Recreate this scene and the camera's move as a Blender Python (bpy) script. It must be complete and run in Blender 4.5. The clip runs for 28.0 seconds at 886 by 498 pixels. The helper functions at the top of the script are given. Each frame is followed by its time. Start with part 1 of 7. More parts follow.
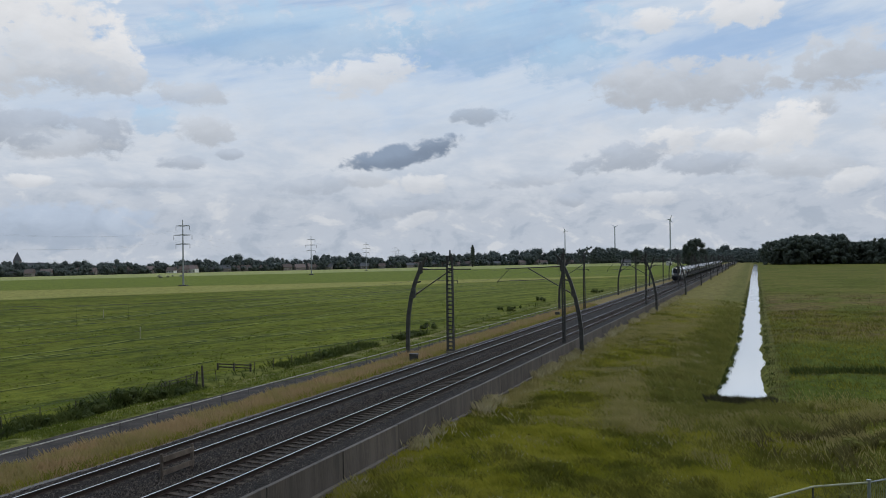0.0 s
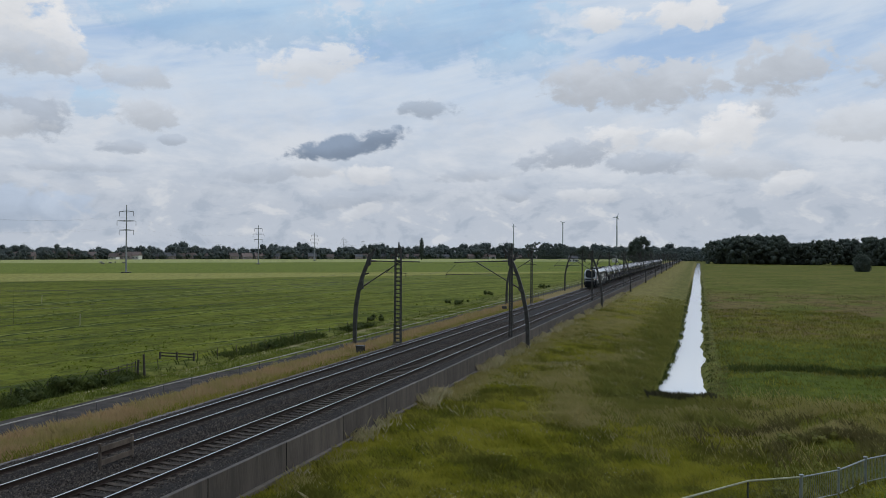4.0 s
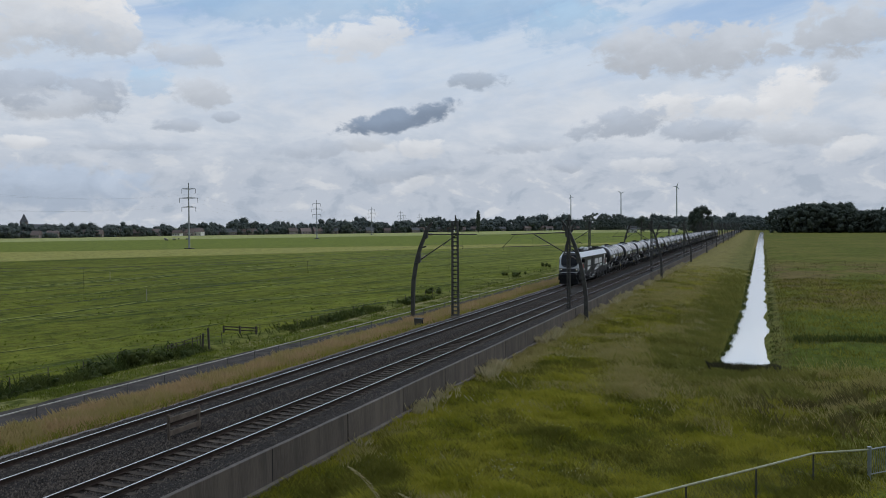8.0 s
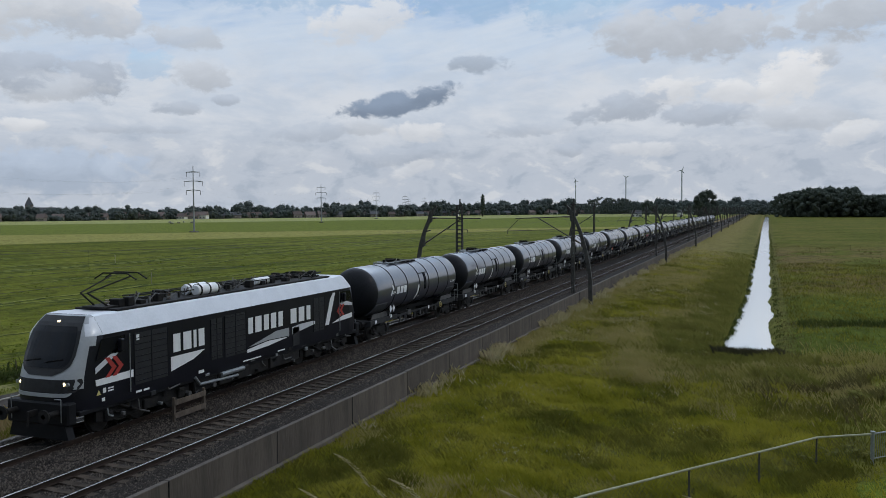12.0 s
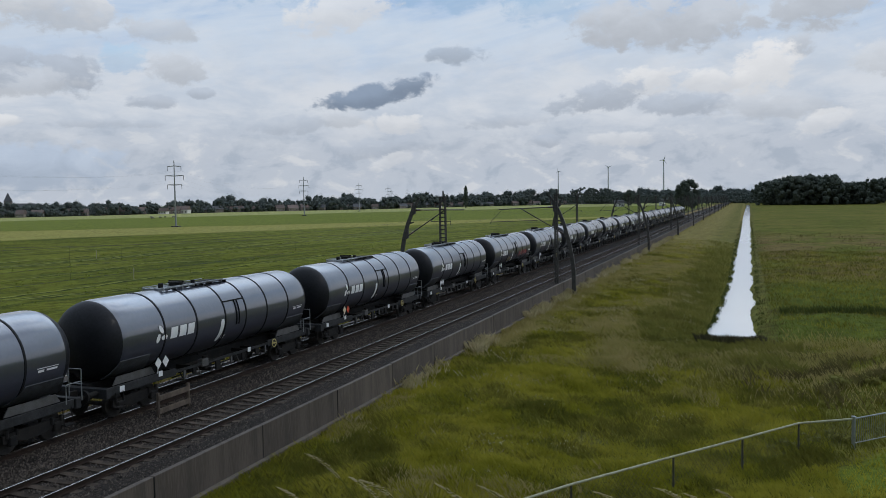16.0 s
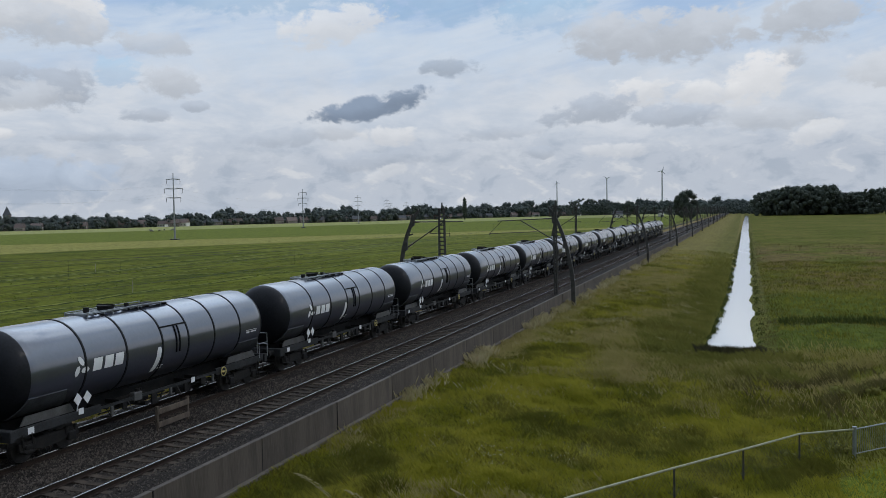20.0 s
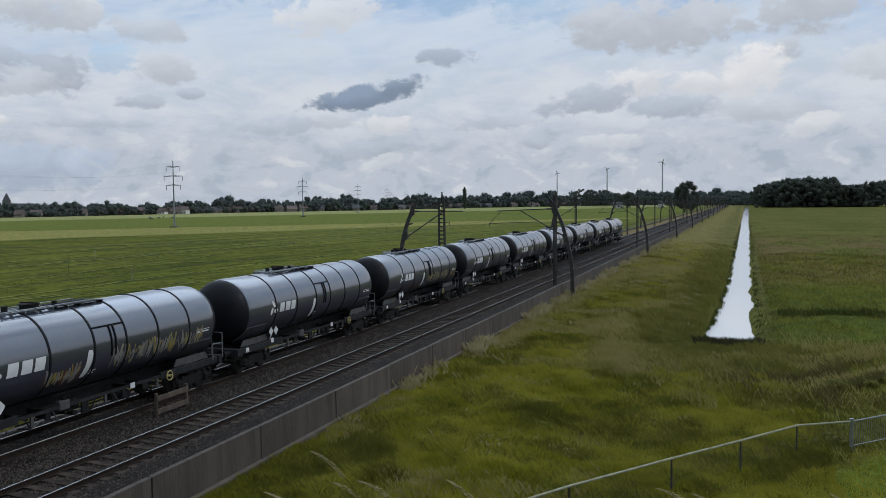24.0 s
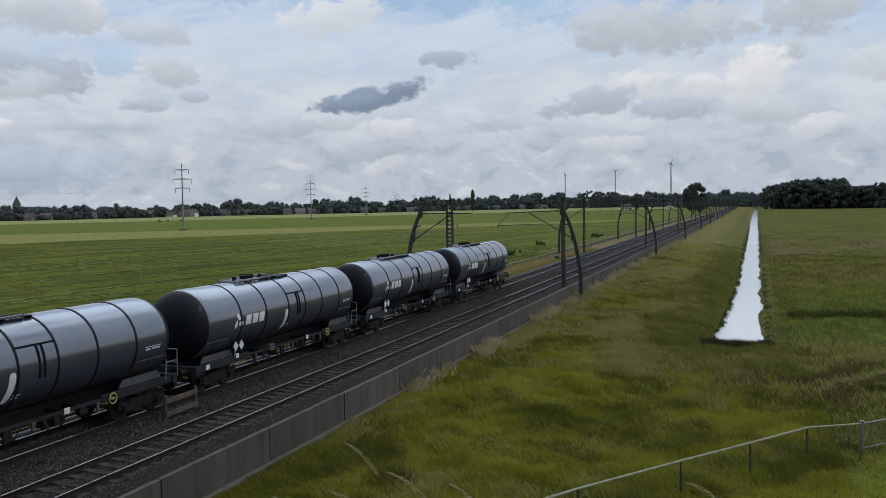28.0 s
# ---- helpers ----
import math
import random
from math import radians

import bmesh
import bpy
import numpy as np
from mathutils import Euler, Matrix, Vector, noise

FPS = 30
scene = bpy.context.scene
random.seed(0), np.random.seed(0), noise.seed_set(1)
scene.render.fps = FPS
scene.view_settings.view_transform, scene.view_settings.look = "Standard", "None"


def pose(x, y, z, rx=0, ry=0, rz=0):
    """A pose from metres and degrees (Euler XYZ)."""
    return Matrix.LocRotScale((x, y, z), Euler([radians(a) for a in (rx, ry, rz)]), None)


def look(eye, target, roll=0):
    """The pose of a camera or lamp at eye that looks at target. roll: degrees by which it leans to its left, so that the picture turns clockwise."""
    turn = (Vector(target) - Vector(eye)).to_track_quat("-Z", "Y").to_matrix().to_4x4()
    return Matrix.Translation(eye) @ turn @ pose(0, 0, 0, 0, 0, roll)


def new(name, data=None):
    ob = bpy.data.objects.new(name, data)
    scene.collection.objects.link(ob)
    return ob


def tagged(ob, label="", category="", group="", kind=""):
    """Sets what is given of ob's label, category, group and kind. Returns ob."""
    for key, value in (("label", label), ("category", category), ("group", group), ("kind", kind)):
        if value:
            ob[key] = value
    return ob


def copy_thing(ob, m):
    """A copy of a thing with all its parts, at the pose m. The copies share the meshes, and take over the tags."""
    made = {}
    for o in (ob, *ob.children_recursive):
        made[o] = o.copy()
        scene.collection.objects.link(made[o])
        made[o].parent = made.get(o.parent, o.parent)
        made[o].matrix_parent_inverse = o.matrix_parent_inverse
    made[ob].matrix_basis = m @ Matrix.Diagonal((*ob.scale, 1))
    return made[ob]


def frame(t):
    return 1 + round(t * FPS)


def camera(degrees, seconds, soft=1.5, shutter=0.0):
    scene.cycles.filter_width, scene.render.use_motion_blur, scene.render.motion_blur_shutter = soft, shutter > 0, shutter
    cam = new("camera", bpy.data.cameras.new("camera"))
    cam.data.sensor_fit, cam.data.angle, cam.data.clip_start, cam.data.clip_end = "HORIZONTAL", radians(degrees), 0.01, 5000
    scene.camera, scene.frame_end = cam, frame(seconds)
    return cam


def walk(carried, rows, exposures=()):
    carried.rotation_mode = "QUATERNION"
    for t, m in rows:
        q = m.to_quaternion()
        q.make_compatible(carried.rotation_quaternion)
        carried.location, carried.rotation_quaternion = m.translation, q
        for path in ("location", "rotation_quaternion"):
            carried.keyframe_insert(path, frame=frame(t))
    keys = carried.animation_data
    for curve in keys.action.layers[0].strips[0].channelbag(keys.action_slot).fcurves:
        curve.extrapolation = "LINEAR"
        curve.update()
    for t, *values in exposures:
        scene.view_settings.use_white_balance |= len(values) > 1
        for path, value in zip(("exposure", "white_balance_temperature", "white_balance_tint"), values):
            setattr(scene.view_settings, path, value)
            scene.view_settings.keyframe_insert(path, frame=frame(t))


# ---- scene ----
# camera: stands on a viaduct 7.6 m above the rails and only turns
EYE = Vector((0.0, 0.0, 7.61))
LOOKS = [  # seconds, yaw, pitch, roll in degrees
    (0.0, 19.766, 0.712, -0.812),
    (0.5, 19.432, 0.377, -1.488),
    (1.0, 17.706, 0.224, -1.603),
    (1.5, 16.384, -0.020, -0.218),
    (2.0, 15.784, 0.037, 0.745),
    (2.5, 15.769, 0.074, 0.540),
    (4.5, 16.615, 0.253, 0.331),
    (5.0, 16.984, -0.199, -0.009),
    (5.5, 17.915, -0.112, -0.058),
    (6.0, 18.479, -0.064, -0.148),
    (6.5, 19.374, 0.392, -0.314),
    (7.0, 19.532, 0.457, -0.161),
    (7.5, 20.058, -0.927, -0.315),
    (8.0, 20.151, -1.607, -0.329),
    (8.5, 20.159, -1.763, -0.390),
    (9.0, 20.288, -2.099, 0.210),
    (9.5, 20.387, -2.369, -0.361),
    (10.0, 20.408, -2.399, -0.747),
    (10.5, 20.436, -2.375, -0.527),
    (11.0, 20.492, -2.409, -0.347),
    (11.5, 20.477, -2.447, -0.386),
    (12.0, 20.447, -2.681, -0.222),
    (12.5, 20.466, -3.224, -0.141),
    (14.5, 19.674, -3.473, -0.476),
    (15.0, 19.690, -3.391, -0.723),
    (15.5, 19.632, -3.326, -0.673),
    (16.0, 19.361, -3.241, -0.831),
    (16.5, 19.346, -3.003, -0.794),
    (17.0, 19.279, -2.916, -0.845),
    (17.5, 19.269, -2.858, -0.857),
    (18.0, 19.276, -2.768, -0.963),
    (18.5, 19.274, -2.683, -0.936),
    (19.0, 19.290, -2.618, -0.965),
    (19.5, 19.295, -2.517, -1.040),
    (20.0, 19.290, -2.457, -1.069),
    (20.5, 19.286, -2.381, -1.152),
    (21.0, 19.293, -2.531, -1.094),
    (21.5, 19.287, -2.907, -0.899),
    (23.5, 19.267, -3.108, -0.587),
    (24.0, 19.276, -3.157, -0.651),
    (24.5, 19.318, -3.287, -0.572),
    (25.0, 19.530, -3.387, -0.690),
    (25.5, 19.537, -3.362, -0.762),
    (26.0, 19.501, -3.294, -0.740),
    (26.5, 19.526, -3.224, -0.788),
    (27.0, 19.647, -3.152, -0.842),
    (27.5, 19.812, -3.092, -0.842),
    (28.0, 19.815, -3.003, -0.800),
]


def facing(yaw, pitch, roll):
    y, p = radians(yaw), radians(pitch)
    way = Vector((-math.sin(y) * math.cos(p), math.cos(y) * math.cos(p), math.sin(p)))
    return look(EYE, EYE + way * 10, roll)


cam = camera(54.5, 28.0, soft=0.65)
walk(cam, [(t, facing(a, b, c)) for t, a, b, c in LOOKS])

# ---------------------------------------------------------------- light
SUN_AZ, SUN_EL = 78.0, 36.0      # degrees clockwise from +y, and up
sun = new("sun", bpy.data.lights.new("sun", "SUN"))
sun.data.energy, sun.data.angle, sun.data.color = 1.35, radians(30), (1.0, 0.95, 0.87)
sa, se = radians(SUN_AZ), radians(SUN_EL)
sun.matrix_world = look((0, 0, 60), Vector((0, 0, 60)) - Vector((math.sin(sa) * math.cos(se), math.cos(sa) * math.cos(se), math.sin(se))))
scene.view_settings.exposure = 0.0

# clouds that stand out
WHITE, BRIGHT, PALE = (0.76, 0.775, 0.79), (0.70, 0.72, 0.745), (0.60, 0.63, 0.665)
GREY, HAZE = (0.52, 0.555, 0.60), (0.42, 0.495, 0.60)
SLATE, SLATE2, DARK = (0.43, 0.48, 0.55), (0.36, 0.42, 0.50), (0.245, 0.305, 0.395)
BLUE = (0.36, 0.54, 0.745)
CLOUDS = []


def cloud(az, el, half_w, half_h, rise, tone, strength):
    """One cloud by azimuth, elevation and half sizes in degrees, and the rise of its axis."""
    CLOUDS.append((az, el, half_w, half_h, rise, tone, strength))


cloud(-15.8, 14.7, 8.5, 2.45, 0.00, BLUE, 0.55)
cloud(-30.0, 14.7, 9.3, 2.08, 0.00, BLUE, 0.55)
cloud(-38.9, 8.9, 1.5, 0.98, 0.00, BLUE, 0.50)
cloud(-11.7, 12.7, 3.3, 1.59, 0.00, BLUE, 0.40)
cloud(-25.6, 12.1, 3.6, 1.22, 0.18, BRIGHT, 0.75)
cloud(-44.9, 14.3, 4.5, 3.04, -0.15, WHITE, 0.97)
cloud(-41.1, 12.9, 1.8, 1.51, -0.40, WHITE, 0.90)
cloud(-43.2, 11.7, 4.6, 1.33, -0.10, GREY, 0.80)
cloud(-46.6, 12.0, 2.8, 1.94, 0.00, PALE, 0.70)
cloud(-45.7, 8.6, 2.5, 0.80, 0.00, SLATE, 0.85)
cloud(-41.7, 8.0, 1.7, 1.45, 0.00, SLATE, 0.92)
cloud(-45.1, 7.4, 4.2, 0.94, 0.00, GREY, 0.75)
cloud(-36.3, 10.8, 2.5, 0.77, 0.00, GREY, 0.65)
cloud(-35.7, 8.5, 1.8, 1.00, 0.00, GREY, 0.80)
cloud(-34.1, 7.0, 0.9, 0.33, 0.00, SLATE, 0.75)
cloud(-37.2, 6.4, 1.7, 0.46, 0.00, SLATE, 0.75)
cloud(-40.3, 5.0, 3.7, 0.32, 0.00, SLATE, 0.50)
cloud(-23.4, 6.8, 3.7, 0.78, 0.14, DARK, 1.00)
cloud(-20.7, 7.6, 1.7, 0.62, 0.20, DARK, 0.95)
cloud(-25.7, 6.5, 1.3, 0.52, 0.10, DARK, 0.80)
cloud(-17.7, 9.4, 1.9, 0.70, 0.00, SLATE2, 0.75)
cloud(-25.3, 5.3, 1.6, 0.60, 0.00, GREY, 0.70)
cloud(-28.7, 5.0, 2.4, 0.67, 0.10, SLATE, 0.55)
cloud(-22.7, 3.5, 3.4, 0.75, 0.10, SLATE, 0.55)
cloud(-21.8, 5.1, 2.3, 0.67, 0.00, BRIGHT, 0.70)
cloud(-22.0, 2.7, 1.5, 0.53, 0.30, BRIGHT, 0.50)
cloud(-46.7, 5.1, 1.8, 0.40, 0.00, BRIGHT, 0.70)
cloud(-6.2, 15.0, 1.8, 0.75, 0.00, WHITE, 0.85)
cloud(-0.8, 15.1, 2.6, 1.06, 0.00, WHITE, 0.90)
cloud(-3.9, 10.9, 5.7, 1.67, 0.00, GREY, 0.95)
cloud(-7.7, 11.1, 2.5, 1.59, 0.00, GREY, 0.70)
cloud(4.7, 11.5, 3.0, 1.83, 0.05, GREY, 0.92)
cloud(3.6, 9.1, 1.1, 0.74, 0.00, GREY, 0.80)
cloud(1.7, 7.8, 2.1, 1.78, 0.20, WHITE, 0.92)
cloud(-5.6, 7.4, 2.3, 1.07, 0.10, BRIGHT, 0.85)
cloud(-1.5, 7.2, 2.3, 0.84, 0.00, BRIGHT, 0.80)
cloud(-8.3, 6.5, 3.0, 0.95, 0.12, SLATE, 0.85)
cloud(-3.2, 5.9, 3.0, 0.78, 0.00, SLATE, 0.80)
cloud(2.4, 5.5, 3.7, 0.83, 0.00, GREY, 0.65)
cloud(5.2, 4.5, 1.5, 0.7, 0.20, BRIGHT, 0.60)
cloud(-12.2, 3.8, 1.2, 0.45, 0.00, SLATE, 0.75)
cloud(-14.8, 5.1, 2.8, 0.45, 0.05, SLATE, 0.50)
cloud(-6.8, 3.8, 2.5, 0.51, 0.00, BRIGHT, 0.50)
cloud(-44.5, 2.4, 6.2, 1.5, 0.00, HAZE, 0.80)
cloud(9.5, 8.0, 3.0, 1.2, 0.0, PALE, 0.8)
cloud(13.0, 11.0, 4.0, 1.6, 0.0, GREY, 0.8)
cloud(-50.0, 12.0, 4.0, 2.6, 0.0, PALE, 0.8)
cloud(-50.0, 8.0, 5.0, 1.6, 0.0, SLATE, 0.8)


def wire(tree, kind, inputs, **settings):
    """A node with its settings and its inputs (values or sockets, by index or name)."""
    n = tree.nodes.new(kind)
    if "data_type" in settings:
        n.data_type = settings["data_type"]
    if "operation" in settings:
        n.operation = settings["operation"]
    if "blend_type" in settings:
        n.blend_type = settings["blend_type"]
    if "interpolation_type" in settings:
        n.interpolation_type = settings["interpolation_type"]
    if "sky_type" in settings:
        n.sky_type, n.sun_disc = settings["sky_type"], settings["sun_disc"]
        n.sun_elevation, n.sun_rotation = settings["sun_elevation"], settings["sun_rotation"]
    for key, value in inputs.items():
        if isinstance(value, bpy.types.NodeSocket):
            tree.links.new(value, n.inputs[key])
        else:
            n.inputs[key].default_value = value
    return n


def num(tree, op, a, b=0.0, c=0.0):
    return wire(tree, "ShaderNodeMath", {0: a, 1: b, 2: c}, operation=op).outputs[0]


def smooth(tree, value, lo, hi):
    n = wire(tree, "ShaderNodeMapRange", {0: value, 1: lo, 2: hi, 3: 0.0, 4: 1.0}, interpolation_type="SMOOTHSTEP")
    return n.outputs[0]


def blend(tree, fac, a, b):
    n = tree.nodes.new("ShaderNodeMix")
    n.data_type = "RGBA"
    for k, v in ((0, fac), (6, a), (7, b)):
        if isinstance(v, bpy.types.NodeSocket):
            tree.links.new(v, n.inputs[k])
        else:
            n.inputs[k].default_value = v if k == 0 else (*v, 1.0)
    return n.outputs[2]


def fbm(tree, vector, scale, detail=5.0, rough=0.55, distortion=0.0):
    return wire(tree, "ShaderNodeTexNoise", {"Vector": vector, "Scale": scale, "Detail": detail, "Roughness": rough, "Distortion": distortion}).outputs[0]


def cloudy_sky():
    """Node group: a direction and the clear sky's colour in, the colour of a sky of broken cloud out."""
    g = bpy.data.node_groups.new("cloudy_sky", "ShaderNodeTree")
    g.interface.new_socket("Direction", in_out="INPUT", socket_type="NodeSocketVector")
    g.interface.new_socket("Clear", in_out="INPUT", socket_type="NodeSocketColor")
    g.interface.new_socket("Color", in_out="OUTPUT", socket_type="NodeSocketColor")
    gi, go = g.nodes.new("NodeGroupInput"), g.nodes.new("NodeGroupOutput")
    d = wire(g, "ShaderNodeVectorMath", {0: gi.outputs[0]}, operation="NORMALIZE").outputs[0]
    xyz = wire(g, "ShaderNodeSeparateXYZ", {0: d})
    x, y, z = xyz.outputs
    az = num(g, "MULTIPLY", num(g, "ARCTAN2", x, y), 57.2958)
    el = num(g, "MULTIPLY", num(g, "ARCSINE", z), 57.2958)
    drift = num(g, "SUBTRACT", el, num(g, "MULTIPLY", az, 0.17))

    def plane(u, v):
        return wire(g, "ShaderNodeCombineXYZ", {0: u, 1: v, 2: 0.0}).outputs[0]
    wisp = fbm(g, plane(num(g, "MULTIPLY", az, 0.07), num(g, "MULTIPLY", drift, 0.42)), 1.0, 8.0, 0.56, 0.5)
    lump = fbm(g, plane(num(g, "MULTIPLY", az, 0.17), num(g, "MULTIPLY", el, 0.48)), 1.0, 9.0, 0.60, 0.25)
    shred = fbm(g, plane(num(g, "MULTIPLY", az, 0.36), num(g, "MULTIPLY", el, 0.62)), 1.0, 9.0, 0.60, 0.35)
    grain = fbm(g, plane(num(g, "MULTIPLY", az, 0.9), num(g, "MULTIPLY", el, 1.5)), 1.0, 7.0, 0.62, 0.2)
    col = blend(g, smooth(g, wisp, 0.30, 0.60), gi.outputs[1], (0.585, 0.67, 0.77))
    col = blend(g, num(g, "MULTIPLY", smooth(g, wisp, 0.56, 0.72), 0.5), col, (0.70, 0.735, 0.78))
    veil = smooth(g, num(g, "MULTIPLY_ADD", shred, 5.0, num(g, "SUBTRACT", el, 2.5)), 12.0, 6.5)
    col = blend(g, num(g, "MULTIPLY", veil, 0.8), col, blend(g, smooth(g, lump, 0.36, 0.62), (0.535, 0.59, 0.66), (0.68, 0.70, 0.725)))
    low = smooth(g, num(g, "MULTIPLY_ADD", lump, 5.0, num(g, "SUBTRACT", el, 2.5)), 6.6, 2.6)
    bank = blend(g, smooth(g, shred, 0.36, 0.50), (0.385, 0.44, 0.515), (0.485, 0.53, 0.595))
    bank = blend(g, num(g, "MULTIPLY", smooth(g, shred, 0.53, 0.66), 0.8), bank, (0.66, 0.675, 0.69))
    col = blend(g, num(g, "MULTIPLY", low, 0.88), col, bank)
    knob = fbm(g, plane(num(g, "MULTIPLY", az, 0.75), num(g, "MULTIPLY", el, 1.1)), 1.0, 8.0, 0.6, 0.3)
    edge = num(g, "MULTIPLY_ADD", shred, 2.2, num(g, "MULTIPLY_ADD", knob, 3.4, -1.85))
    for a, e, wa, we, rise, tone, strength in CLOUDS:
        da = num(g, "SUBTRACT", az, a)
        u = num(g, "DIVIDE", da, wa)
        v = num(g, "DIVIDE", num(g, "SUBTRACT", num(g, "SUBTRACT", el, e), num(g, "MULTIPLY", da, rise)), we)
        r2 = num(g, "ADD", num(g, "MULTIPLY", u, u), num(g, "MULTIPLY", v, v))
        mask = num(g, "MULTIPLY", smooth(g, num(g, "SUBTRACT", edge, r2), -0.30, 0.55), strength)
        lit = smooth(g, num(g, "MULTIPLY_ADD", shred, 2.0, num(g, "SUBTRACT", v, 1.0)), -0.8, 1.0)
        two = blend(g, lit, tuple(c * 0.88 for c in tone), tuple(min(c * 1.15, 0.81) for c in tone))
        col = blend(g, mask, col, two)
    fine = blend(g, grain, (0.955, 0.965, 0.992), (1.025, 1.035, 1.064))
    mul = wire(g, "ShaderNodeMix", {0: 1.0}, data_type="RGBA", blend_type="MULTIPLY")
    g.links.new(col, mul.inputs[6]), g.links.new(fine, mul.inputs[7])
    # unseen sky shaped for the light: dimmed behind, a bright patch added high ahead
    toward = wire(g, "ShaderNodeVectorMath", {0: d, 1: (-0.215, 0.661, 0.719)}, operation="DOT_PRODUCT").outputs[1]
    gain = num(g, "ADD", num(g, "MULTIPLY_ADD", smooth(g, toward, -0.40, 0.58), 0.60, 0.38), num(g, "MULTIPLY", smooth(g, toward, 0.87, 0.99), 1.3))
    # an overcast sky is brightest overhead
    gain = num(g, "MULTIPLY", gain, num(g, "MULTIPLY_ADD", smooth(g, z, 0.29, 0.55), 0.34, 1.0))
    col = wire(g, "ShaderNodeVectorMath", {0: mul.outputs[2], 3: gain}, operation="SCALE").outputs[0]
    g.links.new(col, go.inputs[0])
    return g


SKY = cloudy_sky()
world = bpy.data.worlds.new("sky")
scene.world = world
world.use_nodes = True
wt = world.node_tree
clear = wire(wt, "ShaderNodeTexSky", {}, sky_type="NISHITA", sun_disc=False, sun_elevation=se, sun_rotation=sa)
dim = wire(wt, "ShaderNodeVectorMath", {0: clear.outputs[0], 3: 0.09}, operation="SCALE")
where = wire(wt, "ShaderNodeTexCoord", {})
grp = wt.nodes.new("ShaderNodeGroup")
grp.node_tree = SKY
wt.links.new(where.outputs["Generated"], grp.inputs[0])
wt.links.new(dim.outputs[0], grp.inputs[1])
wt.links.new(grp.outputs[0], wt.nodes["Background"].inputs[0])
wt.nodes["Background"].inputs[1].default_value = 1.0

# ---------------------------------------------------------------- materials


def mat(name, a, b=None, rough=0.7, metal=0.0, scale=3.0, fine=30.0, bump=0.2, coord="Object", stretch=(1, 1, 1), spread=0.0, spec=0.5, dirt=None, fine_mix=0.35, coat=0.0, coat_ior=1.5):
    """Two colours mixed by a coarse and a fine noise, with fine relief. spread: lightness varied from object to object."""
    m = bpy.data.materials.new(name)
    m.use_nodes = True
    t = m.node_tree
    bs = t.nodes["Principled BSDF"]
    b = b or tuple(c * 0.7 for c in a)
    co = wire(t, "ShaderNodeTexCoord", {}).outputs[coord]
    co = wire(t, "ShaderNodeMapping", {0: co, 3: stretch}).outputs[0]
    n1, n2 = fbm(t, co, scale, 4.0), fbm(t, co, fine, 3.0)
    f = num(t, "ADD", num(t, "MULTIPLY", n1, 1 - fine_mix), num(t, "MULTIPLY", n2, fine_mix))
    col = blend(t, smooth(t, f, 0.36, 0.64), a, b)
    if dirt:
        col = blend(t, num(t, "MULTIPLY", smooth(t, fbm(t, co, scale * 2.3, 6.0, 0.65), 0.52, 0.72), 0.8), col, dirt)
    if spread:
        rnd = wire(t, "ShaderNodeObjectInfo", {}).outputs["Random"]
        hsv = wire(t, "ShaderNodeHueSaturation", {"Value": num(t, "MULTIPLY_ADD", rnd, 2 * spread, 1 - spread), "Color": col})
        col = hsv.outputs[0]
    t.links.new(col, bs.inputs["Base Color"])
    t.links.new(num(t, "MULTIPLY_ADD", n2, 0.16, rough - 0.08), bs.inputs["Roughness"])
    bs.inputs["Metallic"].default_value = metal
    bs.inputs["Specular IOR Level"].default_value = spec
    bs.inputs["Coat Weight"].default_value, bs.inputs["Coat Roughness"].default_value = coat, 0.13
    bs.inputs["Coat IOR"].default_value = coat_ior
    if bump:
        bp = wire(t, "ShaderNodeBump", {"Strength": bump, "Distance": 0.05, "Height": n2})
        t.links.new(bp.outputs[0], bs.inputs["Normal"])
    return m


def glow(name, color, strength):
    m = bpy.data.materials.new(name)
    m.use_nodes = True
    bs = m.node_tree.nodes["Principled BSDF"]
    bs.inputs["Base Color"].default_value = (*color, 1)
    bs.inputs["Emission Color"].default_value = (*color, 1)
    bs.inputs["Emission Strength"].default_value = strength
    return m


def island_mat(name, a, b, rough=0.75, spec=0.2, through_light=0.0, own=0.35):
    """For joined small pieces: each island takes its own mix of two colours."""
    m = bpy.data.materials.new(name)
    m.use_nodes = True
    t = m.node_tree
    bs = t.nodes["Principled BSDF"]
    r = wire(t, "ShaderNodeNewGeometry", {}).outputs["Random Per Island"]
    co = wire(t, "ShaderNodeTexCoord", {}).outputs["Object"]
    patch = fbm(t, co, 0.35, 3.0)
    f = num(t, "ADD", num(t, "MULTIPLY", r, own), num(t, "MULTIPLY", smooth(t, patch, 0.40, 0.60), 1 - own))
    col = blend(t, f, a, b)
    t.links.new(col, bs.inputs["Base Color"])
    bs.inputs["Roughness"].default_value = rough
    bs.inputs["Specular IOR Level"].default_value = spec
    if through_light:
        tr = wire(t, "ShaderNodeBsdfTranslucent", {0: col})
        mx = wire(t, "ShaderNodeMixShader", {0: through_light, 1: bs.outputs[0], 2: tr.outputs[0]})
        t.links.new(mx.outputs[0], t.nodes["Material Output"].inputs[0])
    return m


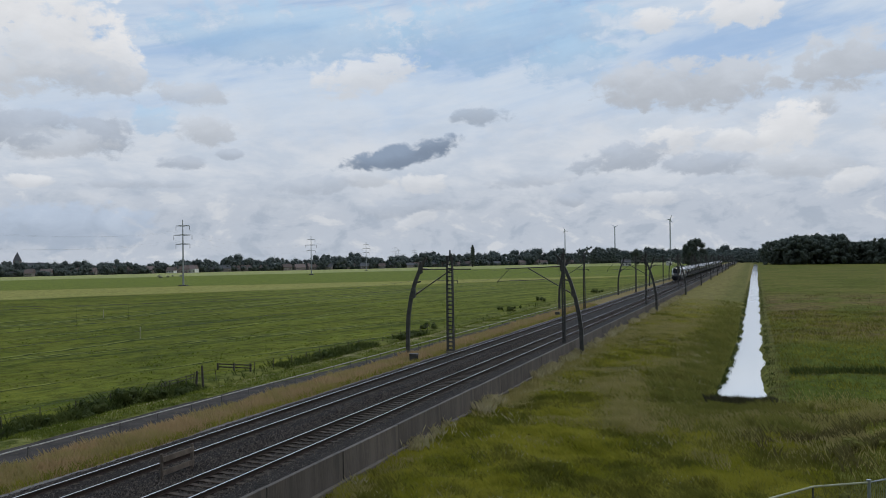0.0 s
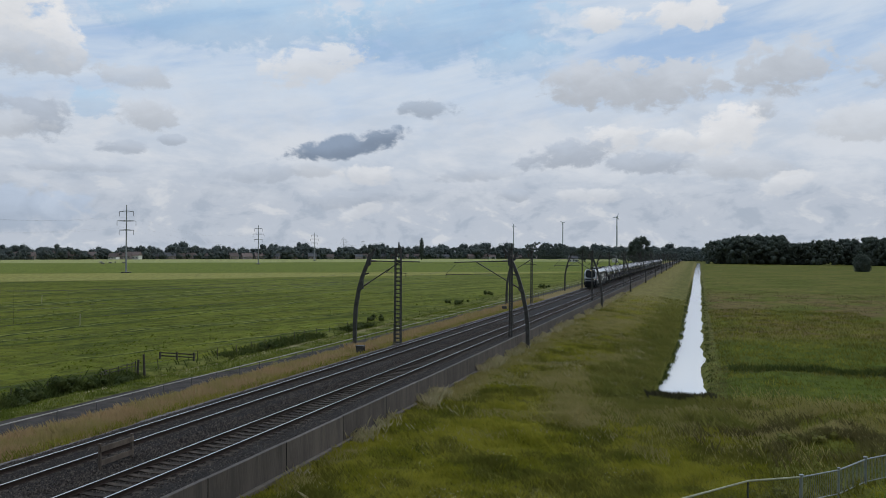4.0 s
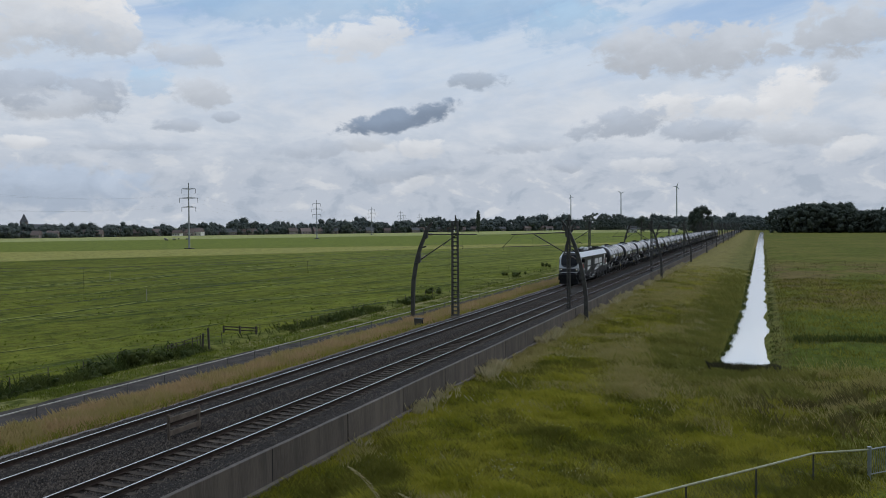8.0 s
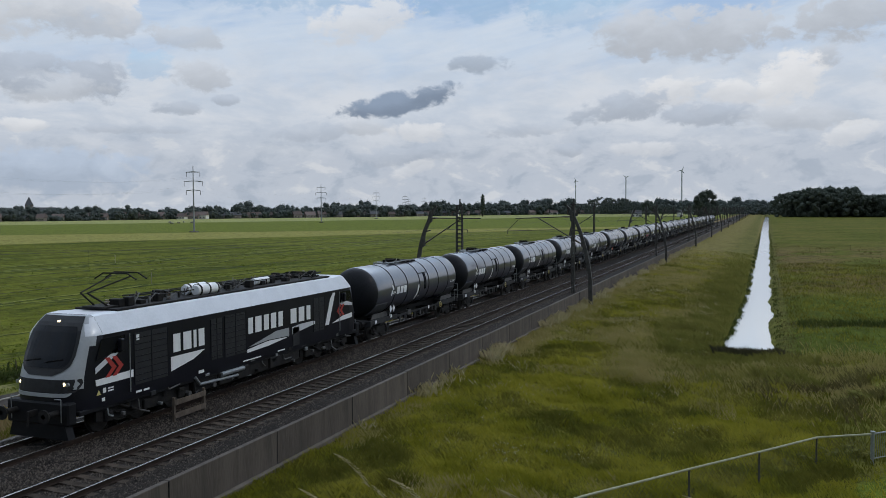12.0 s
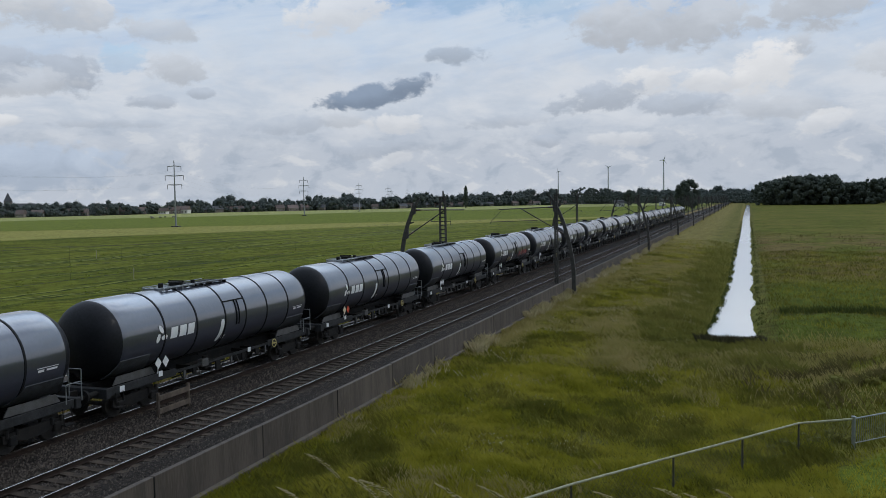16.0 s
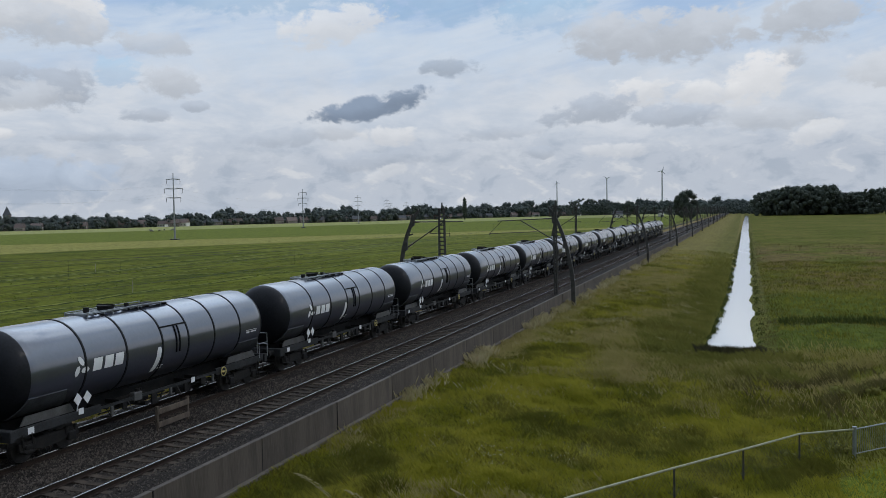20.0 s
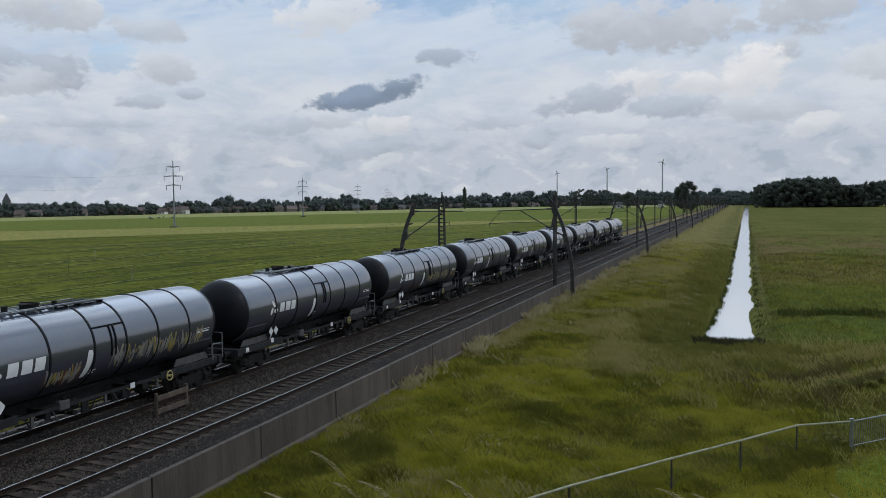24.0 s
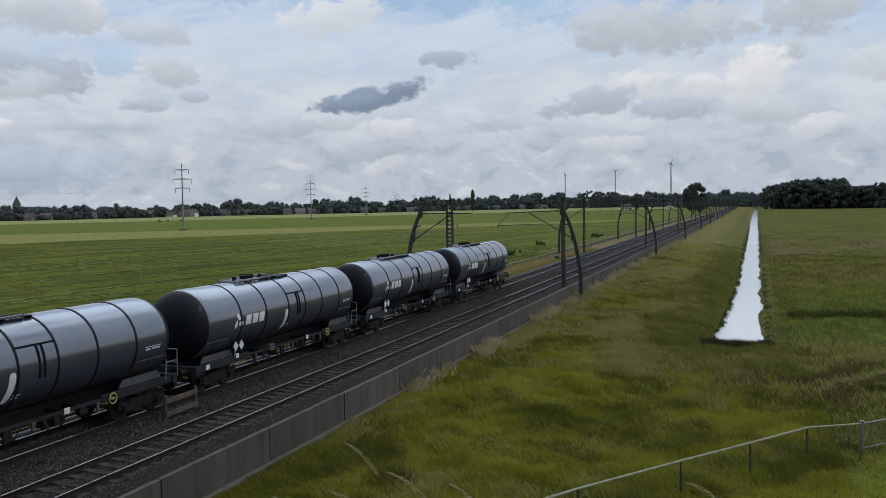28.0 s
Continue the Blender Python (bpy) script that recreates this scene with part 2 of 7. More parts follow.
M = dict(
    rail_side=mat("rail_rust", (0.036, 0.024, 0.018), (0.022, 0.015, 0.012), 0.85, 0.0, 6, 60, spec=0.2),
    rail_head=mat("rail_steel", (0.46, 0.445, 0.43), (0.34, 0.33, 0.32), 0.22, 0.7, 4, 50, 0.02, spec=1.0),
    sleeper=mat("sleeper_concrete", (0.070, 0.053, 0.040), (0.032, 0.025, 0.019), 0.9, 0, 4, 40, 0.3, spread=0.3, spec=0.2),
    ballast=mat("ballast", (0.028, 0.0225, 0.018), (0.011, 0.0088, 0.007), 0.95, 0, 0.6, 14, 0.9, "Object", fine_mix=0.6, spec=0.2),
    concrete=mat("concrete", (0.118, 0.097, 0.080), (0.074, 0.061, 0.051), 0.9, 0, 1.6, 18, 0.25, "Object", (1, 1, 0.14), 0.12, dirt=(0.062, 0.054, 0.047)),
    footing=mat("footing_concrete", (0.165, 0.140, 0.112), (0.105, 0.090, 0.073), 0.92, 0, 2, 25, 0.3),
    asphalt=mat("asphalt", (0.078, 0.068, 0.062), (0.044, 0.039, 0.036), 0.95, 0, 0.9, 24, 0.3, spec=0.03, dirt=(0.095, 0.085, 0.062)),
    gravel=mat("pale_gravel", (0.22, 0.20, 0.18), (0.12, 0.11, 0.10), 0.95, 0, 1.4, 22, 0.6, spec=0.15, fine_mix=0.6),
    steel=mat("weathered_steel", (0.085, 0.083, 0.076), (0.05, 0.048, 0.044), 0.6, 0.3, 3, 30, 0.15),
    pipe=mat("dull_pipe", (0.13, 0.13, 0.13), (0.09, 0.088, 0.085), 0.6, 0.3, 3, 25, 0.05),
    galv=mat("galvanised_steel", (0.33, 0.35, 0.36), (0.24, 0.255, 0.265), 0.5, 0.6, 3, 25, 0.05),
    dull_galv=mat("dull_galvanised", (0.46, 0.44, 0.40), (0.32, 0.31, 0.28), 0.75, 0.1, 3, 25, 0.05, spec=0.2),
    pylon=mat("pylon_steel", (0.30, 0.315, 0.325), (0.22, 0.235, 0.245), 0.7, 0.1, 1, 8, 0.0),
    wood=mat("grey_wood", (0.36, 0.32, 0.27), (0.24, 0.21, 0.17), 0.9, 0, 3, 25, 0.4, "Object", (1, 1, 0.3), 0.15),
    turbine=mat("turbine_paint", (0.62, 0.63, 0.65), (0.55, 0.56, 0.58), 0.6, 0, 1, 8, 0.0),
    copper=mat("wire_metal", (0.05, 0.05, 0.05), (0.035, 0.035, 0.035), 0.6, 0.6, 1, 4, 0.0),
    insulator=mat("insulator", (0.13, 0.09, 0.07), (0.09, 0.06, 0.05), 0.35, 0, 5, 20, 0.0),
    tank=mat("tank_paint", (0.044, 0.050, 0.078), (0.035, 0.041, 0.063), 0.36, 0.0, 0.6, 9, 0.0, spec=0.5, dirt=(0.040, 0.050, 0.068), coat=1.0, coat_ior=2.1),
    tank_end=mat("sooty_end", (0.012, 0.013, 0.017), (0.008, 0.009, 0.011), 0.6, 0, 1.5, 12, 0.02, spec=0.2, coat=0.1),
    band=mat("black_band", (0.007, 0.0075, 0.009), (0.011, 0.011, 0.013), 0.6, 0, 3, 20, 0.05, spec=0.2),
    under=mat("underframe_dark", (0.012, 0.012, 0.013), (0.023, 0.021, 0.019), 0.7, 0.0, 3, 25, 0.2, spec=0.2),
    frame_grey=mat("frame_grey", (0.036, 0.037, 0.040), (0.018, 0.019, 0.020), 0.6, 0.0, 2, 20, 0.08, dirt=(0.022, 0.020, 0.018), spec=0.3),
    cradle=mat("cradle_steel", (0.105, 0.112, 0.125), (0.060, 0.064, 0.072), 0.38, 0.3, 2, 16, 0.04, dirt=(0.040, 0.036, 0.032), spec=0.5),
    wheel=mat("wheel_steel", (0.06, 0.055, 0.05), (0.035, 0.032, 0.03), 0.6, 0.5, 5, 30, 0.1),
    white=mat("white_lettering", (0.84, 0.85, 0.86), (0.78, 0.79, 0.80), 0.5, 0, 4, 30, 0.0),
    red=mat("red_paint", (0.42, 0.04, 0.03), (0.34, 0.035, 0.03), 0.5, 0, 4, 30, 0.0),
    yellow=mat("yellow_paint", (0.60, 0.50, 0.20), (0.5, 0.42, 0.16), 0.5, 0, 4, 30, 0.0),
    loco_black=mat("loco_black", (0.011, 0.0115, 0.017), (0.008, 0.0085, 0.013), 0.4, 0, 1, 12, 0.0, spec=0.15, coat=0.25),
    loco_silver=mat("loco_silver", (0.70, 0.72, 0.76), (0.62, 0.64, 0.68), 0.34, 0.15, 1, 12, 0.01),
    loco_grey=mat("loco_grey", (0.40, 0.42, 0.44), (0.35, 0.37, 0.39), 0.38, 0.15, 1, 12, 0.01),
    grille=mat("dark_grille", (0.010, 0.0105, 0.013), (0.018, 0.019, 0.021), 0.6, 0.1, 4, 30, 0.1),
    cab_glass=mat("cab_glass", (0.006, 0.007, 0.009), (0.010, 0.011, 0.014), 0.12, 0, 1, 3, 0.0, spec=0.2),
    lamp=glow("head_lamp", (1.0, 0.84, 0.50), 2.0),
    trunk=mat("bark", (0.05, 0.042, 0.035), (0.03, 0.026, 0.022), 0.95, 0, 2, 10, 0.5),
    roof_tile=mat("roof_tile", (0.17, 0.12, 0.105), (0.12, 0.10, 0.095), 0.85, 0, 1, 6, 0.1, spread=0.3),
    slate=mat("slate", (0.085, 0.088, 0.098), (0.065, 0.068, 0.076), 0.7, 0, 1, 6, 0.1),
    brick=mat("brick_far", (0.21, 0.18, 0.165), (0.165, 0.14, 0.13), 0.9, 0, 1, 6, 0.1, spread=0.25),
    render_white=mat("white_render", (0.72, 0.71, 0.68), (0.62, 0.61, 0.58), 0.8, 0, 1, 6, 0.05),
    dark_pane=mat("dark_pane", (0.03, 0.035, 0.04), (0.02, 0.022, 0.026), 0.15, 0, 1, 4, 0.0),
    grass_bright=island_mat("grass_bright", (0.225, 0.222, 0.018), (0.385, 0.350, 0.048), through_light=0.45),
    grass_deep=island_mat("grass_deep", (0.115, 0.118, 0.018), (0.200, 0.186, 0.033), through_light=0.45),
    meadow_blade=island_mat("meadow_blade", (0.092, 0.120, 0.015), (0.180, 0.205, 0.030), through_light=0.35),
    grass_green=island_mat("grass_green", (0.150, 0.162, 0.022), (0.335, 0.305, 0.056), through_light=0.45),
    grass_dry=island_mat("grass_dry", (0.40, 0.33, 0.14), (0.31, 0.275, 0.085), through_light=0.45),
    grass_rust=island_mat("grass_rust", (0.46, 0.315, 0.170), (0.34, 0.285, 0.105), through_light=0.45),
    grass_seed=island_mat("grass_seed", (0.52, 0.45, 0.27), (0.40, 0.35, 0.18), through_light=0.4),
    rush=island_mat("rush_brown", (0.12, 0.10, 0.038), (0.16, 0.145, 0.045), through_light=0.4),
    dead_reed=island_mat("dead_reed", (0.050, 0.046, 0.026), (0.085, 0.078, 0.036), through_light=0.2),
    reed=island_mat("reed_dark", (0.046, 0.066, 0.016), (0.090, 0.108, 0.026), through_light=0.4),
    cream=mat("cream_paint", (0.72, 0.62, 0.44), (0.62, 0.54, 0.39), 0.5, 0, 4, 30, 0.0),
    board=mat("weathered_board", (0.135, 0.105, 0.080), (0.080, 0.062, 0.048), 0.9, 0, 3, 25, 0.4, "Object", (1, 1, 0.3), 0.15),
    placard_red=mat("placard_red", (0.70, 0.10, 0.04), (0.62, 0.08, 0.035), 0.5, 0, 4, 30, 0.0),
    sedge=island_mat("sedge", (0.170, 0.172, 0.036), (0.255, 0.238, 0.060), through_light=0.4),
    dark_wood=mat("dark_wood", (0.075, 0.062, 0.05), (0.04, 0.034, 0.028), 0.9, 0, 3, 25, 0.4),
    mossy_rail=mat("mossy_galvanised", (0.40, 0.40, 0.28), (0.28, 0.28, 0.18), 0.7, 0.1, 3, 25, 0.1),
    # far foliage lightened and blued: the haze is put into these leaf colours
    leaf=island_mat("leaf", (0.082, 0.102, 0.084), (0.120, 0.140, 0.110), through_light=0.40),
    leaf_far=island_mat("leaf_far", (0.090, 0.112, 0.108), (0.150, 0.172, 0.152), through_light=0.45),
    stone=island_mat("stone", (0.012, 0.0105, 0.0095), (0.122, 0.102, 0.087), 0.9, own=0.9),
    flower=island_mat("flower_white", (0.62, 0.60, 0.42), (0.52, 0.50, 0.34)),
    cow=mat("cow_hide", (0.05, 0.045, 0.04), (0.35, 0.33, 0.3), 0.8, 0, 0.9, 4, 0.0),
)

# ---------------------------------------------------------------- mesh helpers


def part(name, bm, material, parent=None, label=""):
    me = bpy.data.meshes.new(name)
    bm.to_mesh(me)
    bm.free()
    return link_mesh(name, me, material, parent, label)


def link_mesh(name, me, material, parent=None, label=""):
    me.materials.clear()
    for m in material if isinstance(material, (list, tuple)) else [material]:
        me.materials.append(m)
    ob = new(name, me)
    ob.parent = parent
    if label:
        ob["label"] = label
    return ob


def share(ob, m, parent=None):
    """Another object on the same mesh."""
    o = new(ob.name.split(".")[0], ob.data)
    o.parent = parent if parent is not None else ob.parent
    o.matrix_basis = m
    return o


def empty(name, label, category, group="", at=None, kind=""):
    e = new(name)
    e.empty_display_size = 0.3
    if at is not None:
        e.matrix_basis = at
    return tagged(e, label, category, group, kind)


def B():
    return bmesh.new()


def box(bm, lo, hi, bevel=0.0, m=None):
    lo, hi = Vector(lo), Vector(hi)
    r = bmesh.ops.create_cube(bm, size=1.0, matrix=Matrix.Translation((lo + hi) / 2) @ Matrix.Diagonal((*(hi - lo), 1)))
    vs = r["verts"]
    if bevel:
        es = list({e for v in vs for e in v.link_edges})
        vs = [v for f in bmesh.ops.bevel(bm, geom=es, offset=bevel, segments=1, affect="EDGES")["faces"] for v in f.verts] + [v for v in vs if v.is_valid]
        vs = list(set(vs))
    if m is not None:
        bmesh.ops.transform(bm, matrix=m, verts=vs)
    return bm


def tube(bm, p, q, r, seg=8, r2=None):
    p, q = Vector(p), Vector(q)
    d = q - p
    m = Matrix.Translation((p + q) / 2) @ d.to_track_quat("Z", "Y").to_matrix().to_4x4()
    bmesh.ops.create_cone(bm, cap_ends=True, segments=seg, radius1=r, radius2=r if r2 is None else r2, depth=d.length, matrix=m)
    return bm


def beam(bm, p, q, w, h):
    """A bar of rectangular section from p to q."""
    p, q = Vector(p), Vector(q)
    d = q - p
    m = Matrix.Translation((p + q) / 2) @ d.to_track_quat("Y", "Z").to_matrix().to_4x4() @ Matrix.Diagonal((w, d.length, h, 1))
    bmesh.ops.create_cube(bm, size=1.0, matrix=m)
    return bm


def prism(bm, outline, axis, lo, hi):
    """An outline in the plane across the axis, drawn out from lo to hi. axis x: (y, z), y: (x, z), z: (x, y)."""
    put = {"x": lambda a, b, c: (c, a, b), "y": lambda a, b, c: (a, c, b), "z": lambda a, b, c: (a, b, c)}[axis]
    va = [bm.verts.new(put(a, b, lo)) for a, b in outline]
    vb = [bm.verts.new(put(a, b, hi)) for a, b in outline]
    n = len(outline)
    bm.faces.new(va), bm.faces.new(list(reversed(vb)))
    for i in range(n):
        bm.faces.new((va[i], vb[i], vb[(i + 1) % n], va[(i + 1) % n]))
    bmesh.ops.recalc_face_normals(bm, faces=bm.faces)
    return bm


def loft(bm, rings, caps=True):
    rows = [[bm.verts.new(p) for p in ring] for ring in rings]
    n = len(rows[0])
    for a, b in zip(rows, rows[1:]):
        for i in range(n):
            bm.faces.new((a[i], a[(i + 1) % n], b[(i + 1) % n], b[i]))
    if caps:
        bm.faces.new(list(reversed(rows[0]))), bm.faces.new(rows[-1])
    bmesh.ops.recalc_face_normals(bm, faces=bm.faces)
    return bm


def shade(ob, angle=35):
    ob.data.polygons.foreach_set("use_smooth", [True] * len(ob.data.polygons))
    ob.data.set_sharp_from_angle(angle=radians(angle))
    return ob


def mesh_from(name, verts, faces):
    """A mesh of faces with equally many corners, from arrays."""
    me = bpy.data.meshes.new(name)
    verts, faces = np.asarray(verts, dtype=np.float32), np.asarray(faces, dtype=np.int32)
    k = faces.shape[1]
    me.vertices.add(len(verts)), me.loops.add(faces.size), me.polygons.add(len(faces))
    me.vertices.foreach_set("co", verts.ravel())
    me.loops.foreach_set("vertex_index", faces.ravel())
    me.polygons.foreach_set("loop_start", np.arange(0, faces.size, k, dtype=np.int32))
    me.update(calc_edges=True)
    return me


RNG = np.random.default_rng(7)
GRID = np.random.default_rng(31).random((64, 64))


def drift(x, y, scale, seed=0, octaves=3):
    """Smooth wandering values between 0 and 1 over the plan."""
    x, y = np.asarray(x, dtype=float), np.asarray(y, dtype=float)
    total, weight, amp = 0.0, 0.0, 1.0
    for k in range(octaves):
        u, v = x * scale * 2**k + 7.3 * seed + 3.1 * k, y * scale * 2**k + 11.9 * seed + 5.7 * k
        i, j = np.floor(u).astype(int), np.floor(v).astype(int)
        fu, fv = u - i, v - j
        fu, fv = fu * fu * (3 - 2 * fu), fv * fv * (3 - 2 * fv)
        i0, i1, j0, j1 = i % 64, (i + 1) % 64, j % 64, (j + 1) % 64
        n = (GRID[i0, j0] * (1 - fu) + GRID[i1, j0] * fu) * (1 - fv) + (GRID[i0, j1] * (1 - fu) + GRID[i1, j1] * fu) * fv
        total, weight, amp = total + amp * n, weight + amp, amp * 0.5
    return total / weight


def spot(x, y, cx, cy, rx, ry):
    """A soft round patch: 1 in its middle, fading outwards."""
    return np.exp(-((x - cx) / rx)**2 - ((y - cy) / ry)**2)


# ---------------------------------------------------------------- the lie of the land (z = 0 is the rail top)
KX = np.array([-5000, -44, -41.2, -40.3, -39.0, -38.0, -36.4, -31.0, -29.7, -27.5, -25.7, -25.0, -16.0, -15.8, -15.3, -12, -9, -6.3, -4.3, -3.2, -2.45, -1.9, 0.2, 0.5, 1.1, 3.0, 6.0, 5000])
KZ = np.array([-2.0, -2.0, -2.15, -2.75, -2.75, -1.75, -1.40, -1.35, -1.2, -0.95, -0.62, -0.65, -0.65, -1.0, -1.34, -1.5, -1.7, -2.0, -2.3, -2.5, -2.75, -3.1, -3.1, -2.75, -2.45, -2.2, -2.1, -2.1])
DITCH_START = 60.5


def lie(x, y):
    """Height of the ground."""
    x, y = np.asarray(x, dtype=float), np.asarray(y, dtype=float)
    shift = np.where(x > -8, 0.0045 * np.clip(y - 66, 0, 900) * np.clip((x + 8) / 5, 0, 1), 0)
    wob = 0.16 * np.sin(y * 0.53) + 0.09 * np.sin(y * 1.31 + x) + 0.07 * np.sin(y * 0.87 + 1.0) + 0.12 * np.sin(y * 0.17)
    calm = 0.16 * np.sin(y * 0.29 + 1.0) + 0.07 * np.sin(y * 0.61)
    side = np.clip((x + 1.4) / 0.8, 0, 1)
    shift = shift + np.where((x > -8) & (x < 8), wob * (1 - side) + calm * side, 0)
    shift = shift + np.where(x > -8, 0.75 * np.clip((y - 66) / 35, 0, 1) * (1 - side) * np.clip((x + 8) / 5, 0, 1), 0)
    z = np.interp(x - shift, KX, KZ)
    plain = np.interp(x - shift, [-9, -4, 3, 6], [-1.7, -2.15, -2.2, -2.1])
    k = np.clip((y - DITCH_START + 1.6) / 1.6, 0, 1)
    near = np.where((x > -6) & (x < 6 + shift), 1 - k * k * (3 - 2 * k), 0)
    z = z * (1 - near) + plain * near
    ramp = np.clip((x + 6.5) / 4, 0, 1) * np.clip(25 - y, 0, 40) * 0.345   # the slope on which the camera stands
    z = z + np.minimum(ramp, 7.9)
    bumps = 0.06 * np.sin(x * 0.9 + 1.3 * np.sin(y * 0.31)) * np.sin(y * 0.55 + x * 0.2) + 0.05 * np.sin(x * 2.3 + y * 0.7) * np.sin(y * 1.4)
    soft = np.clip((np.abs(x + 20.5) - 5.2) / 1.5, 0, 1) * np.where((x > -36.5) & (x < -30.6), 0, 1)
    rough = np.clip((x + 15.2) / 1.5, 0, 1) * np.clip((-3.4 - x) / 1.5, 0, 1) + np.clip((x - 2.6) / 2, 0, 1)
    lumps = (drift(x, y, 0.42, 3, 2) - 0.5) * 0.42 + (drift(x, y, 1.3, 5, 2) - 0.5) * 0.22
    return z + bumps * soft + lumps * rough * np.interp(y, [20, 26, 90, 200], [0.3, 1, 1, 0.3])


def ground_mat():
    m = bpy.data.materials.new("grassland")
    m.use_nodes = True
    t = m.node_tree
    bs = t.nodes["Principled BSDF"]
    co = wire(t, "ShaderNodeTexCoord", {}).outputs["Object"]
    x, y, z = wire(t, "ShaderNodeSeparateXYZ", {0: co}).outputs
    s = num(t, "ADD", num(t, "MULTIPLY", x, -0.87), num(t, "MULTIPLY", y, 0.50))      # across the far strips of the left field
    across = num(t, "ADD", num(t, "MULTIPLY", x, -0.97), num(t, "MULTIPLY", y, 0.24))     # across its mowing lines
    along = num(t, "ADD", num(t, "MULTIPLY", x, 0.24), num(t, "MULTIPLY", y, 0.97))
    strips = wire(t, "ShaderNodeCombineXYZ", {0: across, 1: num(t, "MULTIPLY", along, 0.07), 2: 0.0}).outputs[0]
    wob = num(t, "MULTIPLY_ADD", fbm(t, co, 0.02, 3.0), 24.0, -12.0)
    sw = num(t, "ADD", s, wob)
    patch, tuft, blade = fbm(t, co, 0.045, 5.0, 0.6), fbm(t, co, 0.7, 5.0, 0.65), fbm(t, co, 5.0, 4.0, 0.6)
    streak = fbm(t, strips, 0.22, 6.0, 0.62)
    fine = num(t, "ADD", num(t, "MULTIPLY", tuft, 0.55), num(t, "MULTIPLY", blade, 0.45))
    # left field: rich green with darker mowing lines
    left = blend(t, smooth(t, patch, 0.35, 0.65), (0.096, 0.111, 0.013), (0.138, 0.146, 0.018))
    left = blend(t, num(t, "MULTIPLY", smooth(t, streak, 0.50, 0.60), 0.85), left, (0.054, 0.071, 0.011))
    left = blend(t, num(t, "MULTIPLY", smooth(t, streak, 0.45, 0.32), 0.6), left, (0.160, 0.188, 0.028))
    swath = fbm(t, wire(t, "ShaderNodeCombineXYZ", {0: across, 1: num(t, "MULTIPLY", along, 0.16), 2: 0.0}).outputs[0], 0.9, 4.0, 0.6)
    left = blend(t, num(t, "MULTIPLY", smooth(t, swath, 0.55, 0.66), 0.6), left, (0.040, 0.056, 0.010))
    left = blend(t, num(t, "MULTIPLY", smooth(t, swath, 0.42, 0.32), 0.35), left, (0.175, 0.195, 0.040))
    # ruts left by wheels, each from one point to another
    broken = smooth(t, fbm(t, co, 0.15, 3.0), 0.34, 0.50)
    bend = num(t, "MULTIPLY_ADD", fbm(t, co, 0.06, 2.0), 3.0, -1.5)
    for ax, ay, bx, by, wide in ((-71.0, 66.1, -55.0, 109.4, 0.45), (-72.5, 66.5, -56.5, 110.5, 0.35), (-89.7, 119.6, -66.8, 133.0, 0.6), (-110, 102, -105, 153, 0.8), (-112.5, 102, -107.5, 153, 0.6), (-89.4, 83.2, -90.9, 105.3, 0.4), (-73.4, 75.2, -73.0, 92, 0.45), (-119.4, 111.2, -116, 140, 0.9), (-140, 130, -128, 180, 1.0), (-52, 60, -47, 84, 0.3)):
        ln = math.hypot(bx - ax, by - ay)
        ux, uy = (bx - ax) / ln, (by - ay) / ln
        off = num(t, "ADD", num(t, "ADD", num(t, "MULTIPLY", x, -uy), num(t, "MULTIPLY", y, ux)), num(t, "ADD", bend, ax * uy - ay * ux))
        left = blend(t, num(t, "MULTIPLY", smooth(t, num(t, "ABSOLUTE", off), wide, wide * 0.3), num(t, "MULTIPLY_ADD", broken, 0.6, 0.3)), left, (0.026, 0.042, 0.010))
        left = blend(t, num(t, "MULTIPLY", smooth(t, num(t, "ABSOLUTE", num(t, "SUBTRACT", off, wide * 1.5)), wide * 0.9, wide * 0.3), num(t, "MULTIPLY_ADD", broken, 0.5, 0.15)), left, (0.24, 0.25, 0.075))
    # paler and yellower farther off: sheen at the grazing angle, put into the colour
    graze_sheen = num(t, "MULTIPLY", smooth(t, num(t, "MULTIPLY_ADD", x, 0.55, y), 70, 220), 0.45)
    left = blend(t, graze_sheen, left, blend(t, smooth(t, streak, 0.42, 0.58), (0.190, 0.205, 0.046), (0.112, 0.132, 0.024)))
    upper = num(t, "ADD", num(t, "MULTIPLY_ADD", x, -0.682, num(t, "MULTIPLY", y, 0.731)), num(t, "MULTIPLY", wob, 0.6))
    band = num(t, "MULTIPLY", smooth(t, sw, 262, 272), smooth(t, upper, 379, 367))
    left = blend(t, num(t, "MULTIPLY", band, 0.85), left, (0.285, 0.265, 0.080))
    left = blend(t, num(t, "MULTIPLY", smooth(t, upper, 369, 381), 0.9), left, (0.145, 0.172, 0.032))
    left = blend(t, num(t, "MULTIPLY", num(t, "MULTIPLY", smooth(t, sw, 600, 640), smooth(t, sw, 900, 860)), 0.7), left, (0.36, 0.36, 0.16))
    # right field: rougher, yellower, with rusty patches
    right = blend(t, smooth(t, patch, 0.38, 0.62), (0.098, 0.110, 0.017), (0.142, 0.132, 0.030))
    right = blend(t, num(t, "MULTIPLY", num(t, "MULTIPLY", smooth(t, y, 100, 115), smooth(t, y, 250, 190)), smooth(t, fbm(t, co, 0.09, 4.0), 0.40, 0.58)), right, (0.150, 0.112, 0.044))
    right = blend(t, num(t, "MULTIPLY", num(t, "MULTIPLY", smooth(t, y, 60, 63), smooth(t, y, 108, 98)), 0.75), right, (0.078, 0.106, 0.016))
    right = blend(t, num(t, "MULTIPLY", num(t, "MULTIPLY", smooth(t, y, 75, 76.5), smooth(t, y, 80, 78.5)), 0.7), right, (0.075, 0.068, 0.028))
